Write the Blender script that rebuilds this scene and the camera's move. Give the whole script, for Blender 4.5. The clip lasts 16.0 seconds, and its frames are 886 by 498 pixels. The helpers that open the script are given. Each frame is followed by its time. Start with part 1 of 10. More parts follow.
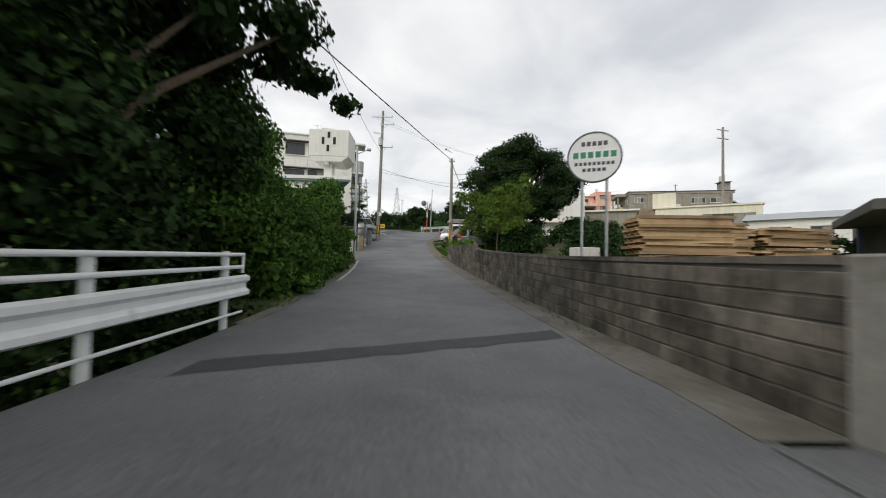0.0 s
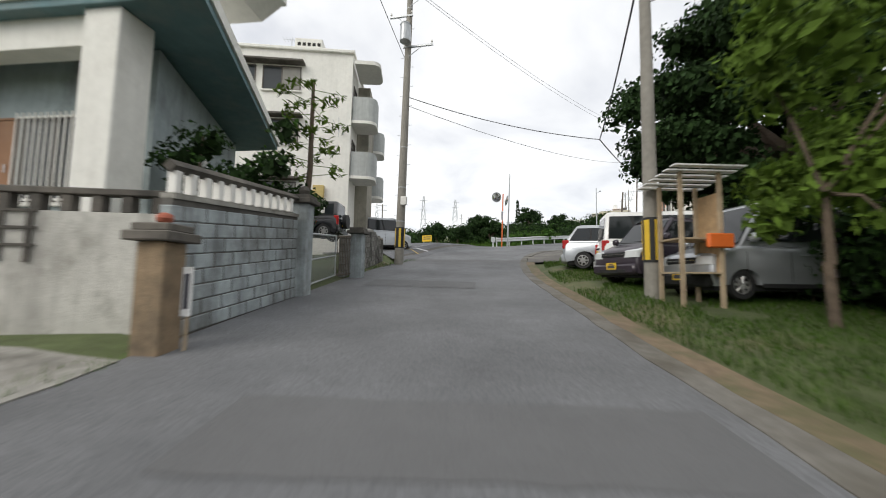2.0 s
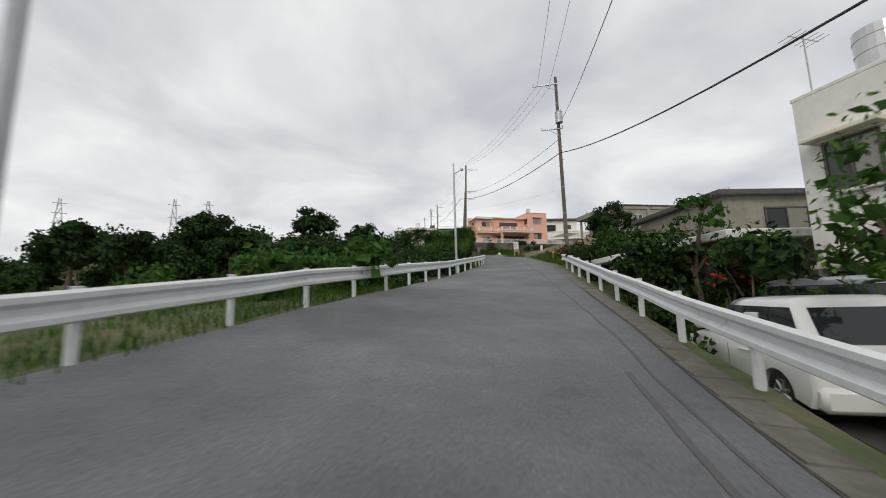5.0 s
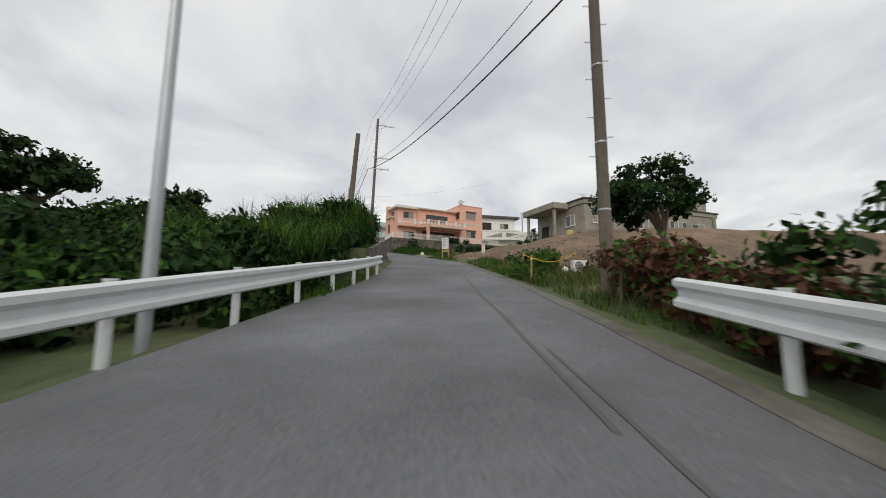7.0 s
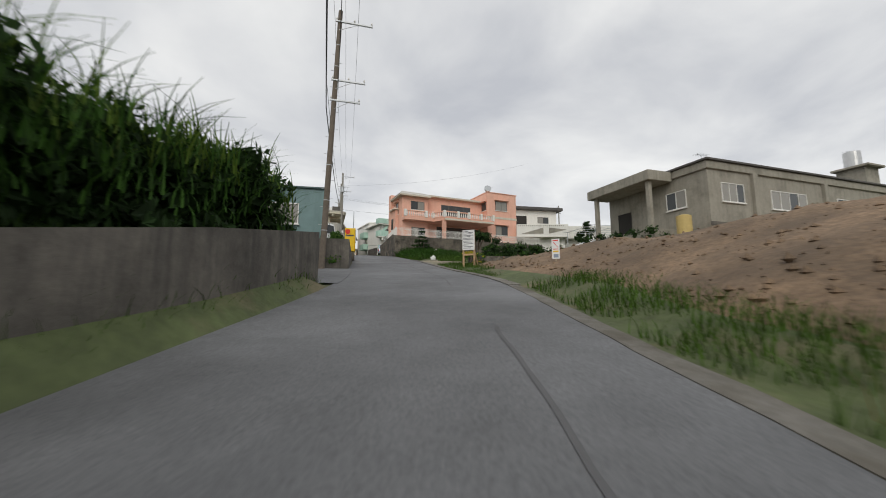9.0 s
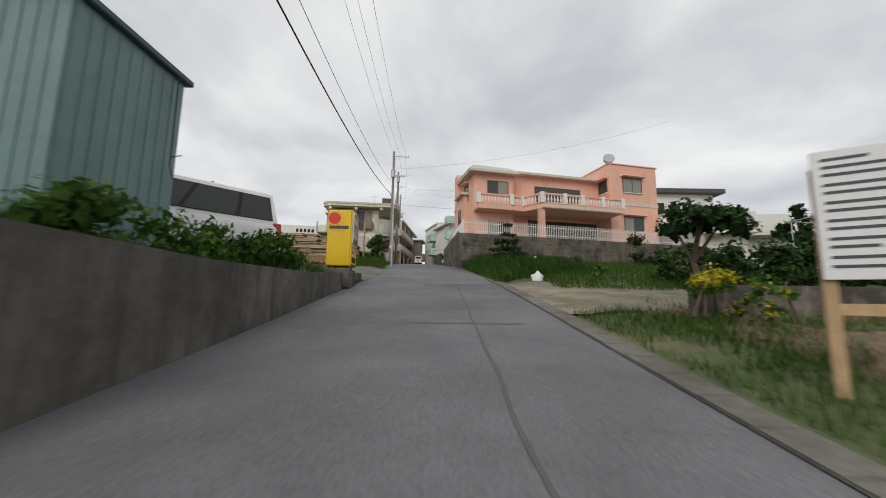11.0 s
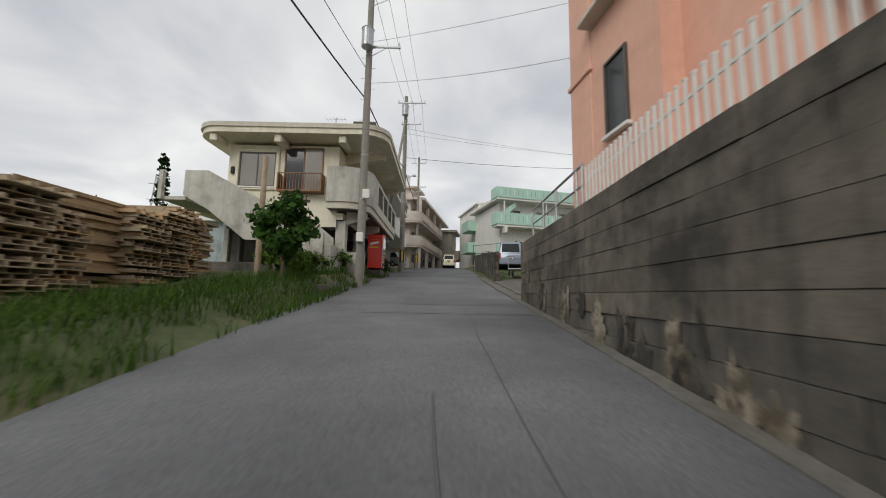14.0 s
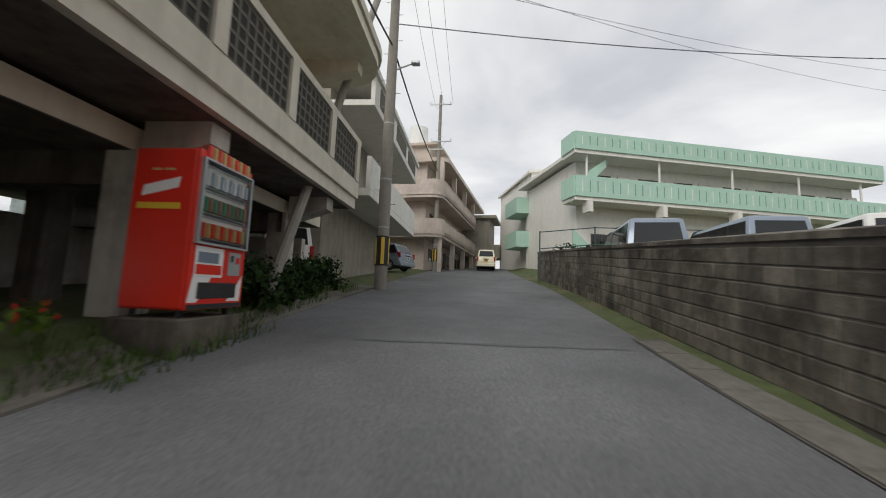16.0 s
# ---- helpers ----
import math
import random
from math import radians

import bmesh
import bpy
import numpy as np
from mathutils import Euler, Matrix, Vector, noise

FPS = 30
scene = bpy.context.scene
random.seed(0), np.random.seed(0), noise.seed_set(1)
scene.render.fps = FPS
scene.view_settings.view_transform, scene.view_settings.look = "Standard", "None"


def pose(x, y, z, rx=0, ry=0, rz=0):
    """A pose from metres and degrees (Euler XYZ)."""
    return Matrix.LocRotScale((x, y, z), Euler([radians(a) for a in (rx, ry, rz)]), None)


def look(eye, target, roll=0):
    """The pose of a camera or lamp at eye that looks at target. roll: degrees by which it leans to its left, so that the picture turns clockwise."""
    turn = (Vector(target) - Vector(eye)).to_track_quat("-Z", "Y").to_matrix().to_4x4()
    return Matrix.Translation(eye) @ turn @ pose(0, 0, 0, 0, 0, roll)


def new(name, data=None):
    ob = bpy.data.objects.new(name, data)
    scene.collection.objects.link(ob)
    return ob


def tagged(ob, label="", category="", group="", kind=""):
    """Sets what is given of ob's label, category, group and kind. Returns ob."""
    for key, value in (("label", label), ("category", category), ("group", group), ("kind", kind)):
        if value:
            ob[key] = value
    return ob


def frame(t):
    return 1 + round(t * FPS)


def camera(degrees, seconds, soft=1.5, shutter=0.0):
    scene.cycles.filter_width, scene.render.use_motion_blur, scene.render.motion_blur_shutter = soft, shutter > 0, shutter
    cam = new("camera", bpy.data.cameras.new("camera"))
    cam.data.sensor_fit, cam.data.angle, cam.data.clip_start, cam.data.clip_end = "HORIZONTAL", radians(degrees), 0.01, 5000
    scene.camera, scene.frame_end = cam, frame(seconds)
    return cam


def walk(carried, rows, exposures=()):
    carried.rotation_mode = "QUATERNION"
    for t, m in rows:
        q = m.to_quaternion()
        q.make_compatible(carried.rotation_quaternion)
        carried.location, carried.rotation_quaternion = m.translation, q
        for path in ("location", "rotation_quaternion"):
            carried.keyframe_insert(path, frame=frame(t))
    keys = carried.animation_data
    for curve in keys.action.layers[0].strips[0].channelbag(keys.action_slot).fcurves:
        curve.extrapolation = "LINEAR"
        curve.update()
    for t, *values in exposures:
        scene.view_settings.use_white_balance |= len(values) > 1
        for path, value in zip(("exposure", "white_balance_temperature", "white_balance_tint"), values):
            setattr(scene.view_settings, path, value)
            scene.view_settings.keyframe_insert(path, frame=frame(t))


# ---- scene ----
cam = camera(100.3, 16.0, soft=0.95, shutter=0.2)
# the clip's camera opens up under the trees and closes down on the open slope
EXPOSURES = [(0.0, 0.28), (1.0, 0.5), (2.5, 0.55), (3.5, 0.3), (4.5, 0.08), (8.0, 0.05), (10.5, 0.05), (11.5, 0.06), (13.0, 0.02), (14.0, 0.06), (14.5, 0.22), (15.0, 0.32), (15.5, 0.2), (16.0, 0.2)]
PATH = [
    (0, (1.421, 1.617, -0.74), (1.423, 3.616, -0.675), 1.2),
    (0.5, (1.215, 7.325, -0.682), (1.105, 9.321, -0.61), 1.5),
    (1, (0.884, 13.006, -0.37), (0.671, 14.993, -0.293), 0.3),
    (1.5, (0.095, 18.95, 0.036), (-0.199, 20.923, 0.176), -0.5),
    (2, (-0.892, 24.507, 0.642), (-1.214, 26.475, 0.802), 1.0),
    (2.5, (-1.689, 29.763, 1.165), (-1.979, 31.73, 1.386), 1.1),
    (3, (-2.009, 34.508, 1.73), (-2.223, 36.476, 2.018), 0.6),
    (3.5, (-2.084, 39.991, 2.386), (-2.092, 41.976, 2.627), -0.3),
    (4, (-1.297, 45.249, 3.082), (-1.062, 47.218, 3.343), -0.6),
    (4.5, (-0.009, 49.934, 3.705), (0.504, 51.851, 3.951), -0.9),
    (5, (1.737, 53.836, 4.32), (2.491, 55.669, 4.581), -1.5),
    (5.2, (2.697, 55.118, 4.269), (3.514, 56.926, 4.527), 0.2),
    (7.3, (12.867, 70.807, 6.803), (13.977, 72.452, 7.052), 0.2),
    (7.5, (13.843, 72.212, 7.023), (14.948, 73.86, 7.276), 0.7),
    (8, (16.206, 75.601, 7.524), (17.3, 77.257, 7.77), 0.6),
    (8.2, (17.151, 76.963, 7.709), (18.236, 78.626, 7.953), 0.3),
    (10.3, (25.923, 92.675, 10.06), (26.666, 94.511, 10.336), 1.0),
    (10.5, (26.617, 94.224, 10.328), (27.322, 96.076, 10.601), 1.1),
    (11, (28.103, 98.28, 10.909), (28.715, 100.164, 11.183), 0.9),
    (11.5, (29.334, 102.422, 11.34), (29.871, 104.327, 11.624), 1.7),
    (12, (30.538, 106.43, 11.946), (31.023, 108.352, 12.217), 2.4),
    (12.5, (31.984, 110.872, 12.613), (32.452, 112.795, 12.897), 2.6),
    (13, (32.997, 115.022, 13.141), (33.458, 116.946, 13.431), 1.7),
    (13.5, (34.202, 118.922, 13.806), (34.644, 120.854, 14.079), 1.7),
    (14, (35.028, 123.158, 14.357), (35.456, 125.097, 14.603), 1.0),
    (14.5, (35.844, 127.427, 14.836), (36.212, 129.378, 15.082), 0.3),
    (15, (36.717, 131.063, 15.178), (37.019, 133.027, 15.403), 0.9),
    (15.5, (37.433, 134.978, 15.616), (37.706, 136.947, 15.835), 1.9),
    (16, (38.209, 138.607, 16.008), (38.471, 140.578, 16.225), 2.1),
]
walk(cam, [(t, look(eye, target, roll)) for t, eye, target, roll in PATH], exposures=EXPOSURES)

# ---- sky and weak sun behind an overcast sky ----
SUN_HEADING, SUN_HEIGHT = radians(218), radians(36)
world = bpy.data.worlds.new("overcast_sky")
scene.world = world
world.use_nodes = True
wn, wl = world.node_tree.nodes, world.node_tree.links
wn.clear()


def wnode(kind, **sockets):
    n = wn.new(kind)
    for key, value in sockets.items():
        n.inputs[key.replace("_", " ")].default_value = value
    return n


w_out = wnode("ShaderNodeOutputWorld")
w_bg = wnode("ShaderNodeBackground", Strength=1.0)
w_sky = wnode("ShaderNodeTexSky")
w_sky.sky_type = "NISHITA"
w_sky.sun_disc = False
w_sky.sun_elevation, w_sky.sun_rotation = SUN_HEIGHT, SUN_HEADING
w_sky_dim = wnode("ShaderNodeMix")
w_sky_dim.data_type, w_sky_dim.blend_type = "RGBA", "MULTIPLY"
w_sky_dim.inputs["Factor"].default_value = 1.0
w_sky_dim.inputs[7].default_value = (0.1, 0.1, 0.1, 1)
wl.new(w_sky.outputs[0], w_sky_dim.inputs[6])
# cloud deck: noise laid on a flat ceiling over the place
w_geo = wnode("ShaderNodeTexCoord")
w_split = wnode("ShaderNodeSeparateXYZ")
wl.new(w_geo.outputs["Generated"], w_split.inputs[0])
w_up = wnode("ShaderNodeMath")
w_up.operation = "MAXIMUM"
w_up.inputs[1].default_value = 0.0
wl.new(w_split.outputs[2], w_up.inputs[0])
w_lift = wnode("ShaderNodeMath")
w_lift.operation = "ADD"
w_lift.inputs[1].default_value = 0.22
wl.new(w_up.outputs[0], w_lift.inputs[0])
w_flat = wnode("ShaderNodeCombineXYZ")
for axis in (0, 1):
    d = wnode("ShaderNodeMath")
    d.operation = "DIVIDE"
    wl.new(w_split.outputs[axis], d.inputs[0])
    wl.new(w_lift.outputs[0], d.inputs[1])
    wl.new(d.outputs[0], w_flat.inputs[axis])
w_noise = wnode("ShaderNodeTexNoise", Scale=1.5, Detail=8.0, Roughness=0.5, Distortion=0.35)
wl.new(w_flat.outputs[0], w_noise.inputs["Vector"])
w_ramp = wnode("ShaderNodeValToRGB")
w_ramp.color_ramp.elements[0].position, w_ramp.color_ramp.elements[0].color = 0.33, (0.54, 0.555, 0.59, 1)
w_ramp.color_ramp.elements[1].position, w_ramp.color_ramp.elements[1].color = 0.66, (0.9, 0.9, 0.885, 1)
wl.new(w_noise.outputs["Fac"], w_ramp.inputs[0])
# the thin place in the cloud before the sun
w_dot = wnode("ShaderNodeVectorMath")
w_dot.operation = "DOT_PRODUCT"
w_dot.inputs[1].default_value = (math.sin(SUN_HEADING) * math.cos(SUN_HEIGHT), math.cos(SUN_HEADING) * math.cos(SUN_HEIGHT), math.sin(SUN_HEIGHT))
wl.new(w_geo.outputs["Generated"], w_dot.inputs[0])
w_glow = wnode("ShaderNodeMapRange")
w_glow.interpolation_type = "SMOOTHSTEP"
w_glow.inputs["From Min"].default_value, w_glow.inputs["From Max"].default_value = 0.955, 1.0
w_glow.inputs["To Min"].default_value, w_glow.inputs["To Max"].default_value = 0.0, 0.4
wl.new(w_dot.outputs["Value"], w_glow.inputs["Value"])
w_bright = wnode("ShaderNodeMix")
w_bright.data_type, w_bright.blend_type = "RGBA", "MIX"
w_bright.inputs[7].default_value = (0.97, 0.97, 0.95, 1)
wl.new(w_glow.outputs[0], w_bright.inputs["Factor"])
wl.new(w_ramp.outputs[0], w_bright.inputs[6])
w_mix = wnode("ShaderNodeMix")
w_mix.data_type = "RGBA"
w_mix.inputs["Factor"].default_value = 0.93
wl.new(w_sky_dim.outputs[2], w_mix.inputs[6])
wl.new(w_bright.outputs[2], w_mix.inputs[7])
wl.new(w_mix.outputs[2], w_bg.inputs[0])
wl.new(w_bg.outputs[0], w_out.inputs[0])

sun = new("sun", bpy.data.lights.new("sun", "SUN"))
sun.data.energy, sun.data.angle, sun.data.color = 1.12, radians(35), (1.0, 0.95, 0.87)
sun.matrix_world = look((0, 0, 60), (-60 * math.sin(SUN_HEADING) / math.tan(SUN_HEIGHT), -60 * math.cos(SUN_HEADING) / math.tan(SUN_HEIGHT), 0))

# ---- materials ----
def mat(name, base, rough=0.85, spread=0.15, grain=6.0, stain=None, stain_scale=0.6, stain_at=(0.5, 0.7), bump=0.25, bump_scale=40.0,
        metal=0.0, island=0.0, each=0.0, streak=0.0, streak_color=(0.03, 0.03, 0.028), coat=0.0, through_light=0.0):
    """A surface with fine grain, broad stains, rain streaks and relief, all in object space at real size."""
    m = bpy.data.materials.new(name)
    m.use_nodes = True
    n, l = m.node_tree.nodes, m.node_tree.links
    b = n["Principled BSDF"]
    b.inputs["Roughness"].default_value, b.inputs["Metallic"].default_value = rough, metal
    b.inputs["Coat Weight"].default_value = coat
    pos = n.new("ShaderNodeNewGeometry").outputs["Position"]

    def noise_at(scale, detail=5.0, vector=None, rough_=0.6):
        t = n.new("ShaderNodeTexNoise")
        t.inputs["Scale"].default_value, t.inputs["Detail"].default_value, t.inputs["Roughness"].default_value = scale, detail, rough_
        l.new(vector or pos, t.inputs["Vector"])
        return t.outputs["Fac"]

    def ranged(value, a, c, lo, hi):
        r = n.new("ShaderNodeMapRange")
        for key, v in zip(("From Min", "From Max", "To Min", "To Max"), (a, c, lo, hi)):
            r.inputs[key].default_value = v
        l.new(value, r.inputs["Value"])
        return r.outputs[0]

    def mixed(kind, factor, a, c):
        x = n.new("ShaderNodeMix")
        x.data_type, x.blend_type = "RGBA", kind
        for socket, v in ((x.inputs[0], factor), (x.inputs[6], a), (x.inputs[7], c)):
            if isinstance(v, (int, float)):
                socket.default_value = v
            elif isinstance(v, tuple):
                socket.default_value = (*v, 1) if len(v) == 3 else v
            else:
                l.new(v, socket)
        return x.outputs[2]

    def grey(value):
        c = n.new("ShaderNodeCombineColor")
        for k in range(3):
            l.new(value, c.inputs[k])
        return c.outputs[0]

    g = ranged(noise_at(grain), 0.25, 0.75, 1 - spread, 1 + spread)
    color = mixed("MULTIPLY", 1.0, tuple(base), grey(g))
    broad = ranged(noise_at(0.35, 3.0), 0.3, 0.7, 1 - spread * 0.8, 1 + spread * 0.8)
    color = mixed("MULTIPLY", 1.0, color, grey(broad))
    if stain:
        f = ranged(noise_at(stain_scale, 6.0, rough_=0.68), stain_at[0], stain_at[1], 0.0, 0.9)
        color = mixed("MIX", f, color, tuple(stain))
    if streak:
        mp = n.new("ShaderNodeMapping")
        mp.inputs["Scale"].default_value = (3.0, 3.0, 0.22)
        l.new(pos, mp.inputs["Vector"])
        f = ranged(noise_at(1.0, 6.0, mp.outputs[0], 0.7), 0.46, 0.72, 0.0, streak)
        color = mixed("MIX", f, color, tuple(streak_color))
    if island:
        i = n.new("ShaderNodeNewGeometry").outputs["Random Per Island"]
        color = mixed("MULTIPLY", 1.0, color, grey(ranged(i, 0, 1, 1 - island, 1 + island)))
    if each:
        i = n.new("ShaderNodeObjectInfo").outputs["Random"]
        color = mixed("MULTIPLY", 1.0, color, grey(ranged(i, 0, 1, 1 - each, 1 + each)))
    l.new(color, b.inputs["Base Color"])
    if rough > 0.3:
        l.new(ranged(noise_at(3.0), 0.2, 0.8, max(rough - 0.12, 0.05), min(rough + 0.1, 1.0)), b.inputs["Roughness"])
    if bump:
        k = n.new("ShaderNodeBump")
        k.inputs["Strength"].default_value, k.inputs["Distance"].default_value = bump, 0.02
        l.new(noise_at(bump_scale, 4.0), k.inputs["Height"])
        l.new(k.outputs[0], b.inputs["Normal"])
    if through_light:
        b.inputs["Specular IOR Level"].default_value = 0.15
        t = n.new("ShaderNodeBsdfTranslucent")
        l.new(color, t.inputs[0])
        s = n.new("ShaderNodeMixShader")
        s.inputs[0].default_value = through_light
        l.new(b.outputs[0], s.inputs[1])
        l.new(t.outputs[0], s.inputs[2])
        l.new(s.outputs[0], n["Material Output"].inputs[0])
    return m


def shiny(name, base, rough=0.3, metal=0.0, coat=0.0):
    return mat(name, base, rough, 0.05, 3.0, bump=0.0, metal=metal, coat=coat)


def glow(name, base, power):
    m = shiny(name, base)
    b = m.node_tree.nodes["Principled BSDF"]
    b.inputs["Emission Color"].default_value, b.inputs["Emission Strength"].default_value = (*base, 1), power
    return m


M = {
    "asphalt": mat("asphalt", (0.132, 0.135, 0.14), 0.72, 0.38, 30, stain=(0.092, 0.095, 0.1), stain_scale=0.5, stain_at=(0.5, 0.85), bump=0.35, bump_scale=160),
    "patch": mat("asphalt_patch", (0.115, 0.116, 0.118), 0.75, 0.15, 50, bump=0.4, bump_scale=140),
    "crack": mat("crack_sealant", (0.095, 0.095, 0.098), 0.8, 0.15, 40),
    "concrete": mat("concrete", (0.30, 0.29, 0.26), 0.9, 0.18, 8, stain=(0.13, 0.12, 0.10), stain_scale=0.9, streak=0.3, bump=0.35),
    "gutter": mat("gutter_concrete", (0.155, 0.146, 0.128), 0.9, 0.25, 10, stain=(0.085, 0.074, 0.054), stain_scale=1.1, stain_at=(0.44, 0.68), bump=0.35),
    "block": mat("concrete_block", (0.165, 0.147, 0.122), 0.95, 0.3, 7, stain=(0.04, 0.034, 0.026), stain_scale=1.0, stain_at=(0.43, 0.62), each=0.3, streak=0.7, bump=0.4),
    "pale_block": mat("pale_painted_block", (0.34, 0.38, 0.39), 0.9, 0.2, 7, stain=(0.13, 0.13, 0.12), stain_scale=1.0, stain_at=(0.45, 0.7), each=0.12, streak=0.5, bump=0.3),
    # weathered walls; also the painted shade under the cream house
    "old_concrete": mat("weathered_and_shade_concrete", (0.15, 0.135, 0.115), 0.95, 0.2, 6, stain=(0.035, 0.032, 0.028), stain_scale=0.8, stain_at=(0.4, 0.7), streak=0.75, bump=0.4, bump_scale=18),
    "mortar": mat("mortar", (0.10, 0.095, 0.085), 0.95, 0.2, 9, stain=(0.04, 0.038, 0.034), bump=0.4),
    "soil": mat("soil", (0.19, 0.128, 0.078), 0.95, 0.45, 9, stain=(0.11, 0.077, 0.049), stain_scale=0.6, stain_at=(0.44, 0.66), bump=0.9, bump_scale=9),
    "ground": mat("weedy_ground", (0.075, 0.095, 0.035), 0.95, 0.3, 4, stain=(0.16, 0.13, 0.075), stain_scale=0.45, stain_at=(0.52, 0.66), bump=0.7, bump_scale=12),
    "grass": mat("grass_blades", (0.06, 0.115, 0.018), 0.8, 0.2, 2, island=0.5, bump=0, through_light=0.3),
    "leaf": mat("leaf", (0.045, 0.105, 0.018), 0.75, 0.25, 1.2, island=0.5, bump=0, through_light=0.25),
    "leaf_vine": mat("vine_leaf", (0.062, 0.122, 0.02), 0.8, 0.35, 0.9, island=0.5, bump=0, through_light=0.2),
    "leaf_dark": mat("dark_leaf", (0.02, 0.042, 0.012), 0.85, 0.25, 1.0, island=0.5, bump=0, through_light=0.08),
    "straw": mat("dry_straw", (0.2, 0.155, 0.075), 0.9, 0.3, 2, island=0.4, bump=0, through_light=0.15),
    "leaf_light": mat("light_leaf", (0.095, 0.155, 0.024), 0.75, 0.25, 1.2, island=0.5, bump=0, through_light=0.3),
    "leaf_rust": mat("rust_leaf", (0.10, 0.05, 0.03), 0.6, 0.3, 1.2, island=0.5, bump=0, through_light=0.2),
    "bark": mat("bark", (0.12, 0.09, 0.065), 0.95, 0.3, 12, bump=0.8, bump_scale=25),
    "white_wall": mat("white_painted_concrete", (0.76, 0.75, 0.7), 0.85, 0.06, 5, stain=(0.5, 0.48, 0.43), stain_scale=0.7, stain_at=(0.58, 0.9), streak=0.12, streak_color=(0.22, 0.21, 0.18), bump=0.15),
    "cream_wall": mat("cream_painted_concrete", (0.76, 0.72, 0.58), 0.85, 0.06, 5, stain=(0.52, 0.46, 0.33), stain_scale=0.6, stain_at=(0.54, 0.85), streak=0.25, streak_color=(0.24, 0.21, 0.15), bump=0.15),
    "pink_wall": mat("salmon_painted_wall", (0.78, 0.45, 0.34), 0.85, 0.06, 5, stain=(0.55, 0.29, 0.2), stain_scale=0.5, stain_at=(0.55, 0.85), streak=0.15, streak_color=(0.4, 0.22, 0.16), bump=0.15),
    "grey_wall": mat("grey_rendered_wall", (0.31, 0.29, 0.24), 0.9, 0.1, 5, stain=(0.18, 0.17, 0.14), stain_scale=0.6, streak=0.3, bump=0.2),
    "pale_blue_wall": mat("pale_blue_painted_wall", (0.36, 0.42, 0.43), 0.85, 0.08, 5, stain=(0.2, 0.23, 0.23), stain_scale=0.7, streak=0.25, bump=0.15),
    "blue_eaves": mat("blue_painted_eaves", (0.12, 0.21, 0.23), 0.8, 0.12, 4, stain=(0.2, 0.25, 0.25), stain_scale=0.8, bump=0.15),
    "mint": mat("mint_painted_concrete", (0.42, 0.62, 0.52), 0.85, 0.06, 5, streak=0.15, streak_color=(0.3, 0.42, 0.36), bump=0.1),
    "cladding": mat("teal_sheet_cladding", (0.15, 0.24, 0.24), 0.6, 0.12, 2, stain=(0.16, 0.26, 0.26), stain_scale=0.8, streak=0.25, streak_color=(0.07, 0.11, 0.11), bump=0.1),
    "roof_dark": mat("dark_roof", (0.09, 0.085, 0.08), 0.9, 0.2, 5, bump=0.3),
    "roof_white": mat("white_tile_roof", (0.72, 0.71, 0.68), 0.8, 0.08, 8, bump=0.2),
    "steel": mat("galvanised_steel", (0.42, 0.44, 0.45), 0.45, 0.1, 6, metal=0.6, bump=0.05),
    "rail_paint": mat("white_rail_paint", (0.68, 0.70, 0.70), 0.5, 0.06, 6, stain=(0.35, 0.31, 0.25), stain_scale=2.0, stain_at=(0.62, 0.75), streak=0.15, streak_color=(0.3, 0.27, 0.22), bump=0.06),
    "pole": mat("pole_concrete", (0.26, 0.245, 0.215), 0.9, 0.14, 8, streak=0.3, streak_color=(0.15, 0.14, 0.12), bump=0.2),
    "pole_brown": mat("brown_pole", (0.14, 0.115, 0.09), 0.9, 0.2, 8, streak=0.3, bump=0.3),
    "black": mat("black_rubber", (0.02, 0.02, 0.021), 0.7, 0.1, 10, bump=0.05),
    "wire": mat("cable_sheath", (0.025, 0.025, 0.027), 0.6, 0.05, 5, bump=0),
    # dark plates of this colour imitate the shade inside slots, holes and openings
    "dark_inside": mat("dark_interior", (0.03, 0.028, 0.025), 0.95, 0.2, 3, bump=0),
    "wood": mat("weathered_timber", (0.36, 0.245, 0.135), 0.9, 0.2, 6, stain=(0.2, 0.13, 0.075), stain_scale=1.6, each=0.28, island=0.25, bump=0.4, bump_scale=20),
    "wood_grey": mat("grey_timber", (0.33, 0.26, 0.175), 0.9, 0.2, 6, stain=(0.2, 0.15, 0.1), stain_scale=1.2, each=0.25, island=0.25, bump=0.4, bump_scale=20),
    "brown_door": mat("brown_door", (0.24, 0.115, 0.05), 0.6, 0.1, 5, bump=0.1),
    "silver": shiny("silver_car_paint", (0.42, 0.44, 0.46), 0.3, 0.5, 0.5),
    "white_car": shiny("white_car_paint", (0.74, 0.74, 0.72), 0.3, 0.0, 0.5),
    "cream_car": shiny("cream_car_paint", (0.70, 0.66, 0.50), 0.3, 0.0, 0.5),
    "dark_car": shiny("dark_purple_car_paint", (0.04, 0.031, 0.042), 0.35, 0.1, 0.25),
    "black_car": shiny("black_car_paint", (0.018, 0.018, 0.02), 0.25, 0.1, 0.6),
    "blue_car": shiny("grey_blue_car_paint", (0.24, 0.29, 0.36), 0.3, 0.4, 0.5),
    "car_glass": shiny("tinted_car_glass", (0.02, 0.024, 0.026), 0.06, 0.0, 0.0),
    "window_glass": shiny("dark_window_glass", (0.045, 0.05, 0.052), 0.08, 0.0, 0.0),
    "veiled_glass": shiny("curtained_window_glass", (0.26, 0.25, 0.22), 0.12),
    "curtain": mat("curtain_behind_glass", (0.4, 0.37, 0.32), 0.8, 0.12, 4, bump=0),
    "sash": mat("bronze_sash", (0.09, 0.075, 0.06), 0.5, 0.05, 5, bump=0),
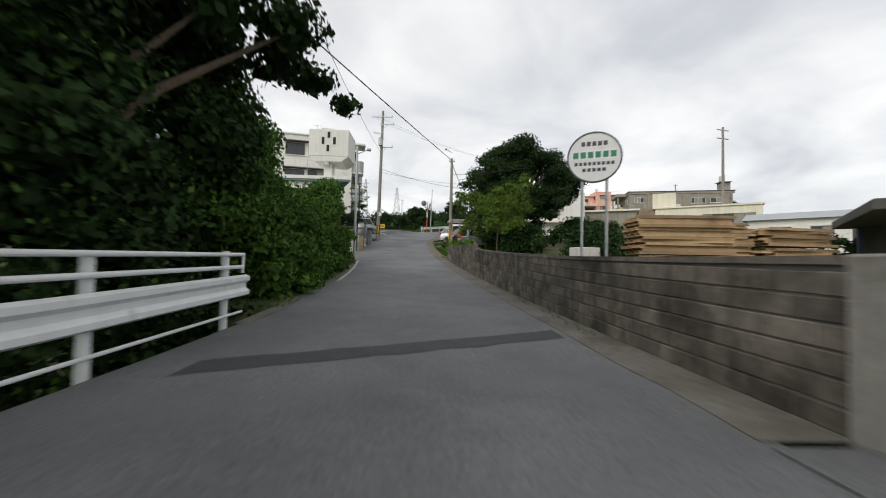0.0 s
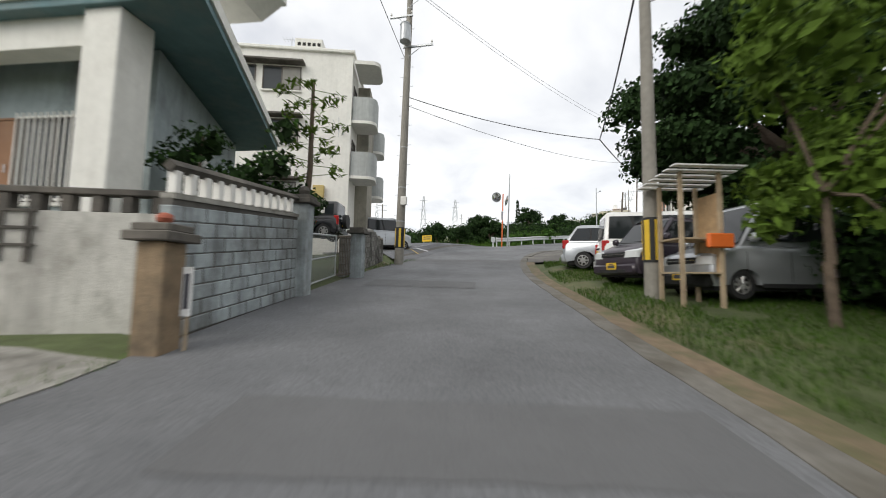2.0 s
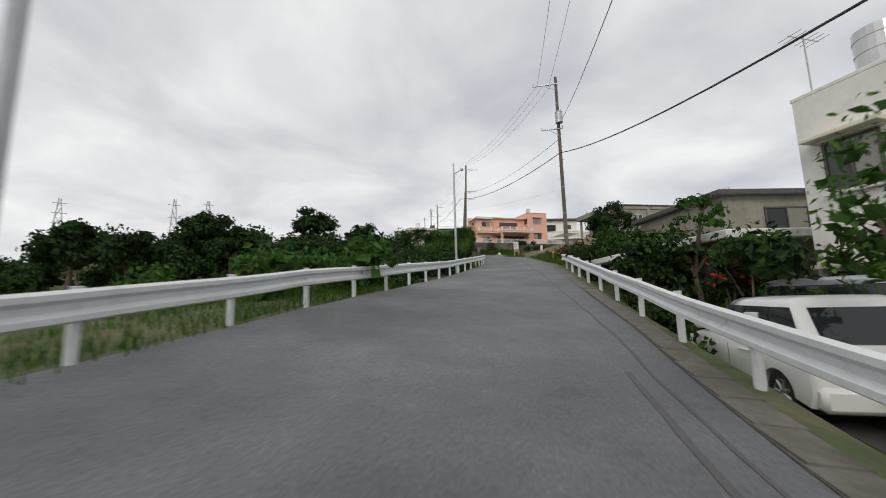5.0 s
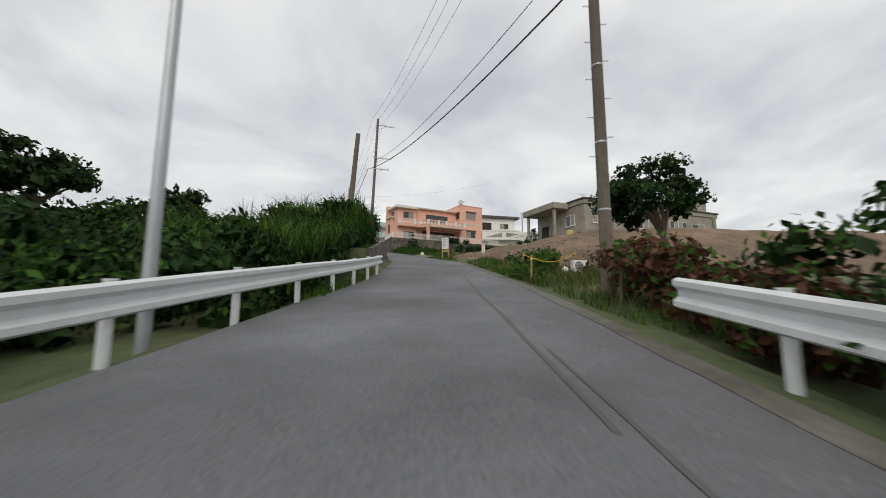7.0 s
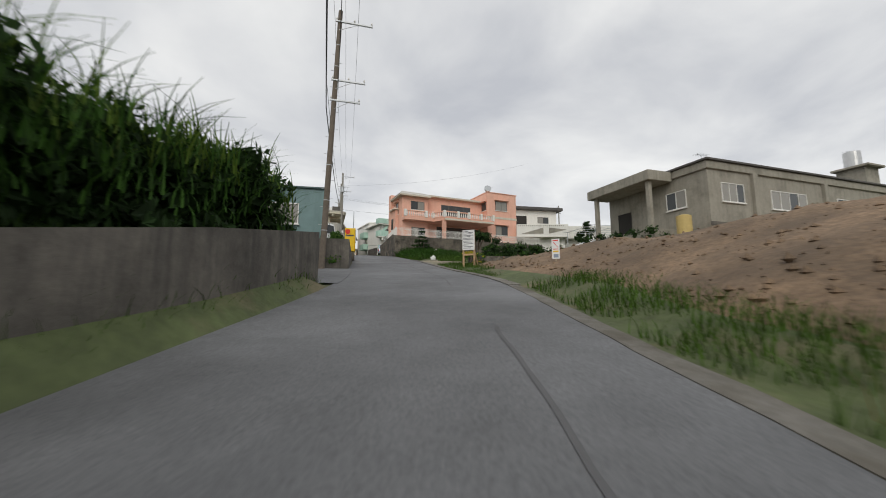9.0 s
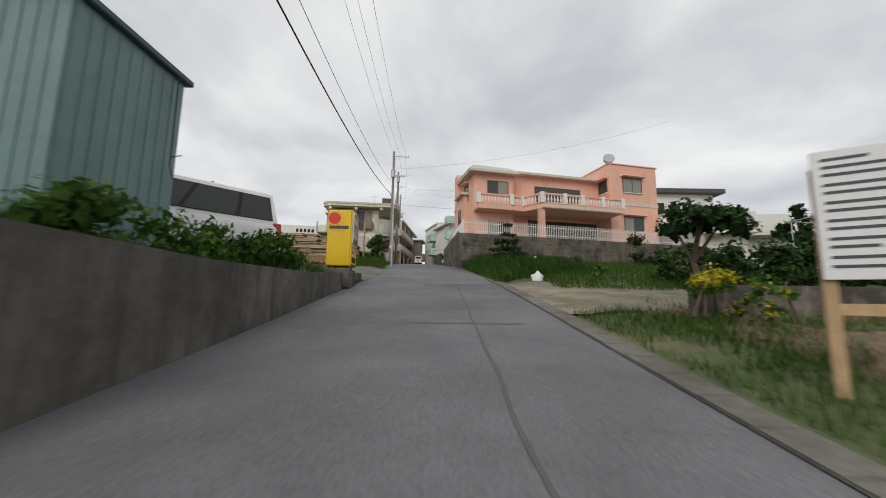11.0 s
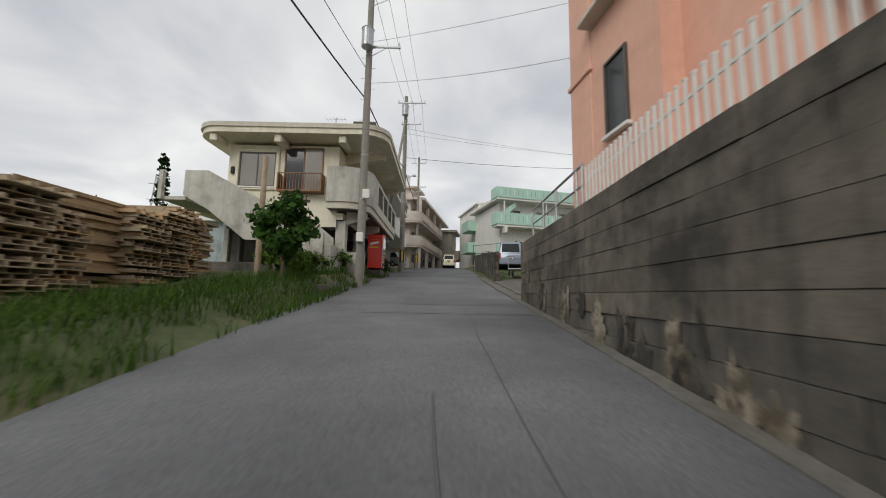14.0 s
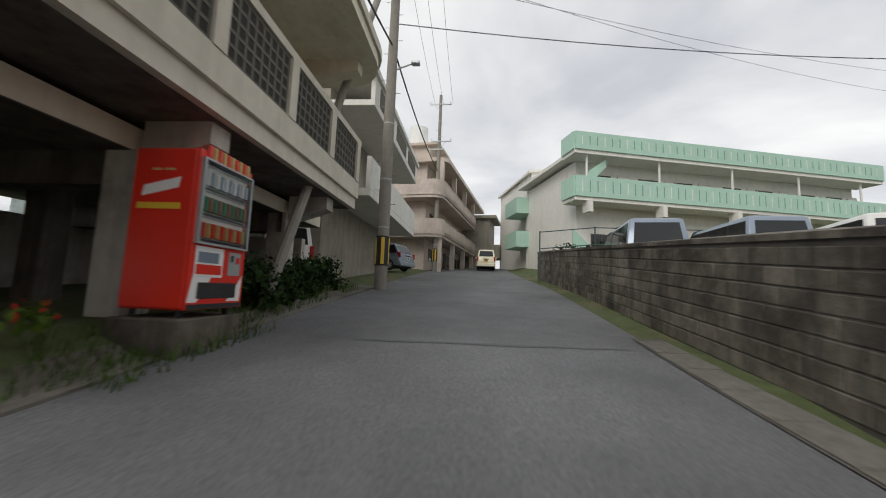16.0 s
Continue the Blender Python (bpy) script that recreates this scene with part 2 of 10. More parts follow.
    "white_trim": mat("white_trim", (0.74, 0.73, 0.69), 0.7, 0.05, 5, bump=0.05),
    "chrome": shiny("chrome", (0.6, 0.6, 0.6), 0.2, 1.0),
    "rim_metal": shiny("alloy_rim", (0.5, 0.5, 0.5), 0.35, 0.7),
    "tail_light": shiny("red_lamp_lens", (0.45, 0.02, 0.02), 0.2),
    "head_light": shiny("clear_lamp_lens", (0.6, 0.62, 0.63), 0.12),
    "plate_yellow": shiny("yellow_plate", (0.7, 0.47, 0.04), 0.4),
    "plate_white": shiny("white_plate", (0.75, 0.75, 0.72), 0.4),
    "orange": mat("orange_paint", (0.75, 0.16, 0.03), 0.5, 0.08, 5, bump=0.05),
    "yellow": shiny("yellow_machine_paint", (0.80, 0.52, 0.01), 0.35),
    "red": shiny("red_machine_paint", (0.66, 0.03, 0.015), 0.3),
    "white_gloss": shiny("white_gloss", (0.8, 0.8, 0.78), 0.3),
    "sign_white": mat("sign_board_white", (0.74, 0.74, 0.73), 0.5, 0.04, 4, stain=(0.5, 0.5, 0.48), stain_scale=1.2, stain_at=(0.6, 0.85), bump=0),
    "ink": mat("sign_ink", (0.06, 0.06, 0.075), 0.6, 0.05, 5, bump=0),
    "green_ink": mat("green_sign_ink", (0.03, 0.22, 0.13), 0.6, 0.05, 5, bump=0),
    "mirror": shiny("mirror_face", (0.75, 0.77, 0.78), 0.02, 1.0),
    "white_block": mat("stained_white_wall", (0.5, 0.49, 0.45), 0.9, 0.15, 6, stain=(0.2, 0.19, 0.16), stain_scale=1.0, streak=0.6, streak_color=(0.12, 0.11, 0.1), bump=0.3),
    "stone_post": mat("brown_stone", (0.22, 0.16, 0.1), 0.95, 0.3, 5, stain=(0.1, 0.08, 0.055), stain_scale=2.0, bump=0.5),
    "dark_mesh": mat("grey_mesh", (0.12, 0.13, 0.125), 0.7, 0.15, 10, bump=0.1),
    "grey_white_wall": mat("grey_white_concrete", (0.42, 0.44, 0.43), 0.85, 0.1, 5, streak=0.35, streak_color=(0.2, 0.2, 0.19), bump=0.15),
    "ochre_box": mat("ochre_paint", (0.5, 0.38, 0.14), 0.6, 0.08, 5, bump=0.05),
    "ochre_wall": mat("ochre_wall", (0.5, 0.38, 0.18), 0.85, 0.08, 5, bump=0.1),
    "cream_trim": mat("cream_trim", (0.6, 0.56, 0.47), 0.8, 0.08, 5, streak=0.3, streak_color=(0.3, 0.28, 0.22), bump=0.1),
    # colour of the painted shade under the villa's balcony
    "balcony_shade": mat("shade_under_balcony", (0.06, 0.045, 0.035), 0.7, 0.2, 3, bump=0.1),
    "old_course": mat("board_marked_concrete", (0.155, 0.134, 0.106), 0.95, 0.25, 5, stain=(0.036, 0.032, 0.027), stain_scale=0.9, stain_at=(0.44, 0.64), streak=0.7, each=0.2, bump=0.4, bump_scale=22),
    "pale_stair": mat("pale_weathered_concrete", (0.52, 0.505, 0.45), 0.9, 0.12, 5, stain=(0.26, 0.25, 0.21), stain_scale=0.9, streak=0.45, streak_color=(0.2, 0.19, 0.16), bump=0.2),
    "lattice": mat("openwork_block", (0.12, 0.115, 0.095), 0.9, 0.15, 6, bump=0.2),
    "pale_pink_wall": mat("pale_pink_concrete", (0.58, 0.5, 0.44), 0.85, 0.08, 5, stain=(0.4, 0.34, 0.3), stain_scale=0.6, streak=0.25, streak_color=(0.3, 0.26, 0.22), bump=0.15),
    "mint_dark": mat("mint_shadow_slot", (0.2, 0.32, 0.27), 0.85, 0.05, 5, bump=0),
    "dark_teal": mat("dark_teal_metal", (0.05, 0.09, 0.09), 0.6, 0.1, 4, bump=0.05),
    "blue_post": mat("dark_blue_post", (0.03, 0.035, 0.09), 0.6, 0.1, 4, bump=0.05),
    "red_tile": mat("red_clay_tile", (0.34, 0.1, 0.06), 0.85, 0.2, 9, bump=0.3),
    "chrome_tank": shiny("steel_tank", (0.55, 0.55, 0.54), 0.3, 0.9),
    "yellow_leaf": mat("yellow_leaf", (0.42, 0.36, 0.02), 0.6, 0.2, 2, island=0.4, bump=0, through_light=0.3),
    "flower": mat("red_flower", (0.55, 0.04, 0.03), 0.6, 0.2, 3, island=0.3, bump=0, through_light=0.2),
}
M["clear_pane"] = bpy.data.materials.new("clear_glass")
M["clear_pane"].use_nodes = True
cp = M["clear_pane"].node_tree.nodes["Principled BSDF"]
cp.inputs["Transmission Weight"].default_value, cp.inputs["Roughness"].default_value, cp.inputs["IOR"].default_value = 1.0, 0.02, 1.2
M["paint_flake"] = mat("flaking_whitewash", (0.36, 0.31, 0.235), 0.95, 0.3, 8, stain=(0.09, 0.068, 0.042), stain_scale=2.6, stain_at=(0.42, 0.58), streak=0.6, bump=0.4)
M["damp_patch"] = mat("damp_concrete", (0.045, 0.041, 0.036), 0.85, 0.3, 8, stain=(0.11, 0.098, 0.078), stain_scale=2.2, stain_at=(0.46, 0.6), bump=0.3)
M["dark_patch"] = mat("fresh_asphalt", (0.05, 0.051, 0.053), 0.8, 0.2, 40, bump=0.5, bump_scale=120)
M["flaking_wall"] = mat("flaking_render", (0.27, 0.245, 0.2), 0.95, 0.25, 5, stain=(0.075, 0.062, 0.045), stain_scale=1.3, stain_at=(0.44, 0.6), streak=0.5, bump=0.5, bump_scale=12)
M["gravel"] = mat("grey_brown_gravel", (0.25, 0.215, 0.16), 0.95, 0.35, 14, stain=(0.13, 0.13, 0.07), stain_scale=0.9, stain_at=(0.45, 0.62), bump=0.7, bump_scale=30)
M["worn_asphalt"] = mat("stained_old_asphalt", (0.115, 0.108, 0.098), 0.85, 0.3, 12, stain=(0.2, 0.185, 0.155), stain_scale=0.9, stain_at=(0.5, 0.66), bump=0.5, bump_scale=70)
M["cover_sheet"] = mat("silver_cover_sheet", (0.6, 0.61, 0.62), 0.5, 0.1, 5, stain=(0.4, 0.4, 0.4), stain_scale=1.5, bump=0.3, bump_scale=9)
M["grey_block"] = mat("grey_weathered_block", (0.24, 0.235, 0.215), 0.95, 0.25, 6, stain=(0.06, 0.056, 0.048), stain_scale=1.2, stain_at=(0.45, 0.62), each=0.12, streak=0.75, bump=0.4)
M["earth"] = mat("trodden_earth", (0.17, 0.125, 0.08), 0.95, 0.3, 8, stain=(0.09, 0.10, 0.04), stain_scale=1.2, stain_at=(0.45, 0.65), bump=0.6, bump_scale=20)

# ---- the way through the place: its centre line, and places by distance along and across it ----
WAY = np.array([
    (2.10, -18.37, -1.95),
    (1.76, -8.38, -1.93),
    (1.42, 1.62, -1.91),
    (1.10, 9.61, -1.74),
    (0.29, 17.57, -1.23),
    (-1.04, 25.46, -0.44),
    (-1.95, 33.40, 0.42),
    (-2.05, 39.40, 1.15),
    (-1.24, 45.33, 1.92),
    (0.48, 51.07, 2.72),
    (3.44, 56.27, 3.29),
    (6.72, 61.30, 4.07),
    (9.97, 66.34, 4.90),
    (14.40, 73.01, 5.97),
    (18.72, 79.73, 6.95),
    (22.63, 86.71, 7.99),
    (26.38, 93.77, 9.08),
    (29.01, 101.32, 10.06),
    (31.37, 108.97, 11.16),
    (33.52, 116.67, 12.25),
    (35.28, 124.47, 13.34),
    (36.94, 132.29, 14.15),
    (38.33, 139.15, 14.87),
    (40.66, 149.90, 16.00),
    (43.20, 161.63, 17.05),
    (47.60, 178.20, 18.45),
    (52.50, 190.00, 19.00),
])


def smooth_way(points, steps=16):
    out = []
    for i in range(len(points) - 1):
        p0, p1, p2, p3 = points[max(i - 1, 0)], points[i], points[i + 1], points[min(i + 2, len(points) - 1)]
        for k in range(steps):
            u = k / steps
            out.append(0.5 * (2 * p1 + (p2 - p0) * u + (2 * p0 - 5 * p1 + 4 * p2 - p3) * u * u + (3 * p1 - p0 - 3 * p2 + p3) * u**3))
    out.append(points[-1])
    return np.array(out)


LINE = smooth_way(WAY)
ALONG = np.concatenate([[0], np.cumsum(np.hypot(*np.diff(LINE[:, :2], axis=0).T))]) - 20.0


def way_at(s):
    s = min(max(float(s), ALONG[0] + 0.7), ALONG[-1] - 0.7)
    p = np.array([np.interp(s, ALONG, LINE[:, k]) for k in range(3)])
    d = np.array([np.interp(s + 0.6, ALONG, LINE[:, k]) - np.interp(s - 0.6, ALONG, LINE[:, k]) for k in range(2)])
    return p, d / np.linalg.norm(d)


def steps_of(table, s):
    """A value that runs smoothly between the rows (s, value) of a table."""
    return np.interp(s, [r[0] for r in table], [r[1] for r in table])


# kerb lines, cross fall of the bend, and the lie of the land beside the road
EDGE_L = ((-20, -2.9), (0, -2.9), (20, -2.75), (30, -3.05), (38, -3.5), (44, -4.4), (50, -5.2), (54, -4.7), (60, -4.2), (68, -3.4), (76, -2.9), (86, -2.4), (98, -2.5), (106.8, -2.75), (118, -2.7), (128, -2.5), (140, -3.0), (150, -3.1), (158, -3.0), (210, -3.0))
EDGE_R = ((-20, 2.3), (3, 2.2), (16, 1.75), (30, 2.1), (38, 1.85), (46, 1.4), (52, 1.45), (60, 2.0), (76, 2.2), (90, 2.4), (110, 2.3), (118, 2.3), (126, 2.2), (131, 1.95), (141, 2.1), (150, 2.2), (160, 2.6), (210, 2.8))
BANK = ((-20, 0), (44, 0.01), (52, 0.09), (60, 0.09), (66, 0.05), (72, 0.0), (210, 0))
LAND_L = ((-20, -1.3), (7, -1.3), (8, 0.05), (19, 0.05), (20.5, 0.0), (27, 0.1), (37, 0.2), (40, 0.42), (49, 0.4), (52, 0.1), (53, -0.1), (57, -0.25), (70, -0.5), (86, -0.3), (88, 1.1), (97, 1.0), (98.5, 0.0), (107.1, 0.0), (108.0, 1.3), (109.5, 1.0), (112, 0.9), (114.6, 0.85), (116, 0.5), (118.6, 0.25), (119.6, 0.1), (127, 0.15), (131, 0.3), (140, 0.4), (146, 0.5), (150, 0.3), (156, 0.1), (210, 0.1))
LAND_R = ((-20, 0), (22, 0.0), (26, 0.08), (36, 0.1), (42, 0.03), (52.4, 0.0), (54, -0.3), (58, -0.6), (70, -0.9), (76, -0.2), (79, 0.2), (97, 0.25), (104, 0.2), (111, 0.1), (118, 0.05), (122, 0.35), (129, 0.45), (140.5, 0.3), (141.6, 0.02), (148, 0.05), (149, 0.25), (210, 0.3))


def lie(s, u):
    """Height of the ground at a distance along and across the way."""
    s, u = np.asarray(s, float), np.asarray(u, float)
    base = np.interp(s, ALONG, LINE[:, 2]) - steps_of(BANK, s) * np.clip(u, -7, 4)
    out_l = np.clip((steps_of(EDGE_L, s) - u - 0.35) / 0.5, 0, 1)
    out_r = np.clip((u - steps_of(EDGE_R, s) - 0.75) / 0.6, 0, 1)
    return base + out_l * steps_of(LAND_L, s) + out_r * steps_of(LAND_R, s)


def P(s, u, dz=0.0):
    p, d = way_at(s)
    return Vector((p[0] + d[1] * u, p[1] - d[0] * u, float(lie(s, u)) + dz))


def heading(s):
    _, d = way_at(s)
    return math.degrees(math.atan2(-d[0], d[1]))


# ---- building helpers ----
def part(name, bm, material, parent=None, label="", smooth=False):
    me = bpy.data.meshes.new(name)
    if isinstance(bm, tuple):
        me.from_pydata(*bm)
    else:
        bmesh.ops.recalc_face_normals(bm, faces=bm.faces)
        bm.to_mesh(me)
        bm.free()
    if smooth:
        for f in me.polygons:
            f.use_smooth = True
        if smooth == "angle":
            me.set_sharp_from_angle(angle=radians(42))
    me.materials.append(M[material])
    ob = new(name, me)
    ob.parent = parent
    if label:
        tagged(ob, label)
    return ob


def empty(name, label, category, s=None, u=0.0, dz=0.0, turn=0.0, at=None, yaw=None, group="", kind=""):
    """A thing's Empty at its base: local y runs along the way (or along yaw), x to its right."""
    ob = new(name)
    ob.empty_display_size = 0.2
    where = at if at is not None else P(s, u, dz)
    ob.matrix_world = pose(*where, 0, 0, (heading(s) if yaw is None else yaw) + turn)
    return tagged(ob, label, category, group, kind)


def box(bm, a, b, bevel=0.0):
    vs = bmesh.ops.create_cube(bm, size=1.0)["verts"]
    for v in vs:
        v.co = Vector([(a[k] + b[k]) / 2 + v.co[k] * (b[k] - a[k]) for k in range(3)])
    if bevel:
        bmesh.ops.bevel(bm, geom=list({e for v in vs for e in v.link_edges}), offset=bevel, segments=1, affect="EDGES")
    return bm


def boxes(*pairs, bevel=0.0):
    bm = bmesh.new()
    for a, b in pairs:
        box(bm, a, b, bevel)
    return bm


def tube(bm, a, b, r0, r1=None, n=10):
    a, b = Vector(a), Vector(b)
    m = Matrix.Translation((a + b) / 2) @ (b - a).to_track_quat("Z", "Y").to_matrix().to_4x4()
    bmesh.ops.create_cone(bm, cap_ends=True, segments=n, radius1=r0, radius2=r0 if r1 is None else r1, depth=(b - a).length, matrix=m)
    return bm


def tubes(*rows, n=10):
    bm = bmesh.new()
    for a, b, *r in rows:
        tube(bm, a, b, *r, n=n)
    return bm


def prism(bm, outline, depth, axis="x", start=0.0):
    """An outline of (a, b) pairs pushed along an axis: x pushes (y, z) pairs, y pushes (x, z), z pushes (x, y)."""
    def place(a, b, d):
        return {"x": (d, a, b), "y": (a, d, b), "z": (a, b, d)}[axis]
    lo = [bm.verts.new(place(a, b, start)) for a, b in outline]
    hi = [bm.verts.new(place(a, b, start + depth)) for a, b in outline]
    bm.faces.new(lo), bm.faces.new(hi[::-1])
    for i in range(len(lo)):
        j = (i + 1) % len(lo)
        bm.faces.new((lo[i], lo[j], hi[j], hi[i]))
    return bm


def prisms(*rows):
    bm = bmesh.new()
    for r in rows:
        prism(bm, *r)
    return bm


def ribbon(s0, s1, left, right, dz, step=1.0, thick=0.0):
    """A strip along the way between two lines, given as tables or numbers."""
    n = max(2, int((s1 - s0) / step) + 1)
    verts, faces = [], []
    spans = [steps_of(q, (s0 + s1) / 2) if isinstance(q, tuple) else q for q in (left, right)]
    cols = max(6, int((spans[1] - spans[0]) / 0.45)) if not thick else 1
    for s in np.linspace(s0, s1, n):
        a, b = (steps_of(q, s) if isinstance(q, tuple) else q for q in (left, right))
        for k in range(cols + 1):
            u = a + (b - a) * k / cols
            verts.append(P(s, u, dz))
        if thick:
            verts.append(P(s, b, dz - thick)), verts.append(P(s, a, dz - thick))
    w = cols + 1 + (2 if thick else 0)
    for i in range(n - 1):
        for k in range(cols):
            q = i * w + k
            faces.append((q, q + 1, q + w + 1, q + w))
        if thick:
            q = i * w
            faces += [(q + 1, q + 2, q + w + 2, q + w + 1), (q + 2, q + 3, q + w + 3, q + w + 2), (q + 3, q, q + w, q + w + 3)]
    if thick:
        q = (n - 1) * w
        faces += [(0, 3, 2, 1), (q, q + 1, q + 2, q + 3)]
    return [tuple(v) for v in verts], [], faces


# ---- ground, road, gutters ----
PAVED = ((39.0, 53.8, -16, 0), (45.4, 53.8, 0, 16), (39.6, 45.4, 0, 3.2), (97.8, 107.2, -16, 0), (118.6, 127.4, -16, 0), (112.9, 118.2, 0, 12.5), (140.6, 149.2, 0, 16), (-9, 3.0, 0, 12.5), (19.8, 27.2, -10, 0), (21.0, 40.0, 2.0, 2.8))


def dip(s, u):
    """The soil lies a little lower under paved areas."""
    return 0.09 if any(a <= s <= b and c <= u <= d for a, b, c, d in PAVED) else 0.0


def ground_sheet():
    verts, faces = [], []
    ss = np.arange(-20, 203, 1.0)
    us = np.concatenate([[-16, -13, -10.5, -8.5, -7, -6], np.arange(-5.4, 5.5, 0.4), [6, 7, 8.5, 10.5, 13, 16]])
    grid = np.array([[(*P(s, u)[:2], float(lie(s, u)) - (0.07 if steps_of(EDGE_L, s) - 0.1 < u < steps_of(EDGE_R, s) + 0.1 else dip(s, u))) for u in us] for s in ss])
    verts = [tuple(v) for v in grid.reshape(-1, 3)]
    w = len(us)
    for i in range(len(ss) - 1):
        for k in range(w - 1):
            q = i * w + k
            faces.append((q, q + 1, q + w + 1, q + w))
    # the land further out, down to the horizon
    xs = np.concatenate([[-2500, -1200, -600, -300, -180], np.arange(-120, 171, 5.0), [230, 330, 600, 1200, 2500]])
    ys = np.concatenate([[-2500, -1200, -500, -200, -80], np.arange(-40, 261, 5.0), [320, 420, 700, 1300, 2600]])
    X, Y = np.meshgrid(xs, ys)
    pts = np.stack([X.ravel(), Y.ravel()], 1)
    gap = np.hypot(pts[:, None, 0] - LINE[None, ::4, 0], pts[:, None, 1] - LINE[None, ::4, 1])
    near, far = gap.argmin(1) * 4, gap.min(1)
    way = np.stack([np.gradient(LINE[:, 0]), np.gradient(LINE[:, 1])], 1)[near]
    way /= np.linalg.norm(way, axis=1)[:, None]
    side = (pts[:, 0] - LINE[near, 0]) * way[:, 1] - (pts[:, 1] - LINE[near, 1]) * way[:, 0]
    sn = ALONG[near]
    land = np.where(side < 0, steps_of(LAND_L, sn), steps_of(LAND_R, sn))
    z = LINE[near, 2] + land
    z = z + (4.0 - z) * np.clip((far - 40) / 160, 0, 1) - np.where(far < 15, 1.2, 0.12)
    first = len(verts)
    verts += [(float(a), float(b), float(c)) for (a, b), c in zip(pts, z)]
    w = len(xs)
    for i in range(len(ys) - 1):
        for k in range(w - 1):
            ids = [i * w + k, i * w + k + 1, (i + 1) * w + k + 1, (i + 1) * w + k]
            if min(far[j] for j in ids) < 11:
                continue
            faces.append(tuple(first + j for j in ids))
    return verts, [], faces


def land_z(x, y):
    """Height of the outlying land."""
    gap = np.hypot(x - LINE[:, 0], y - LINE[:, 1])
    k = int(gap.argmin())
    way = LINE[min(k + 1, len(LINE) - 1)] - LINE[max(k - 1, 0)]
    side = (x - LINE[k, 0]) * way[1] - (y - LINE[k, 1]) * way[0]
    z = LINE[k, 2] + steps_of(LAND_L if side < 0 else LAND_R, ALONG[k])
    return float(z + (4.0 - z) * min(1, max(0, (gap[k] - 40) / 160)) - 0.12)


ground = tagged(part("ground", ground_sheet(), "ground", smooth=True), "weedy sloping ground of soil and grass", "ground", kind="structure")
def shifted(table, by):
    return tuple((s, v + by) for s, v in table)


road = tagged(part("road", ribbon(-20, 202, shifted(EDGE_L, -0.12), shifted(EDGE_R, 0.12), 0.0), "asphalt", smooth=True), "worn grey asphalt lane climbing a slope", "road", kind="structure")


def wpart(name, data, material, parent, label="", smooth=False):
    """A part built in world coordinates under a thing."""
    ob = part(name, data, material, parent, label, smooth)
    if parent is not None:
        ob.matrix_parent_inverse = (pose(*parent.location, *[math.degrees(a) for a in parent.rotation_euler])).inverted()
    return ob


def strip(name, label, s0, s1, a, b, dz, material, step=0.5, category="pavement"):
    """A thin laid strip with uneven edges that reach down into the ground."""
    verts, _, faces = ribbon(s0, s1, a, b, dz, step)
    span = [steps_of(q, (s0 + s1) / 2) if isinstance(q, tuple) else q for q in (a, b)]
    w = max(6, int((span[1] - span[0]) / 0.45)) + 1
    n = len(verts) // w
    verts = [list(v) for v in verts]
    for i in range(n):
        for k, q in ((i * w, -1), (i * w + w - 1, 1)):
            j = noise.noise((verts[k][0] * 1.3, verts[k][1] * 1.3, q * 4.0)) * 0.05
            x = verts[i * w + 1 if q < 0 else i * w + w - 2]
            d = Vector((verts[k][0] - x[0], verts[k][1] - x[1], 0)).normalized() * j
            verts[k][0] += d.x
            verts[k][1] += d.y
    for k in (0, w - 1):
        top = len(verts)
        for i in range(n):
            v = verts[i * w + k]
            verts += [list(v), [v[0], v[1], v[2] - 0.07]]
        for i in range(n - 1):
            q = top + 2 * i
            faces.append((q, q + 2, q + 3, q + 1) if k == 0 else (q, q + 1, q + 3, q + 2))
    return tagged(part(name, ([tuple(v) for v in verts], [], faces), material), label, category, kind="structure")


# gutters of precast slabs beside the carriageway
def gutter(name, s0, s1, table, side, width, label):
    root = empty(name, label, "gutter", s0, steps_of(table, s0), kind="structure")
    edge = (table, shifted(table, side * width)) if side > 0 else (shifted(table, side * width), table)
    wpart("bed", ribbon(s0, s1, *edge, 0.012, 0.6), "mortar", root)
    n = 0
    s = s0
    while s < s1 - 0.5:
        c = steps_of(table, s + 0.3) + side * width / 2
        tilt = random.uniform(-0.006, 0.006)
        vs = []
        for ds, du in ((0.012, -0.5), (0.012, 0.5), (0.588, 0.5), (0.588, -0.5)):
            vs.append(P(s + ds, c + du * width * 0.9, 0.03 + tilt * (1 if du > 0 else -1)))
        low = [v - Vector((0, 0, 0.05)) for v in vs]
        pts = [tuple(v) for v in vs + low]
        wpart("slab", (pts, [], [(0, 1, 2, 3), (0, 4, 5, 1), (1, 5, 6, 2), (2, 6, 7, 3), (3, 7, 4, 0)]), "gutter", root)
        s += 0.6
        n += 1
    return root


strip("side_lane", "worn asphalt side lane joining the road", 98.6, 106.5, -18.0, shifted(EDGE_L, 0.02), 0.012, "asphalt")
strip("driveway", "pale concrete driveway of the flat-roofed house", 20.6, 26.4, -9.5, shifted(EDGE_L, -0.08), 0.014, "concrete")
strip("parking_area", "asphalt parking area beside the white flats", 39.8, 53.0, -15.5, shifted(EDGE_L, -0.02), 0.012, "asphalt")
strip("forecourt", "stained asphalt forecourt of the white house", 45.3, 53.0, shifted(EDGE_R, 0.3), 15.8, 0.008, "worn_asphalt")
strip("forecourt", "stained asphalt parking bay behind a rail", 53.0, 61.0, 3.6, 13.0, 0.008, "worn_asphalt")
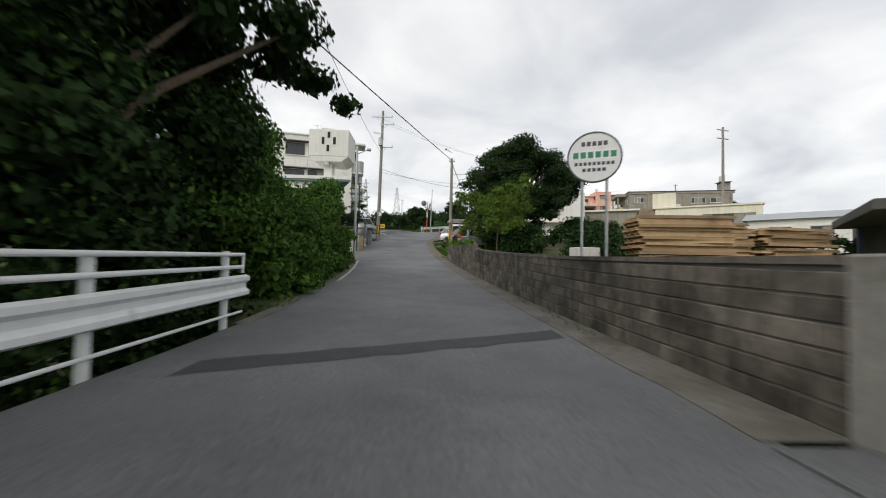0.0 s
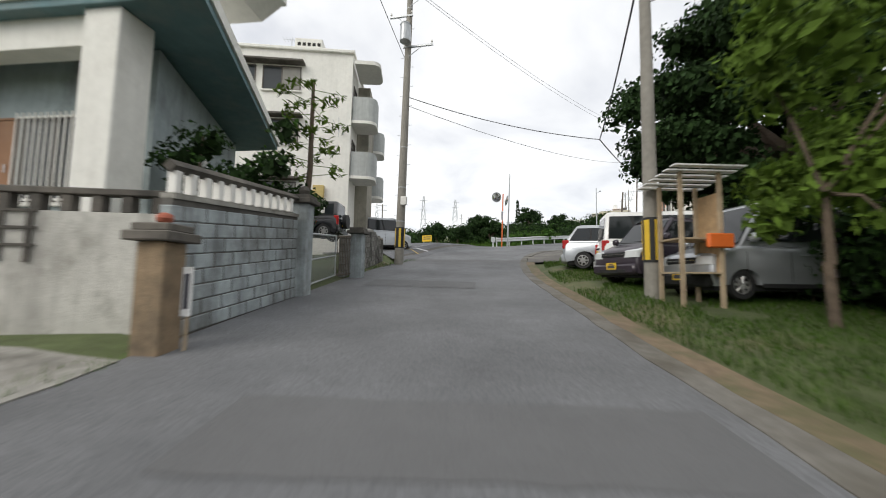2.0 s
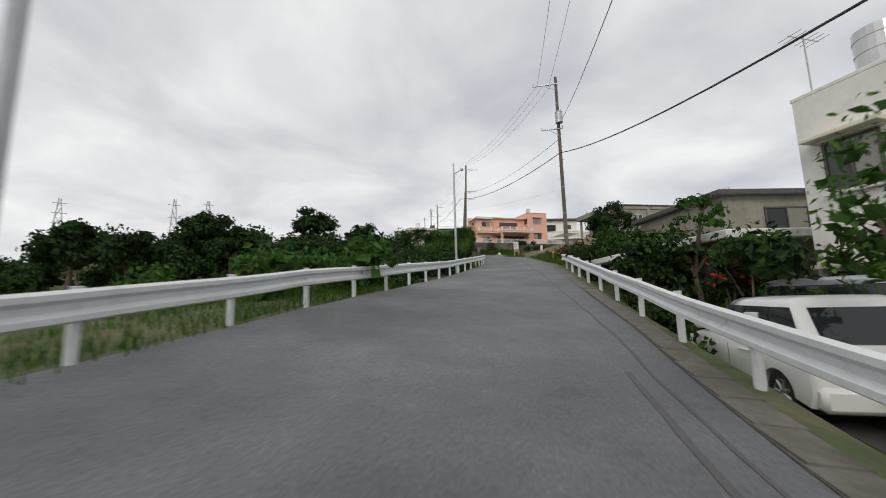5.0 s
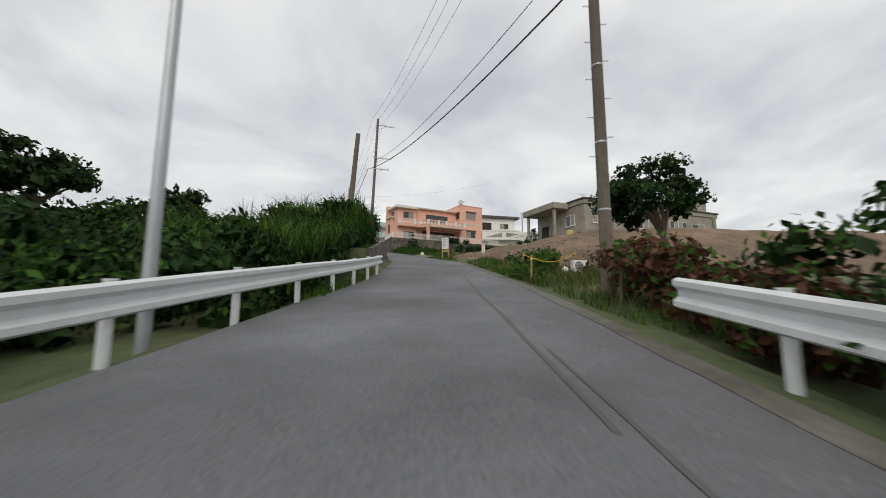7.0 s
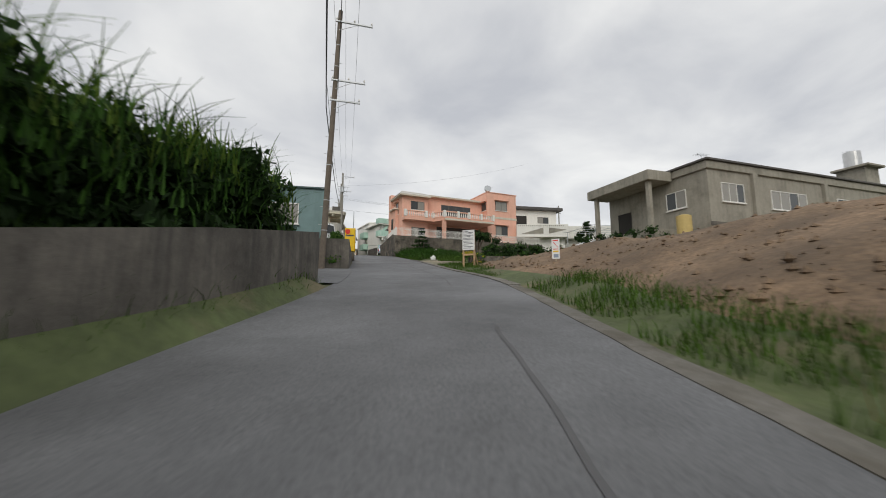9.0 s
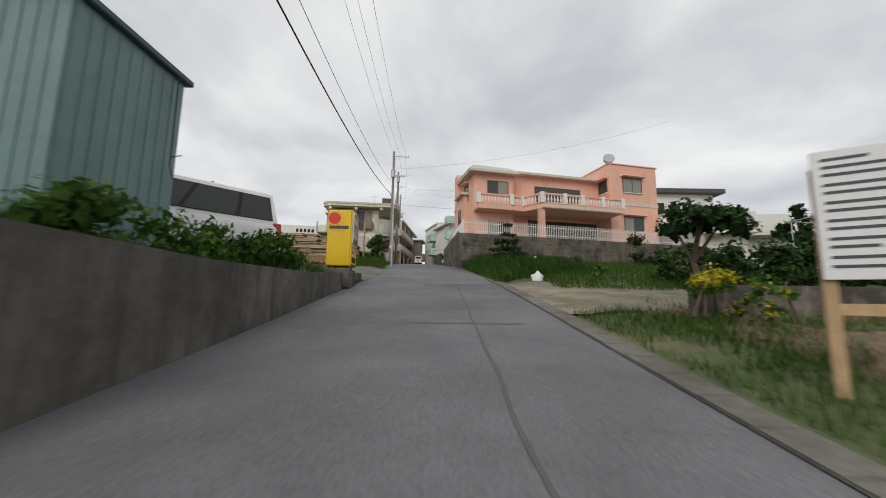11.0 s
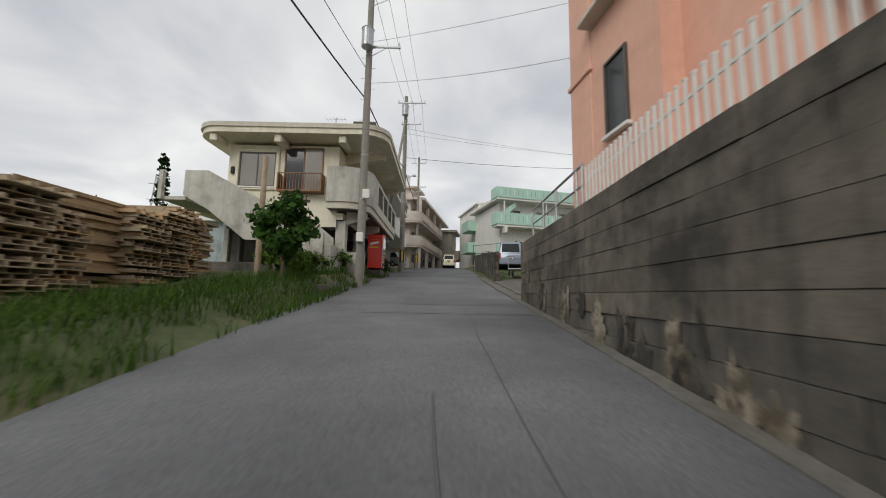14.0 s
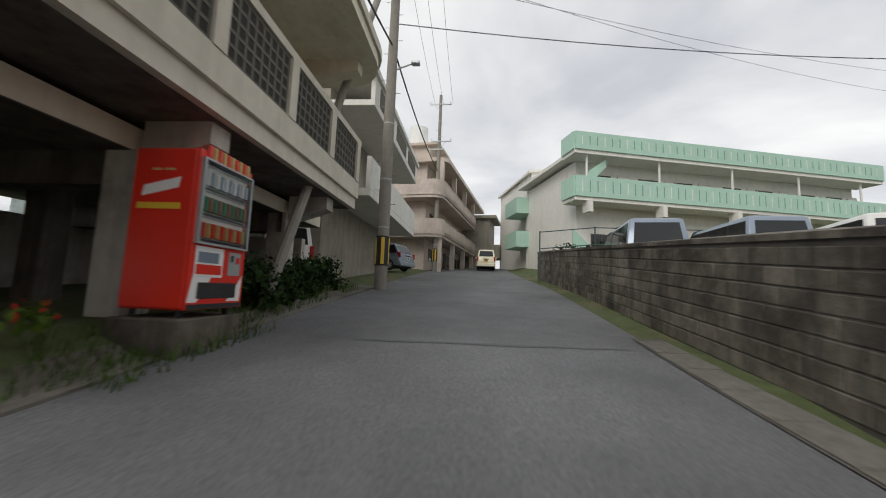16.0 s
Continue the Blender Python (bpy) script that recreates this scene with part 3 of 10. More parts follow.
strip("forecourt", "stained asphalt strip along the road", 40.4, 45.34, shifted(EDGE_R, 0.3), 3.4, 0.008, "worn_asphalt")
strip("yard_entrance", "broken concrete entrance of the timber yard", 119.4, 126.6, -15.5, shifted(EDGE_L, -0.02), 0.012, "gutter")
strip("dirt_track", "pale dirt and gravel track", 112.4, 118.8, shifted(EDGE_R, 0.38), 12.0, 0.008, "gravel")
strip("worn_verge", "trodden earth strip along the road", 21.6, 40.6, shifted(EDGE_R, 0.28), shifted(EDGE_R, 0.62), 0.012, "earth")
strip("car_park_entrance", "stained concrete entrance of a car park", 141.4, 148.4, shifted(EDGE_R, 0.5), 15.8, 0.014, "worn_asphalt")
strip("wall_footing", "narrow concrete verge along the block wall", 2.4, 24.0, EDGE_R, shifted(EDGE_R, 0.75), 0.01, "gutter")
strip("wall_verge", "narrow concrete verge under the retaining wall", 130.3, 141.4, EDGE_R, shifted(EDGE_R, 0.42), 0.02, "gutter")
strip("kerb_verge", "stained concrete verge along the road", 141.0, 158.0, shifted(EDGE_L, -0.55), EDGE_L, 0.03, "gutter")
strip("verge_strip", "narrow concrete edge of the road", 6.0, 20.4, shifted(EDGE_L, -0.22), EDGE_L, 0.01, "gutter")
gutter("roadside_gutter", 44.0, 66.0, EDGE_R, 1, 0.42, "row of stained concrete gutter slabs beside the bend")
gutter("roadside_gutter", 98.0, 121.0, EDGE_R, 1, 0.4, "row of concrete gutter slabs beside the lane")
gutter("roadside_gutter", 141.0, 152.0, EDGE_R, 1, 0.42, "row of concrete gutter slabs beside a car park")
strip("verge_strip", "narrow worn concrete edge of the road", 24.0, 44.0, EDGE_R, shifted(EDGE_R, 0.3), 0.01, "gutter")
strip("verge_strip", "narrow worn concrete edge of the road", 66.0, 98.0, EDGE_R, shifted(EDGE_R, 0.3), 0.01, "gutter")

strip("edge_line", "worn white line along the edge of the lane", 12.5, 20.2, shifted(EDGE_L, 0.02), shifted(EDGE_L, 0.1), 0.008, "pale_stair")

# repairs in the asphalt
def patch(s0, s1, u0, u1, slant=0.0, material="patch", name="asphalt_patch", label="dark strip of patched asphalt across the lane"):
    verts, faces = [], []
    n = max(4, int((u1 - u0) / 0.25))
    for k in range(n + 1):
        u = u0 + (u1 - u0) * k / n
        j0, j1 = (noise.noise((s0 * 3.1, u * 2.3, q)) * 0.06 for q in (0.0, 5.0))
        verts += [tuple(P(s0 + slant * (u - u0) + j0, u, 0.006)), tuple(P(s1 + slant * (u - u0) + j1, u, 0.006))]
    for k in range(n):
        faces.append((2 * k, 2 * k + 1, 2 * k + 3, 2 * k + 2))
    return tagged(part(name, (verts, [], faces), material), label, "road patch", kind="structure")


patch(3.55, 4.05, -2.4, 2.0, 0.42, material="dark_patch")
patch(24.9, 25.8, -1.5, 1.8, 0.0)
patch(32.0, 33.2, -2.4, 0.4, 0.0)
patch(40.1, 41.4, -3.6, 1.5, 0.0)
patch(47.0, 47.15, -3.0, 1.3, 0.05)
patch(117.8, 118.4, -0.4, 2.2, 0.12)
patch(111.3, 111.42, -0.5, 1.5, 0.0)
patch(139.6, 141.0, -0.9, 2.0, 0.0, label="square patch of darker asphalt")
patch(138.2, 138.24, -1.5, 2.0, 0.0)
patch(151.2, 151.28, -1.5, 2.0, 0.03)


def seam(s0, s1, table, width=0.05):
    """A long joint or sealed crack along the lane."""
    verts, faces = [], []
    ss = np.arange(s0, s1, 0.3)
    for s in ss:
        c = steps_of(table, s) + noise.noise((s * 0.9, 1.5, 0.0)) * 0.05
        w = width * (0.6 + 0.5 * abs(noise.noise((s * 2.0, 7.0, 0.0))))
        verts += [tuple(P(s, c - w / 2, 0.007)), tuple(P(s, c + w / 2, 0.007))]
    for k in range(len(ss) - 1):
        faces.append((2 * k, 2 * k + 1, 2 * k + 3, 2 * k + 2))
    return tagged(part("crack", (verts, [], faces), "crack"), "long dark sealed crack in the asphalt", "crack", kind="structure")


seam(44, 58, ((44, 0.9), (50, 0.85), (58, 1.2)), 0.1)
seam(52, 75, ((52, 1.3), (60, 1.5), (75, 1.1)), 0.06)
seam(73, 93, ((73, 1.0), (80, 0.85), (93, 1.15)), 0.08)
seam(98, 117, ((98, 0.75), (108, 0.65), (117, 0.7)), 0.06)
seam(117, 134, ((117, 0.7), (126, 0.2), (134, 0.0)), 0.03)
seam(125, 140, ((125, 0.75), (140, 0.55)), 0.02)

strip("corner_apron", "worn asphalt apron at the end of a block wall", -8.0, 2.3, shifted(EDGE_R, 0.0), 12.0, 0.02, "asphalt")


def painted_line(a, b, width, material):
    """A worn painted line between two places (s, u) on the ground."""
    verts, faces = [], []
    (s0, u0), (s1, u1) = a, b
    n = 10
    d = Vector((s1 - s0, u1 - u0, 0)).normalized() * width / 2
    for k in range(n + 1):
        s, u = s0 + (s1 - s0) * k / n, u0 + (u1 - u0) * k / n
        for q in (-1, 1):
            verts.append(tuple(P(s - q * d.y, u + q * d.x, 0.03)))
    faces = [(2 * k, 2 * k + 1, 2 * k + 3, 2 * k + 2) for k in range(n)]
    return tagged(part("parking_line", (verts, [], faces), material), "worn painted line of a parking bay", "road marking", kind="structure")


painted_line((43.6, -5.4), (44.4, -4.55), 0.1, "plate_yellow")
painted_line((44.4, -5.4), (46.2, -5.0), 0.08, "sign_white")
painted_line((45.6, -6.0), (47.0, -5.7), 0.08, "sign_white")
strip("parking_ramp", "dark patched asphalt edge of a parking area", 41.0, 52.6, shifted(EDGE_L, -0.62), shifted(EDGE_L, -0.1), 0.02, "worn_asphalt")

# ---- block walls ----
def brick_mesh(w, t, h, bev=0.012):
    me = bpy.data.meshes.new("block")
    bm = bmesh.new()
    box(bm, (0, -t / 2, 0), (w, t / 2, h), bev)
    bmesh.ops.recalc_face_normals(bm, faces=bm.faces)
    bm.to_mesh(me)
    bm.free()
    me.materials.append(M["block"])
    return me


def block_wall(name, label, s0, s1, table, top, thick=0.15, course=0.19, length=0.39, limit=300, cap=True, low=-0.1, face="block", category="wall"):
    """A wall of concrete blocks along the way; top is its height over the ground by distance along."""
    at_u = table if isinstance(table, tuple) else ((s0, table), (s1, table))
    tall = top if isinstance(top, tuple) else ((s0, top), (s1, top))
    root = empty(name, label, category, s0, steps_of(at_u, s0), kind="structure")
    verts, faces = [], []
    ss = np.linspace(s0 + 0.01, s1 - 0.01, max(2, int((s1 - s0) / 0.6)))
    for s in ss:
        c, h = steps_of(at_u, s), steps_of(tall, s)
        for du, z in ((-1, low), (1, low), (1, h - 0.02), (-1, h - 0.02)):
            verts.append(tuple(P(s, c + du * (thick / 2 - 0.012), 0) * 1.0 + Vector((0, 0, z))))
    for i in range(len(ss) - 1):
        for k in range(4):
            a, b = i * 4 + k, i * 4 + (k + 1) % 4
            faces.append((a, b, b + 4, a + 4))
    q = (len(ss) - 1) * 4
    faces += [(3, 2, 1, 0), (q, q + 1, q + 2, q + 3)]
    wpart("core", (verts, [], faces), "mortar", root)
    me = brick_mesh(length - 0.012, thick, course - 0.012)
    me.materials[0] = M[face]
    half = brick_mesh(length / 2 - 0.012, thick, course - 0.012)
    half.materials[0] = M[face]
    inverse = pose(*root.location, *[math.degrees(a) for a in root.rotation_euler]).inverted()
    made, rest = 0, []
    rows = int(max(r[1] for r in tall) / course) + 1
    for row in range(rows):
        s, first = s0, True
        while s < s1 - 0.1:
            w = length / 2 if (first and row % 2) or s + length > s1 else length
            first = False
            z = row * course
            if z + course <= steps_of(tall, s + w / 2) + course * 0.35:
                c0, c1 = steps_of(at_u, s), steps_of(at_u, s + w)
                a, b = P(s, c0), P(s + w, c1)
                way = b - a
                m = pose(a.x, a.y, a.z + z + 0.006, 0, 0, math.degrees(math.atan2(way.y, way.x)))
                m = m @ pose(0, 0, 0, 0, -math.degrees(math.atan2(way.z, way.xy.length)), 0) @ pose(0.006, random.uniform(-0.004, 0.004), 0)
                if made < limit:
                    ob = new("block", half if w < length - 0.01 else me)
                    ob.parent, ob.matrix_parent_inverse = root, inverse
                    ob.matrix_basis = m
                    made += 1
                else:
                    rest.append((m, w))
            s += w
    if rest:
        verts, faces = [], []
        for m, w in rest:
            k = len(verts)
            for x, y, z in ((0, -1, 0), (1, -1, 0), (1, 1, 0), (0, 1, 0), (0, -1, 1), (1, -1, 1), (1, 1, 1), (0, 1, 1)):
                verts.append(tuple(m @ Vector((x * (w - 0.012), y * thick / 2, z * (course - 0.012)))))
            faces += [tuple(k + i for i in f) for f in ((0, 1, 5, 4), (2, 3, 7, 6), (4, 5, 6, 7), (1, 2, 6, 5), (3, 0, 4, 7))]
        tagged(wpart("more_blocks", (verts, [], faces), face, root), kind="stuff")
    if cap:
        verts, faces = [], []
        for s in ss:
            c, h = steps_of(at_u, s), steps_of(tall, s)
            for du, z in ((-1, -0.03), (1, -0.03), (1, 0.035), (-1, 0.035)):
                verts.append(tuple(P(s, c + du * (thick / 2 + 0.012)) + Vector((0, 0, h + z))))
        faces = []
        for i in range(len(ss) - 1):
            for k in range(4):
                a, b = i * 4 + k, i * 4 + (k + 1) % 4
                faces.append((a, b, b + 4, a + 4))
        q = (len(ss) - 1) * 4
        faces += [(3, 2, 1, 0), (q, q + 1, q + 2, q + 3)]
        wpart("coping", (verts, [], faces), "concrete" if face != "block" else "block", root)
    return root


# ---- guard rails ----
def guard_rail(name, label, s0, s1, table, side, step=2.0, low=0.43, bent=0.0):
    """A W-beam on round posts; side +1: its face looks to the right."""
    root = empty(name, label, "guard rail", s0, steps_of(table, s0))
    shape = [(0.0, 0.0), (0.06, 0.03), (0.06, 0.09), (0.0, 0.14), (0.0, 0.21), (0.06, 0.26), (0.06, 0.32), (0.0, 0.35)]
    loop = shape + [(x - 0.012, z) for x, z in reversed(shape)]
    verts, faces = [], []
    ss = np.arange(s0, s1 + 0.01, 0.5)
    for s in ss:
        c = steps_of(table, s) + side * 0.07 + noise.noise((s * 0.6, 3.0, 0)) * bent
        dip = noise.noise((s * 0.45, 9.0, 0)) * bent
        for x, z in loop:
            verts.append(tuple(P(s, c + side * x) + Vector((0, 0, low + z + dip))))
    w = len(loop)
    for i in range(len(ss) - 1):
        for k in range(w):
            a, b = i * w + k, i * w + (k + 1) % w
            faces.append((a, b, b + w, a + w))
    faces += [tuple(range(w)), tuple((len(ss) - 1) * w + k for k in reversed(range(w)))]
    wpart("beam", (verts, [], faces), "rail_paint", root)
    s = s0 + 0.25
    while s < s1:
        b = P(s, steps_of(table, s))
        bm = tubes((b - Vector((0, 0, 0.1)), b + Vector((0, 0, low + 0.36)), 0.057), (b + Vector((0, 0, low + 0.36)), b + Vector((0, 0, low + 0.375)), 0.062), n=12)
        wpart("post", bm, "rail_paint", root, smooth=False)
        s += step
    return root


# ---- poles and cables ----
def utility_pole(s, u, h, label, arms=(), material="pole", r0=0.17, r1=0.105, lean=0.0, transformer=None, bands=True, stripes=False, lamp=None, boxes_at=(), name="utility_pole", rungs=True):
    root = empty(name, label, "utility pole", s, u)
    root.matrix_world = root.matrix_basis = pose(*P(s, u, -0.05), 0, lean, heading(s))
    part("shaft", tubes(((0, 0, -0.2), (0, 0, h), r0, r1), n=16), material, root, smooth=False)
    for z, left, right in arms:
        a = part("crossarm", boxes(((left, -0.14, z), (right, -0.06, z + 0.08)), bevel=0.008), "steel", root)
        n = max(2, int((right - left) / 0.55))
        for k in range(n):
            x = left + 0.06 + (right - left - 0.12) * k / (n - 1)
            part("insulator", tubes(((x, -0.1, z + 0.08), (x, -0.1, z + 0.16), 0.02, 0.02), ((x, -0.1, z + 0.16), (x, -0.1, z + 0.26), 0.05, 0.03), n=8), "white_trim", a)
        far = right if abs(right) > abs(left) else left
        part("brace", tubes(((far * 0.55, -0.1, z), (0, -0.1, z - 0.45), 0.018), n=6), "steel", root)
    if transformer:
        z = transformer
        part("transformer", tubes(((0.0, -0.42, z), (0.0, -0.42, z + 0.75), 0.24), ((0.0, -0.42, z + 0.75), (0.0, -0.42, z + 0.82), 0.26, 0.2), n=16), "steel", root, "grey drum transformer")
    if bands:
        for z in (1.9, 3.4, 5.2, h - 3.2, h - 2.0):
            r = r0 + (r1 - r0) * z / h + 0.006
            part("band", tubes(((0, 0, z), (0, 0, z + 0.035), r), n=16), "steel", root)
    if rungs:
        for k in range(int((h - 4) / 0.45)):
            z, sd = 2.2 + k * 0.45, 1 if k % 2 else -1
            r = r0 + (r1 - r0) * z / h
            part("step_bolt", tubes(((sd * r, 0, z), (sd * (r + 0.15), 0, z), 0.01), n=5), "steel", root)
    if stripes:
        r = r0 + 0.004
        part("sleeve", tubes(((0, 0, 0.75), (0, 0, 1.65), r), n=20), "black", root, "black and yellow warning sleeve")
        for k in range(5):
            a = k * 2 * math.pi / 5
            c, d = math.cos(a), math.sin(a)
            bm = bmesh.new()
            box(bm, (r - 0.004, -0.05, 0.8), (r + 0.004, 0.05, 1.6))
            bmesh.ops.rotate(bm, verts=bm.verts, cent=(0, 0, 0), matrix=Matrix.Rotation(a, 3, "Z"))
            part("stripe", bm, "plate_yellow", root)
    for z, sx in boxes_at:
        part("cable_box", boxes(((sx * r0 - 0.13, -r0 - 0.14, z), (sx * r0 + 0.13, -r0 + 0.02, z + 0.36)), bevel=0.015), "white_trim", root)
    if lamp:
        z, x = lamp
        arm = part("lamp_arm", tubes(((0, 0, z), (x * 0.75, 0, z + 0.25), 0.025), n=8), "steel", root)
        part("lamp_head", boxes(((min(x * 0.7, x), -0.1, z + 0.2), (max(x * 0.7, x), 0.1, z + 0.32)), bevel=0.03), "steel", arm)
    return root


def top_of(s, u, z, dx=0.0):
    p, d = way_at(s)
    return Vector((p[0] + d[1] * (u + dx), p[1] - d[0] * (u + dx), float(lie(s, u)) + z))


def cable(a, b, sag=0.6, r=0.012, label="thin black overhead cable"):
    pts = []
    n = 18
    for k in range(n + 1):
        t = k / n
        pts.append(a.lerp(b, t) - Vector((0, 0, sag * 4 * t * (1 - t))))
    verts, faces = [], []
    for k, p in enumerate(pts):
        way = (pts[min(k + 1, n)] - pts[max(k - 1, 0)]).normalized()
        x = way.cross(Vector((0, 0, 1))).normalized()
        y = x.cross(way)
        for q in range(5):
            c = math.cos(q * 2 * math.pi / 5), math.sin(q * 2 * math.pi / 5)
            verts.append(tuple(p + x * c[0] * r + y * c[1] * r))
    for k in range(n):
        for q in range(5):
            a_, b_ = k * 5 + q, k * 5 + (q + 1) % 5
            faces.append((a_, b_, b_ + 5, a_ + 5))
    return tagged(part("overhead_cable", (verts, [], faces), "wire"), label, "cable", "overhead cables")


# walls by the road
block_wall("block_wall", "stained grey concrete block wall along the lane", 2.45, 14.95, ((2, 2.95), (10, 2.62), (15, 2.4)), ((2, 1.22), (15, 1.08)))
block_wall("block_wall", "stepped grey concrete block wall along the lane", 15.0, 21.7, ((15, 2.42), (21.7, 2.52)), ((15, 1.28), (21.7, 0.86)), limit=110)
wall_end = empty("wall_pier", "weathered concrete pier at the end of a wall", "wall pier", 2.35, 3.0, kind="structure")
part("pier", boxes(((-0.16, -0.35, -0.1), (0.16, 0.1, 1.26)), bevel=0.02), "concrete", wall_end)
block_wall("garden_wall", "pale blue-grey concrete block garden wall", 27.0, 30.1, -3.2, ((27, 1.62), (30.1, 1.6)), face="pale_block", limit=90)
block_wall("garden_wall", "stained grey concrete block wall by the flats", 33.4, 38.2, ((33.4, -3.5), (38.2, -4.1)), ((33.4, 1.2), (35.4, 1.2), (35.5, 1.4), (37.2, 1.4), (37.3, 1.15), (38.2, 1.0)), limit=110, face="grey_block")
block_wall("block_wall", "dark stained concrete block wall beside a car park", 148.6, 166.0, ((148.6, 2.9), (166, 3.5)), ((148.6, 1.42), (166, 1.35)), limit=300)

# guard rails
LEFT_RAIL = ((53, -4.75), (60, -4.5), (66, -3.9), (74, -3.3), (80, -2.9), (88, -2.5))
RIGHT_RAIL = ((52, 2.25), (58, 2.45), (66, 2.65), (78, 2.7))
guard_rail("guard_rail", "white painted steel guard rail with round posts", 54.0, 87.2, LEFT_RAIL, 1, bent=0.02)
guard_rail("guard_rail", "white painted steel guard rail on the bend", 53.4, 75.0, RIGHT_RAIL, -1, bent=0.015)
rail_end = empty("rail_end_post", "white painted end post of a guard rail", "post", 53.3, 2.2)
part("post", tubes(((0, 0, -0.1), (0, 0, 0.82), 0.075), ((0, 0, 0.82), (0, 0, 0.85), 0.08), n=14), "rail_paint", rail_end)
fold = empty("rail_end_plate", "crumpled white end plate of a guard rail", "guard rail", 53.75, -4.72)
part("plate", boxes(((-0.05, -0.25, 0.4), (0.0, 0.35, 0.84)), ((0.0, -0.28, 0.38), (0.06, -0.2, 0.82)), bevel=0.01), "rail_paint", fold)
part("post", tubes(((-0.02, 0.0, -0.1), (-0.02, 0.0, 0.8), 0.06), n=12), "rail_paint", fold)

# old railing over the ditch: beam, two upper rails and one low rail
old_rail = empty("bridge_railing", "white steel railing with a guard beam over a ditch", "railing", 0.0, -3.15)
for s in (-3.6, -1.2, 1.2, 3.5, 5.85):
    b = P(s, -2.9) + Vector((0, 0, 0))
    p_, d_ = way_at(s)
    b = Vector((p_[0] + d_[1] * -3.15, p_[1] - d_[0] * -3.15, p_[2]))
    wpart("post", tubes((b - Vector((0, 0, 1.0)), b + Vector((0, 0, 1.16)), 0.057), n=12), "rail_paint", old_rail)


def railing_bar(s0, s1, u, z0, z1, r):
    (pa, da), (pb, db) = way_at(s0), way_at(s1)
    a = Vector((pa[0] + da[1] * u, pa[1] - da[0] * u, pa[2] + z0))
    b = Vector((pb[0] + db[1] * u, pb[1] - db[0] * u, pb[2] + z1))
    return wpart("rail", tubes((a, b, r), n=10), "rail_paint", old_rail)


railing_bar(-4, 6.25, -3.07, 1.1, 1.1, 0.03)
railing_bar(-4, 6.25, -3.07, 0.9, 0.9, 0.03)
railing_bar(-4, 6.25, -3.07, 0.12, 0.17, 0.022)
railing_bar(6.25, 6.26, -3.07, 0.8, 1.13, 0.025)
beam_v, beam_f = [], []
shape = [(0.0, 0.0), (0.06, 0.03), (0.06, 0.09), (0.0, 0.14), (0.0, 0.21), (0.06, 0.26), (0.06, 0.32), (0.0, 0.35)]
loop = shape + [(x - 0.012, z) for x, z in reversed(shape)]
for s in (-4, 0, 3, 6.35):
    p_, d_ = way_at(s)
    for x, z in loop:
        beam_v.append((p_[0] + d_[1] * (-3.05 + x), p_[1] - d_[0] * (-3.05 + x), p_[2] + 0.42 + z))
for i in range(3):
    for k in range(16):
        a, b = i * 16 + k, i * 16 + (k + 1) % 16
        beam_f.append((a, b, b + 16, a + 16))
beam_f += [tuple(range(16)), tuple(48 + k for k in reversed(range(16)))]
wpart("beam", (beam_v, [], beam_f), "rail_paint", old_rail)

# retaining walls of the slope
def retaining(name, label, pts, low, top, thick=0.25, material="old_concrete", pour=0.0):
    """A cast wall along plan points; low and top are absolute heights at those points."""
    root = empty(name, label, "retaining wall", at=(pts[0][0], pts[0][1], low[0]), yaw=0, kind="structure")
    bm = bmesh.new()
    for i in range(len(pts) - 1):
        a, b = Vector((*pts[i], 0)), Vector((*pts[i + 1], 0))
        way = (b - a).normalized()
        side = Vector((way.y, -way.x, 0)) * thick
        n = max(1, int((b - a).length / 1.2))
        last = None
        for k in range(n + 1):
            t = k / n
            p = a.lerp(b, t)
            z0, z1 = low[i] + (low[i + 1] - low[i]) * t, top[i] + (top[i + 1] - top[i]) * t
            ring = [bm.verts.new((p.x, p.y, z0)), bm.verts.new((p.x, p.y, z1)), bm.verts.new((p.x + side.x, p.y + side.y, z1)), bm.verts.new((p.x + side.x, p.y + side.y, z0))]
            if last:
                for q in range(4):
                    bm.faces.new((last[q], last[(q + 1) % 4], ring[(q + 1) % 4], ring[q]))
            else:
                bm.faces.new(ring)
            last = ring
        bm.faces.new(last[::-1])
    wpart("wall", bm, material, root)
    return root


def su_xy(s, u):
    p, d = way_at(s)
    return (p[0] + d[1] * u, p[1] - d[0] * u)


def way_z(s):
    return float(np.interp(s, ALONG, LINE[:, 2]))


corner = su_xy(106.8, -2.85)
retaining("retaining_wall", "dark weathered concrete retaining wall below a cabin", [su_xy(119.2, -2.85), su_xy(113, -2.9), su_xy(109.5, -2.88), corner], [way_z(119.2) - 0.3, way_z(113) - 0.3, way_z(109.5) - 0.3, way_z(106.8) - 0.3], [way_z(119.2) + 0.3, way_z(113) + 0.74, way_z(109.5) + 1.12, way_z(106.8) + 1.5])
retaining("retaining_wall", "pale stained concrete retaining wall at a lane corner", [corner, su_xy(106.8, -17.0)], [way_z(106.8) - 0.3] * 2, [way_z(106.8) + 1.5, way_z(106.8) + 1.5])
retaining("retaining_wall", "brown overgrown concrete retaining wall", [su_xy(98.2, -3.0), su_xy(93, -2.95), su_xy(87.8, -2.95)], [way_z(98.2) - 0.3, way_z(93) - 0.3, way_z(87.8) - 0.3], [way_z(98.2) + 1.5, way_z(93) + 1.4, way_z(87.8) + 1.1])

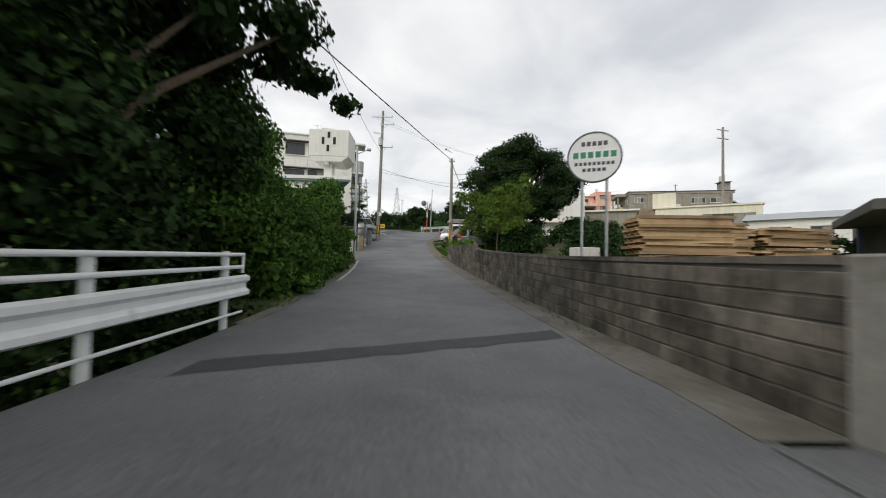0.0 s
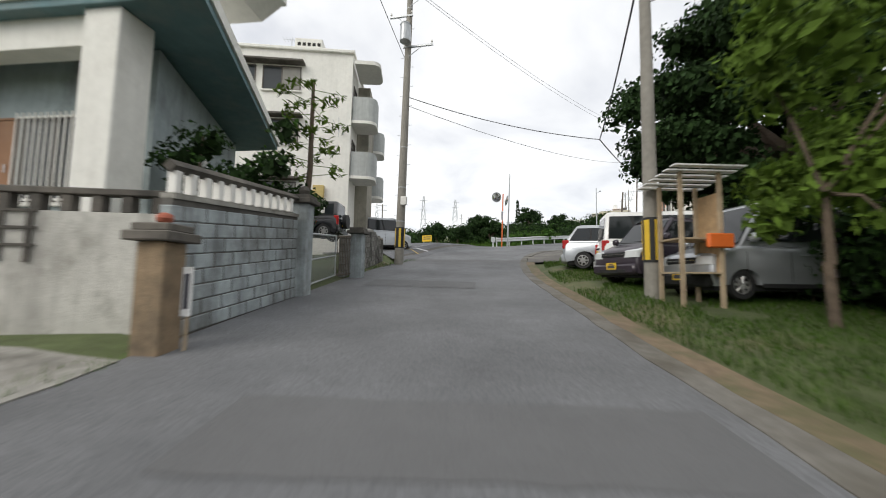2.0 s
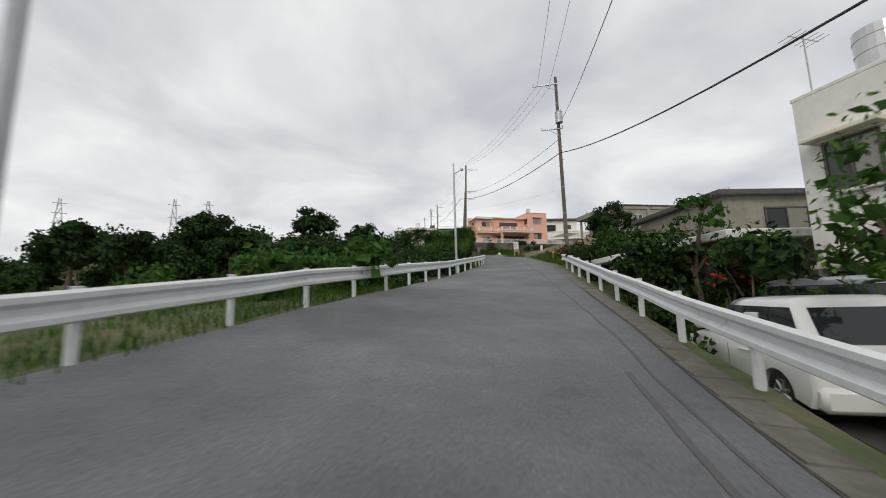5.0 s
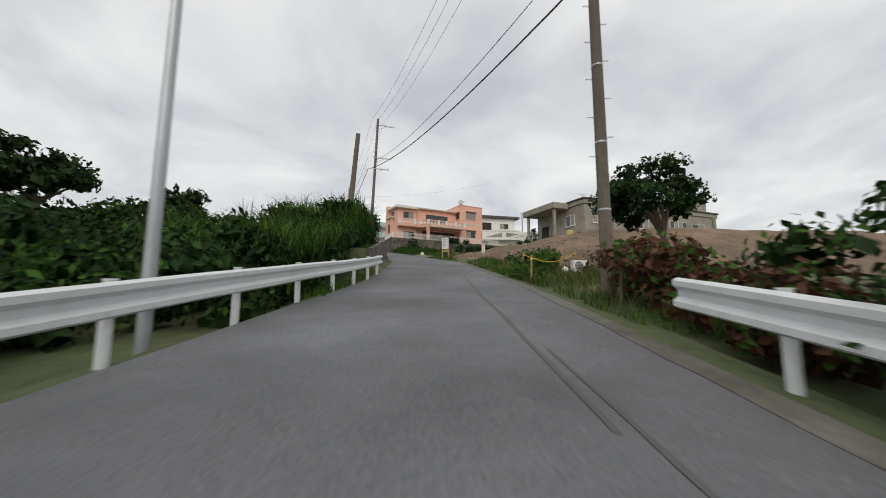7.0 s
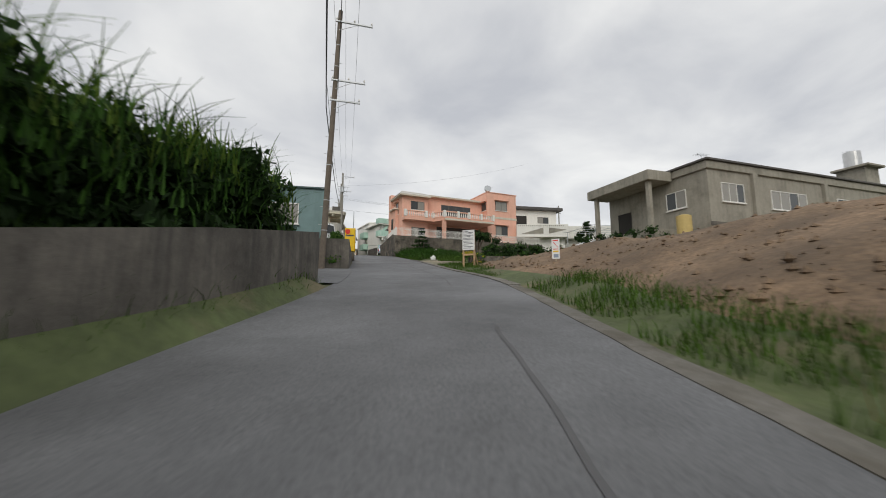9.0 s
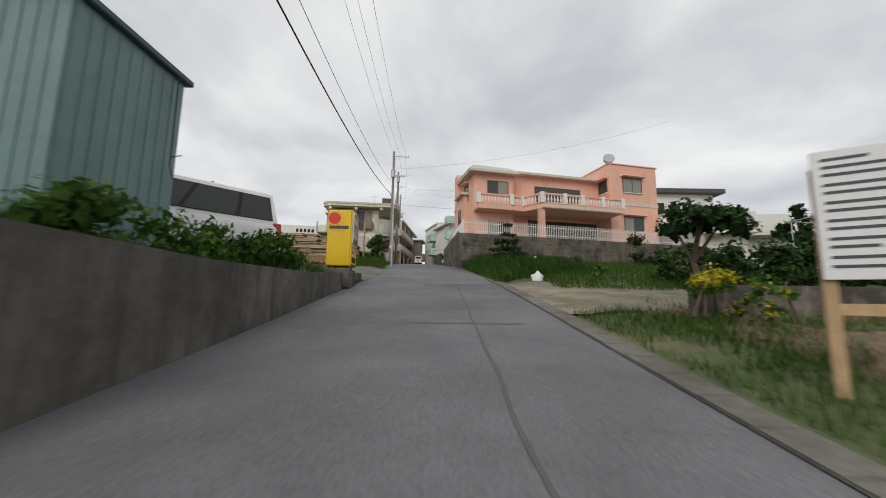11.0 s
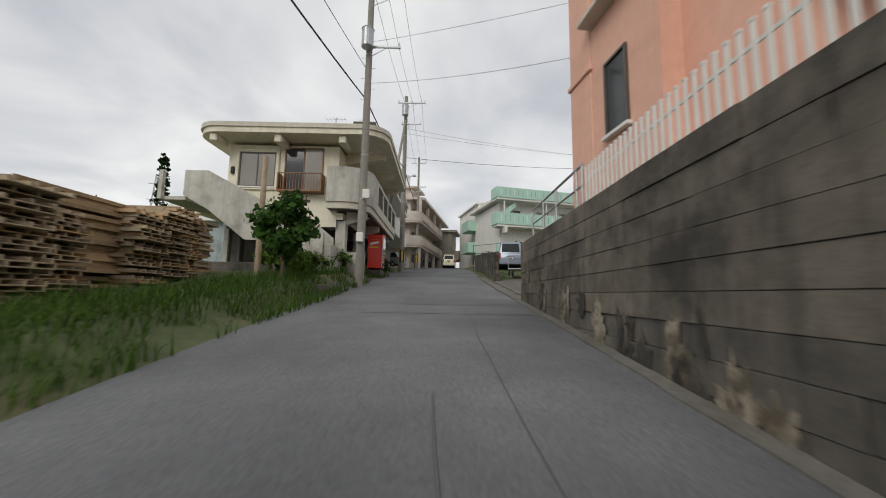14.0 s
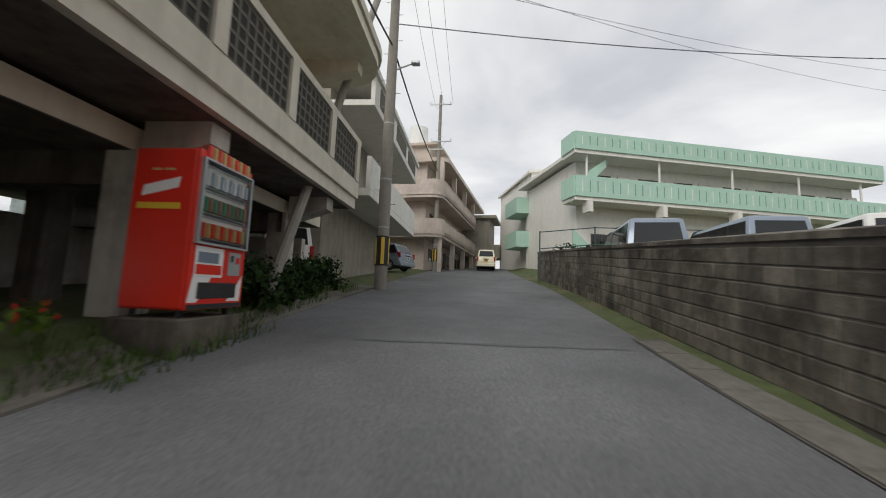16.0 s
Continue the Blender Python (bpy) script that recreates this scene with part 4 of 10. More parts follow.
# poles
utility_pole(38.4, -3.35, 13.7, "tall concrete utility pole with crossarms and a transformer", arms=((13.0, -1.1, 1.1), (12.2, -0.2, 1.2), (9.8, -0.2, 1.2), (11.3, -0.9, 0.2)), transformer=9.9, stripes=True, r0=0.2, r1=0.12, boxes_at=((2.6, 1),), lean=1.0)
utility_pole(30.7, 3.9, 7.6, "grey concrete pole with a small street lamp", arms=((7.3, -0.25, 0.25),), stripes=True, r0=0.15, r1=0.1, lamp=(8.1, -0.6), rungs=False, bands=False)
utility_pole(19.4, -2.85, 6.0, "slim grey steel lamp pole with a yellow sleeve", r0=0.075, r1=0.05, material="steel", lamp=(5.6, 0.7), bands=False, rungs=False, name="street_lamp")
utility_pole(55.2, -4.2, 6.6, "slim grey steel pole with a sensor head", lean=2.0, r0=0.085, r1=0.045, material="steel", bands=False, rungs=False, name="steel_pole")
utility_pole(78.4, 3.4, 13.2, "brown concrete utility pole with a long top crossarm", material="pole_brown", arms=((12.6, -1.6, 0.2), (9.3, -1.2, 0.3)), transformer=9.6, r0=0.135, r1=0.095)
utility_pole(75.0, -3.5, 7.0, "slim steel lamp pole beside a guard rail", r0=0.08, r1=0.05, material="steel", lamp=(6.3, 0.6), bands=False, rungs=False, name="street_lamp")
utility_pole(90.2, -4.6, 6.3, "old brown wooden pole above a hedge", arms=(), material="pole_brown", r0=0.16, r1=0.12, lean=4, bands=False, rungs=False)
utility_pole(106.3, -4.1, 13.7, "tall brown concrete utility pole at a wall corner", arms=((13.0, -0.2, 1.7), (9.7, -0.2, 1.5), (8.6, -0.2, 1.3)), material="pole_brown", r0=0.15, r1=0.11, lean=2.0)
utility_pole(144.9, -3.0, 12.7, "tall concrete utility pole beside the cream house", arms=((12.1, -0.2, 1.7), (9.8, -0.2, 1.3)), transformer=9.6, r0=0.17, r1=0.12, boxes_at=((3.4, 1), (1.7, 0)))
utility_pole(157.4, -2.75, 13.5, "tall concrete utility pole with two crossarms", arms=((12.9, -0.6, 1.5), (11.2, -0.3, 1.2)), transformer=11.8, stripes=True, r0=0.2, r1=0.12, lamp=(7.0, 0.9))
utility_pole(172.0, -2.7, 13.0, "concrete utility pole further up the lane", arms=((12.2, -0.8, 0.8), (9.4, -0.6, 0.9), (8.8, -0.9, 0.3)), stripes=True)
utility_pole(129.6, -2.4, 5.0, "slim grey pipe pole in tall grass", r0=0.075, r1=0.04, material="steel", bands=False, rungs=False, name="steel_pole")
utility_pole(142.2, -5.6, 3.9, "short weathered wooden service pole", r0=0.09, r1=0.08, material="wood_grey", bands=False, rungs=False, name="service_pole")
stay = tubes((P(152.6, -3.6, 0.0), Vector(top_of(157.4, -2.75, 11.5)), 0.1, 0.09), n=10)
tagged(part("stay_pole", stay, "pole"), "leaning concrete stay pole propping a utility pole", "stay pole")

# cables from pole to pole
bundle = top_of(30.7, 3.9, 7.4)
cable(bundle, bundle + Vector((-0.225, -0.97, -0.085)) * 42, 0.15, 0.024, "thick bundled black overhead cable")
cable(top_of(38.4, -3.35, 9.4), top_of(-18, -3.6, 11.5), 1.3, 0.013)
cable(top_of(38.4, -3.35, 7.2), top_of(78.4, 3.4, 9.6), 1.4, 0.013)
cable(top_of(38.4, -3.35, 12.9), top_of(78.4, 3.4, 12.5, -1.3), 1.2, 0.009)
cable(top_of(38.4, -3.35, 12.2, 0.9), top_of(78.4, 3.4, 12.5, -0.5), 1.2, 0.009)
KNOT = Vector((3.58, 42.45, 7.32))
cable(top_of(30.7, 3.9, 7.3), KNOT, 0.25, 0.026, "thick bundled black overhead cable")
cable(KNOT, top_of(78.4, 3.4, 7.6), 1.35, 0.028, "thick bundled black overhead cable")
cable(top_of(38.4, -3.35, 7.6), KNOT, 0.3, 0.018)
cable(Vector((6.4, 48.2, 7.6)), Vector((12.4, 55.2, 8.6)), 0.15, 0.012)
cable(Vector((6.4, 48.2, 7.6)), Vector((12.2, 54.2, 8.3)), 0.25, 0.009)
cable(top_of(30.7, 3.9, 6.2), top_of(30.7 - 4, 9.0, 6.5), 0.1, 0.014)
cable(top_of(78.4, 3.4, 7.6), top_of(107.9, -4.35, 7.7), 0.9, 0.028, "thick bundled black overhead cable")
cable(top_of(78.4, 3.4, 8.6), top_of(107.9, -4.35, 8.6, 0.6), 0.9, 0.014)
for k, dx in enumerate((0.3, 0.9, 1.6)):
    cable(top_of(78.4, 3.4, 12.7, -1.5 + dx * 0.8), top_of(107.9, -4.35, 13.1, dx), 1.0, 0.009)
    cable(top_of(107.9, -4.35, 13.1, dx), top_of(146.4, -3.35, 13.0, dx), 1.1, 0.009)
    cable(top_of(146.4, -3.35, 13.0, dx), top_of(157.4, -2.75, 13.0, dx - 0.4), 0.3, 0.009)
    cable(top_of(157.4, -2.75, 13.0, dx - 0.4), top_of(172, -2.7, 12.3, dx - 0.7), 0.4, 0.009)
cable(top_of(107.9, -4.35, 7.7), top_of(146.4, -3.35, 8.2), 0.9, 0.03, "thick bundled black overhead cable")
cable(top_of(107.9, -4.35, 9.0), top_of(146.4, -3.35, 9.6), 0.9, 0.013)
cable(top_of(146.4, -3.35, 8.2), top_of(157.4, -2.75, 7.8), 0.3, 0.03, "thick bundled black overhead cable")
cable(top_of(157.4, -2.75, 7.8), top_of(172, -2.7, 7.2), 0.4, 0.03, "thick bundled black overhead cable")
cable(top_of(157.4, -2.75, 8.6), Vector((75, 148, 27.5)), 1.0, 0.016)
cable(top_of(157.4, -2.75, 10.5), Vector((80, 156, 31)), 1.0, 0.008)
cable(top_of(157.4, -2.75, 10.9), Vector((82, 160, 32)), 1.0, 0.008)
cable(top_of(146.4, -3.35, 9.0), Vector((42.0, 133.0, 22.2)), 0.2, 0.008)
cable(top_of(146.4, -3.35, 11.0), Vector((62, 126, 30)), 1.0, 0.008)



# ---- houses ----
def local(x, y, z, rot=0):
    return pose(x, y, z, 0, 0, rot)


def set_in(ob, m):
    ob.matrix_basis = m
    return ob


def window(e, x, y, z, w, h, rot=0, panes=2, sash="sash", hood=None, bars=False, sill=True, veiled=(1,), surround=None, glass="window_glass"):
    """A window on a wall face: X runs along the face, its outside looks to -Y."""
    f = 0.05
    fr = boxes(((0, -0.05, 0), (f, 0.01, h)), ((w - f, -0.05, 0), (w, 0.01, h)), ((f, -0.05, 0), (w - f, 0.01, f)), ((f, -0.05, h - f), (w - f, 0.01, h)))
    for k in range(1, panes):
        c = w * k / panes
        box(fr, (c - 0.025, -0.045, f), (c + 0.025, 0.01, h - f))
    ob = set_in(part("window", fr, sash, e), local(x, y, z, rot))
    for k in range(panes):
        a, b = w * k / panes + (f if k == 0 else 0.026), w * (k + 1) / panes - (f if k == panes - 1 else 0.026)
        part("pane", boxes(((a, -0.022 if k % 2 else -0.014, f), (b, 0.006, h - f))), "veiled_glass" if k in veiled else glass, ob)
    if sill:
        part("sill", boxes(((-0.06, -0.11, -0.08), (w + 0.06, 0.01, -0.002)), bevel=0.01), "white_trim", ob)
    if surround:
        part("surround", boxes(((-0.16, -0.09, -0.16), (-0.003, 0.01, h + 0.16)), ((w + 0.003, -0.09, -0.16), (w + 0.16, 0.01, h + 0.16)), ((-0.003, -0.09, h + 0.003), (w + 0.003, 0.01, h + 0.16)), ((-0.003, -0.09, -0.16), (w + 0.003, 0.01, -0.085)), bevel=0.02), surround, ob)
    if hood:
        part("hood", boxes(((-0.18, -0.42, h + 0.06), (w + 0.18, 0.01, h + 0.16)), ((-0.1, -0.2, h + 0.02), (w + 0.1, 0.01, h + 0.058)), bevel=0.015), hood, ob)
    if bars:
        n = int(w / 0.13)
        for k in range(n + 1):
            part("bar", boxes(((k * w / n - 0.012, -0.16, -0.04), (k * w / n + 0.012, -0.135, h + 0.04))), "white_trim", ob)
        part("bar_rail", boxes(((-0.03, -0.135, 0.02), (w + 0.03, -0.11, 0.06)), ((-0.03, -0.135, h - 0.06), (w + 0.03, -0.11, h - 0.02))), "white_trim", ob)
    return ob


def door(e, x, y, z, w, h, rot=0, material="brown_door"):
    ob = set_in(part("door", boxes(((0.05, -0.03, 0), (w - 0.05, 0.01, h - 0.05)), ((0, -0.05, 0), (0.047, 0.012, h)), ((w - 0.047, -0.05, 0), (w, 0.012, h)), ((0.047, -0.05, h - 0.047), (w - 0.047, 0.012, h))), material, e), local(x, y, z, rot))
    part("handle", tubes(((w * 0.85, -0.06, h * 0.47), (w * 0.85, -0.06, h * 0.55), 0.015), n=6), "chrome", ob)
    return ob


def slab(e, name, outline, z0, z1, material, label=""):
    return part(name, prisms((outline, z1 - z0, "z", z0)), material, e, label)


def rounded(x0, y0, x1, y1, r, corners="ne"):
    """A plan rectangle with rounded corners; corners among sw se ne nw."""
    pts = []
    for name, cx, cy, a0 in (("sw", x0, y0, 180), ("se", x1, y0, 270), ("ne", x1, y1, 0), ("nw", x0, y1, 90)):
        if name in corners:
            ix, iy = cx + (r if cx == x0 else -r), cy + (r if cy == y0 else -r)
            for k in range(7):
                a = radians(a0 + 15 * k)
                pts.append((ix + r * math.cos(a), iy + r * math.sin(a)))
        else:
            pts.append((cx, cy))
    return pts


def parapet(path, z0, z1, t):
    """An upright band of thickness t along a plan path."""
    pts = [Vector(p[:2]) for p in path]
    rings = []
    for i, p in enumerate(pts):
        d0 = (p - pts[i - 1]).normalized() if i else (pts[1] - p).normalized()
        d1 = (pts[i + 1] - p).normalized() if i < len(pts) - 1 else d0
        m = (d0 + d1).normalized()
        n = Vector((-m.y, m.x)) * (t / 2 / max(0.4, m.dot(d0)))
        rings.append([(p.x + n.x, p.y + n.y, z0), (p.x + n.x, p.y + n.y, z1), (p.x - n.x, p.y - n.y, z1), (p.x - n.x, p.y - n.y, z0)])
    bm = bmesh.new()
    vs = [[bm.verts.new(v) for v in r] for r in rings]
    for q, r in zip(vs[:-1], vs[1:]):
        for k in range(4):
            bm.faces.new((q[k], q[(k + 1) % 4], r[(k + 1) % 4], r[k]))
    bm.faces.new(vs[0])
    bm.faces.new(vs[-1][::-1])
    return bm


def tank(e, x, y, z, r, h, name="water_tank", material="chrome_tank", label="steel roof water tank"):
    ob = part(name, tubes(((x, y, z), (x, y, z + h), r), ((x, y, z + h), (x, y, z + h + r * 0.25), r, r * 0.3), n=20), material, e, label)
    for k in range(3):
        part("rib", tubes(((x, y, z + h * (0.2 + 0.3 * k)), (x, y, z + h * (0.2 + 0.3 * k) + 0.04), r + 0.012), n=20), material, ob)
    return ob


def antenna(e, x, y, z, h=1.6):
    ob = part("antenna", tubes(((x, y, z), (x, y, z + h), 0.02), ((x - 0.5, y, z + h * 0.95), (x + 0.5, y, z + h * 0.95), 0.012), n=6), "steel", e)
    part("antenna_rods", tubes(*[((x - 0.45 + 0.18 * k, y - 0.25, z + h * 0.95), (x - 0.45 + 0.18 * k, y + 0.25, z + h * 0.95), 0.008) for k in range(6)], n=5), "steel", ob)


# flat-roofed house with a water tower, behind the garden wall
h1 = empty("flat_roofed_house", "pale blue-grey flat-roofed concrete house with a roof water tower", "house", at=(-7.0, 30.5, 0.1), yaw=2.5)
SKEW = 22.5
part("wall", prisms(([(-4.9, 0.0), (-0.6, 0.0), (-2.75, 5.2), (-4.9, 5.2)], 4.95, "z", 0.0), ([(-10.5, -0.5), (-4.9, -0.5), (-4.9, 5.2), (-10.5, 5.2)], 4.95, "z", 0.0)), "pale_blue_wall", h1)
part("corner_column", boxes(((-0.95, -1.1, 0), (-0.25, -0.45, 5.0)), bevel=0.02), "white_wall", h1)
part("corner_column", boxes(((-9.4, -1.1, 0), (-8.6, -0.504, 5.0)), bevel=0.02), "white_wall", h1)
part("lintel_beam", boxes(((-8.596, -0.95, 4.45), (-0.954, -0.55, 5.0))), "white_wall", h1)
part("porch_slab", boxes(((-9.4, -1.0, 0.0), (-0.3, -0.004, 1.35))), "white_block", h1)
part("window_hood", boxes(((-8.5, -0.85, 3.75), (-5.2, -0.504, 4.4)), bevel=0.02), "white_wall", h1)
ROOF_PLAN = [(-11.2, -1.2), (1.3, -1.2), (-1.6, 5.8), (-11.2, 5.8)]
part("eave", prisms((ROOF_PLAN, 0.14, "z", 5.0)), "blue_eaves", h1, "blue painted soffit slab")
part("roof_edge", prisms(([(-11.25, -1.25), (1.37, -1.25), (-1.55, 5.85), (-11.25, 5.85)], 0.25, "z", 5.142)), "white_wall", h1)
part("roof_parapet", boxes(((-11.0, 1.4, 5.392), (-4.2, 1.6, 5.75)), bevel=0.02), "roof_dark", h1)
part("roof_vent", boxes(((-8.3, -0.4, 5.392), (-7.7, 0.2, 6.0)), bevel=0.02), "white_wall", h1)
door(h1, -4.7, -0.004, 1.5, 1.05, 2.15)
window(h1, -3.5, -0.004, 1.9, 1.55, 1.75, bars=True, veiled=())
window(h1, -8.5, -0.504, 2.0, 3.0, 1.65, bars=True, panes=3, veiled=(1,))
window(h1, -5.5, -0.504, 1.6, 0.45, 1.95, bars=True, panes=1, veiled=())
door(h1, -10.3, -0.504, 1.5, 0.9, 2.15)
for k, z in ((1.6, 2.2), (3.6, 2.0)):
    window(h1, -0.6 - k * math.sin(radians(SKEW)) + 0.004, k * math.cos(radians(SKEW)), z, 0.95, 1.3, rot=90 + SKEW, bars=True)
part("tower_column", boxes(((-0.9, -0.5, 5.392), (-0.3, 0.4, 6.55)), ((-0.75, -0.95, 6.3), (-0.45, -0.5, 6.75)), bevel=0.02), "white_wall", h1)
part("tower_tray", prisms(([(-1.5, 6.55), (0.5, 6.55), (1.05, 6.95), (-1.95, 6.95)], 2.5, "y", -1.0)), "white_wall", h1)
part("tank_box", boxes(((-1.95, -1.02, 6.95), (1.05, 1.6, 9.0)), bevel=0.03), "white_wall", h1, "white concrete tank box with four slots")
# slots are uncut: dark plates carry the shade inside them
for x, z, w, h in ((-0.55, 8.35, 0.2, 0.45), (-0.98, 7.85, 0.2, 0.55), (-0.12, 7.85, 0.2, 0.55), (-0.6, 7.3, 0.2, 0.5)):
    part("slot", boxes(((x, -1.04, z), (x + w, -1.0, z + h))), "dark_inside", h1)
antenna(h1, -2.6, 0.9, 5.392, 1.8)

# openwork crest, gate posts and gate of the garden wall
crest = empty("openwork_crest", "white openwork concrete blocks on a garden wall", "wall crest", 27.0, -3.2, 1.65)
n = 0
for k in range(12):
    a, b = P(27.05 + 0.25 * k, -3.2, 1.66), P(27.05 + 0.25 * k + 0.07, -3.2, 1.66)
    wpart("block", boxes(((a.x - 0.06, a.y, a.z), (a.x + 0.06, a.y + 0.09, a.z + 0.26)), bevel=0.008), "white_trim", crest)
top_a, top_b = P(27.0, -3.2, 1.97), P(30.1, -3.2, 1.95)
wpart("crest_rail", tubes((top_a, top_b, 0.075), n=4), "old_concrete", crest)
front_wall = empty("front_garden_wall", "stained white garden wall with an openwork top", "wall", at=(-4.85, 28.35, 0.0), yaw=15, kind="structure")
part("wall", boxes(((-9.0, -0.07, -0.3), (0.0, 0.07, 1.35))), "white_block", front_wall)
for k in range(26):
    part("block", boxes(((-0.2 - 0.33 * k, -0.07, 1.352), (-0.08 - 0.33 * k, 0.07, 1.55)), bevel=0.008), "old_concrete", front_wall)
part("coping", boxes(((-9.0, -0.09, 1.552), (0.0, 0.09, 1.63)), bevel=0.01), "old_concrete", front_wall)
for r in range(3):
    for k in range(4):
        part("block", boxes(((-2.4 + 0.3 * k, -0.1, 0.75 + 0.2 * r), (-2.34 + 0.3 * k, -0.074, 0.95 + 0.2 * r))), "old_concrete", front_wall)
    part("block", boxes(((-2.4, -0.1, 0.93 + 0.2 * r), (-1.4, -0.074, 0.96 + 0.2 * r))), "old_concrete", front_wall)


def gate_post(s, u, h, w, label, cap="old_concrete", body="pale_block", statue=False, yaw=None):
    e = empty("gate_post", label, "gate post", s, u)
    part("shaft", boxes(((-w / 2, -w / 2, -0.1), (w / 2, w / 2, h)), bevel=0.015), body, e)
    part("cap", boxes(((-w / 2 - 0.09, -w / 2 - 0.09, h + 0.002), (w / 2 + 0.09, w / 2 + 0.09, h + 0.1)), ((-w / 2 - 0.04, -w / 2 - 0.04, h + 0.1), (w / 2 + 0.04, w / 2 + 0.04, h + 0.18)), bevel=0.012), cap, e)
    return e


def lump(name, label, s, u, dz, r, h, material):
    bm = bmesh.new()
    bmesh.ops.create_icosphere(bm, subdivisions=2, radius=1.0)
    for v in bm.verts:
        k = 1 + 0.3 * noise.noise(v.co * 2.2)
        v.co = Vector((v.co.x * r * k, v.co.y * r * k, (v.co.z * 0.5 + 0.5) * h))
    ob = part(name, bm, material)
    ob.matrix_basis = pose(*P(s, u, dz))
    return tagged(ob, label, "ornament")


gate_post(30.35, -3.15, 1.85, 0.32, "pale concrete gate post with a dark cap")
gate_post(33.65, -3.1, 1.28, 0.34, "pale concrete gate post beside a gate")
gate_post(26.7, -2.95, 1.1, 0.3, "old brown stone post at the driveway", body="stone_post")
gate_post(21.5, -3.75, 1.15, 0.3, "dark stone post at a driveway", body="old_concrete")
lump("lion_ornament", "small dark clay ornament on a gate post", 30.35, -3.15, 2.02, 0.11, 0.22, "old_concrete")
lump("lion_ornament", "small red-brown ornament on a stone post", 26.7, -2.95, 1.28, 0.08, 0.13, "red_tile")
lump("lion_ornament", "small red-brown ornament on a dark post", 21.5, -3.75, 1.33, 0.08, 0.13, "red_tile")
gate = empty("gate", "grey steel mesh gate standing half open", "gate", 31.0, -3.35)
ga, gb = P(30.6, -3.25, 0.12), P(33.0, -3.5, 0.12)
wpart("gate_frame", tubes((ga, gb, 0.022), (ga + Vector((0, 0, 1.15)), gb + Vector((0, 0, 1.1)), 0.022), (ga, ga + Vector((0, 0, 1.15)), 0.022), (gb, gb + Vector((0, 0, 1.1)), 0.022), (ga + Vector((0, 0, 0.55)), gb + Vector((0, 0, 0.55)), 0.02), n=8), "steel", gate)
across_gate = (gb - ga).length
along = (gb - ga).normalized()
mesh_rows = []
for k in range(-18, 48):
    for way_ in (1, -1):
        x0, x1 = 0.065 * k, 0.065 * k + 1.1
        lo, hi = max(x0, 0.0), min(x1, across_gate)
        if hi - lo > 0.03:
            z0, z1 = lo - x0, hi - x0
            if way_ < 0:
                z0, z1 = 1.1 - z0, 1.1 - z1
            mesh_rows.append((ga + along * lo + Vector((0, 0, z0)), ga + along * hi + Vector((0, 0, z1)), 0.0017))
wpart("gate_mesh", tubes(*mesh_rows, n=3), "steel", gate)
gc = P(33.5, -3.25, 0.12)
wpart("side_leaf", tubes((gb, gc, 0.018), (gb + Vector((0, 0, 1.08)), gc + Vector((0, 0, 1.08)), 0.018), *[(gb.lerp(gc, q / 9), gb.lerp(gc, q / 9) + Vector((0, 0, 1.08)), 0.009) for q in range(1, 9)], n=6), "pole_brown", gate)

# white flats with rounded balconies
flats = empty("white_apartment_building", "white three-storey concrete flats with rounded balconies", "apartment building", at=(-8.85, 42.35, 1.9), yaw=14)
part("wall", boxes(((-10.5, 0, -0.9), (0, 6.8, 10.6))), "white_wall", flats)
part("stairwell", boxes(((0.004, 2.1, -0.9), (0.7, 4.5, 9.9)), bevel=0.02), "grey_wall", flats)
part("roof", boxes(((-10.9, -0.15, 10.6), (0.1, 7.0, 10.78)), bevel=0.03), "white_wall", flats)
screen = part("roof_screen", boxes(((-3.4, 1.0, 10.78), (-1.9, 2.2, 12.0)), bevel=0.03), "white_wall", flats)
# dark squares painted as the shaded holes of the screen
for k in range(5):
    for q in range(3):
        part("screen_hole", boxes(((-3.25 + 0.27 * k, 0.985, 11.0 + 0.28 * q), (-3.08 + 0.27 * k, 1.01, 11.18 + 0.28 * q))), "dark_inside", screen)
antenna(flats, -3.9, 2, 10.78, 1.8)
for z in (2.25, 5.55, 8.4):
    window(flats, -6.9, -0.004, z, 1.95, 1.3, veiled=())
    window(flats, -4.6, -0.004, z, 1.95, 1.3, veiled=(1,))
    part("window_ledge", boxes(((-7.1, -0.5, z + 1.38), (-2.45, -0.004, z + 1.5)), bevel=0.02), "old_concrete", flats)
for z in (3.9, 6.9):
    for y0 in (0.12, 4.9):
        part("balcony", prisms((rounded(0.004, y0, 1.3, y0 + 1.6, 0.45, ("se", "ne")), 0.16, "z", z)), "white_wall", flats)
        path = [(0.05, y0 + 0.06), *[(0.8 + 0.45 * math.cos(radians(a)), y0 + 0.51 + 0.45 * math.sin(radians(a))) for a in range(270, 361, 15)], (1.25, y0 + 1.1), (0.05, y0 + 1.55)]
        part("balcony_parapet", parapet(path, z + 0.16, z + 1.45, 0.1), "grey_white_wall", flats)
        window(flats, 0.004, y0 + 0.3, z + 0.2, 1.0, 2.0, rot=90, sill=False, veiled=(), panes=1)
part("roof_canopy", prisms((rounded(0.104, -0.1, 1.45, 2.0, 0.4, ("se", "ne")), 0.2, "z", 10.05)), "white_wall", flats)
part("meter_box", boxes(((-1.75, -0.22, 2.75), (-1.2, -0.004, 3.4)), bevel=0.02), "ochre_box", flats, "ochre yellow meter box")
for k in range(3):
    part("gas_meter", boxes(((-2.9 + 0.4 * k, -0.16, 2.85), (-2.65 + 0.4 * k, -0.004, 3.15)), bevel=0.02), "steel", flats)
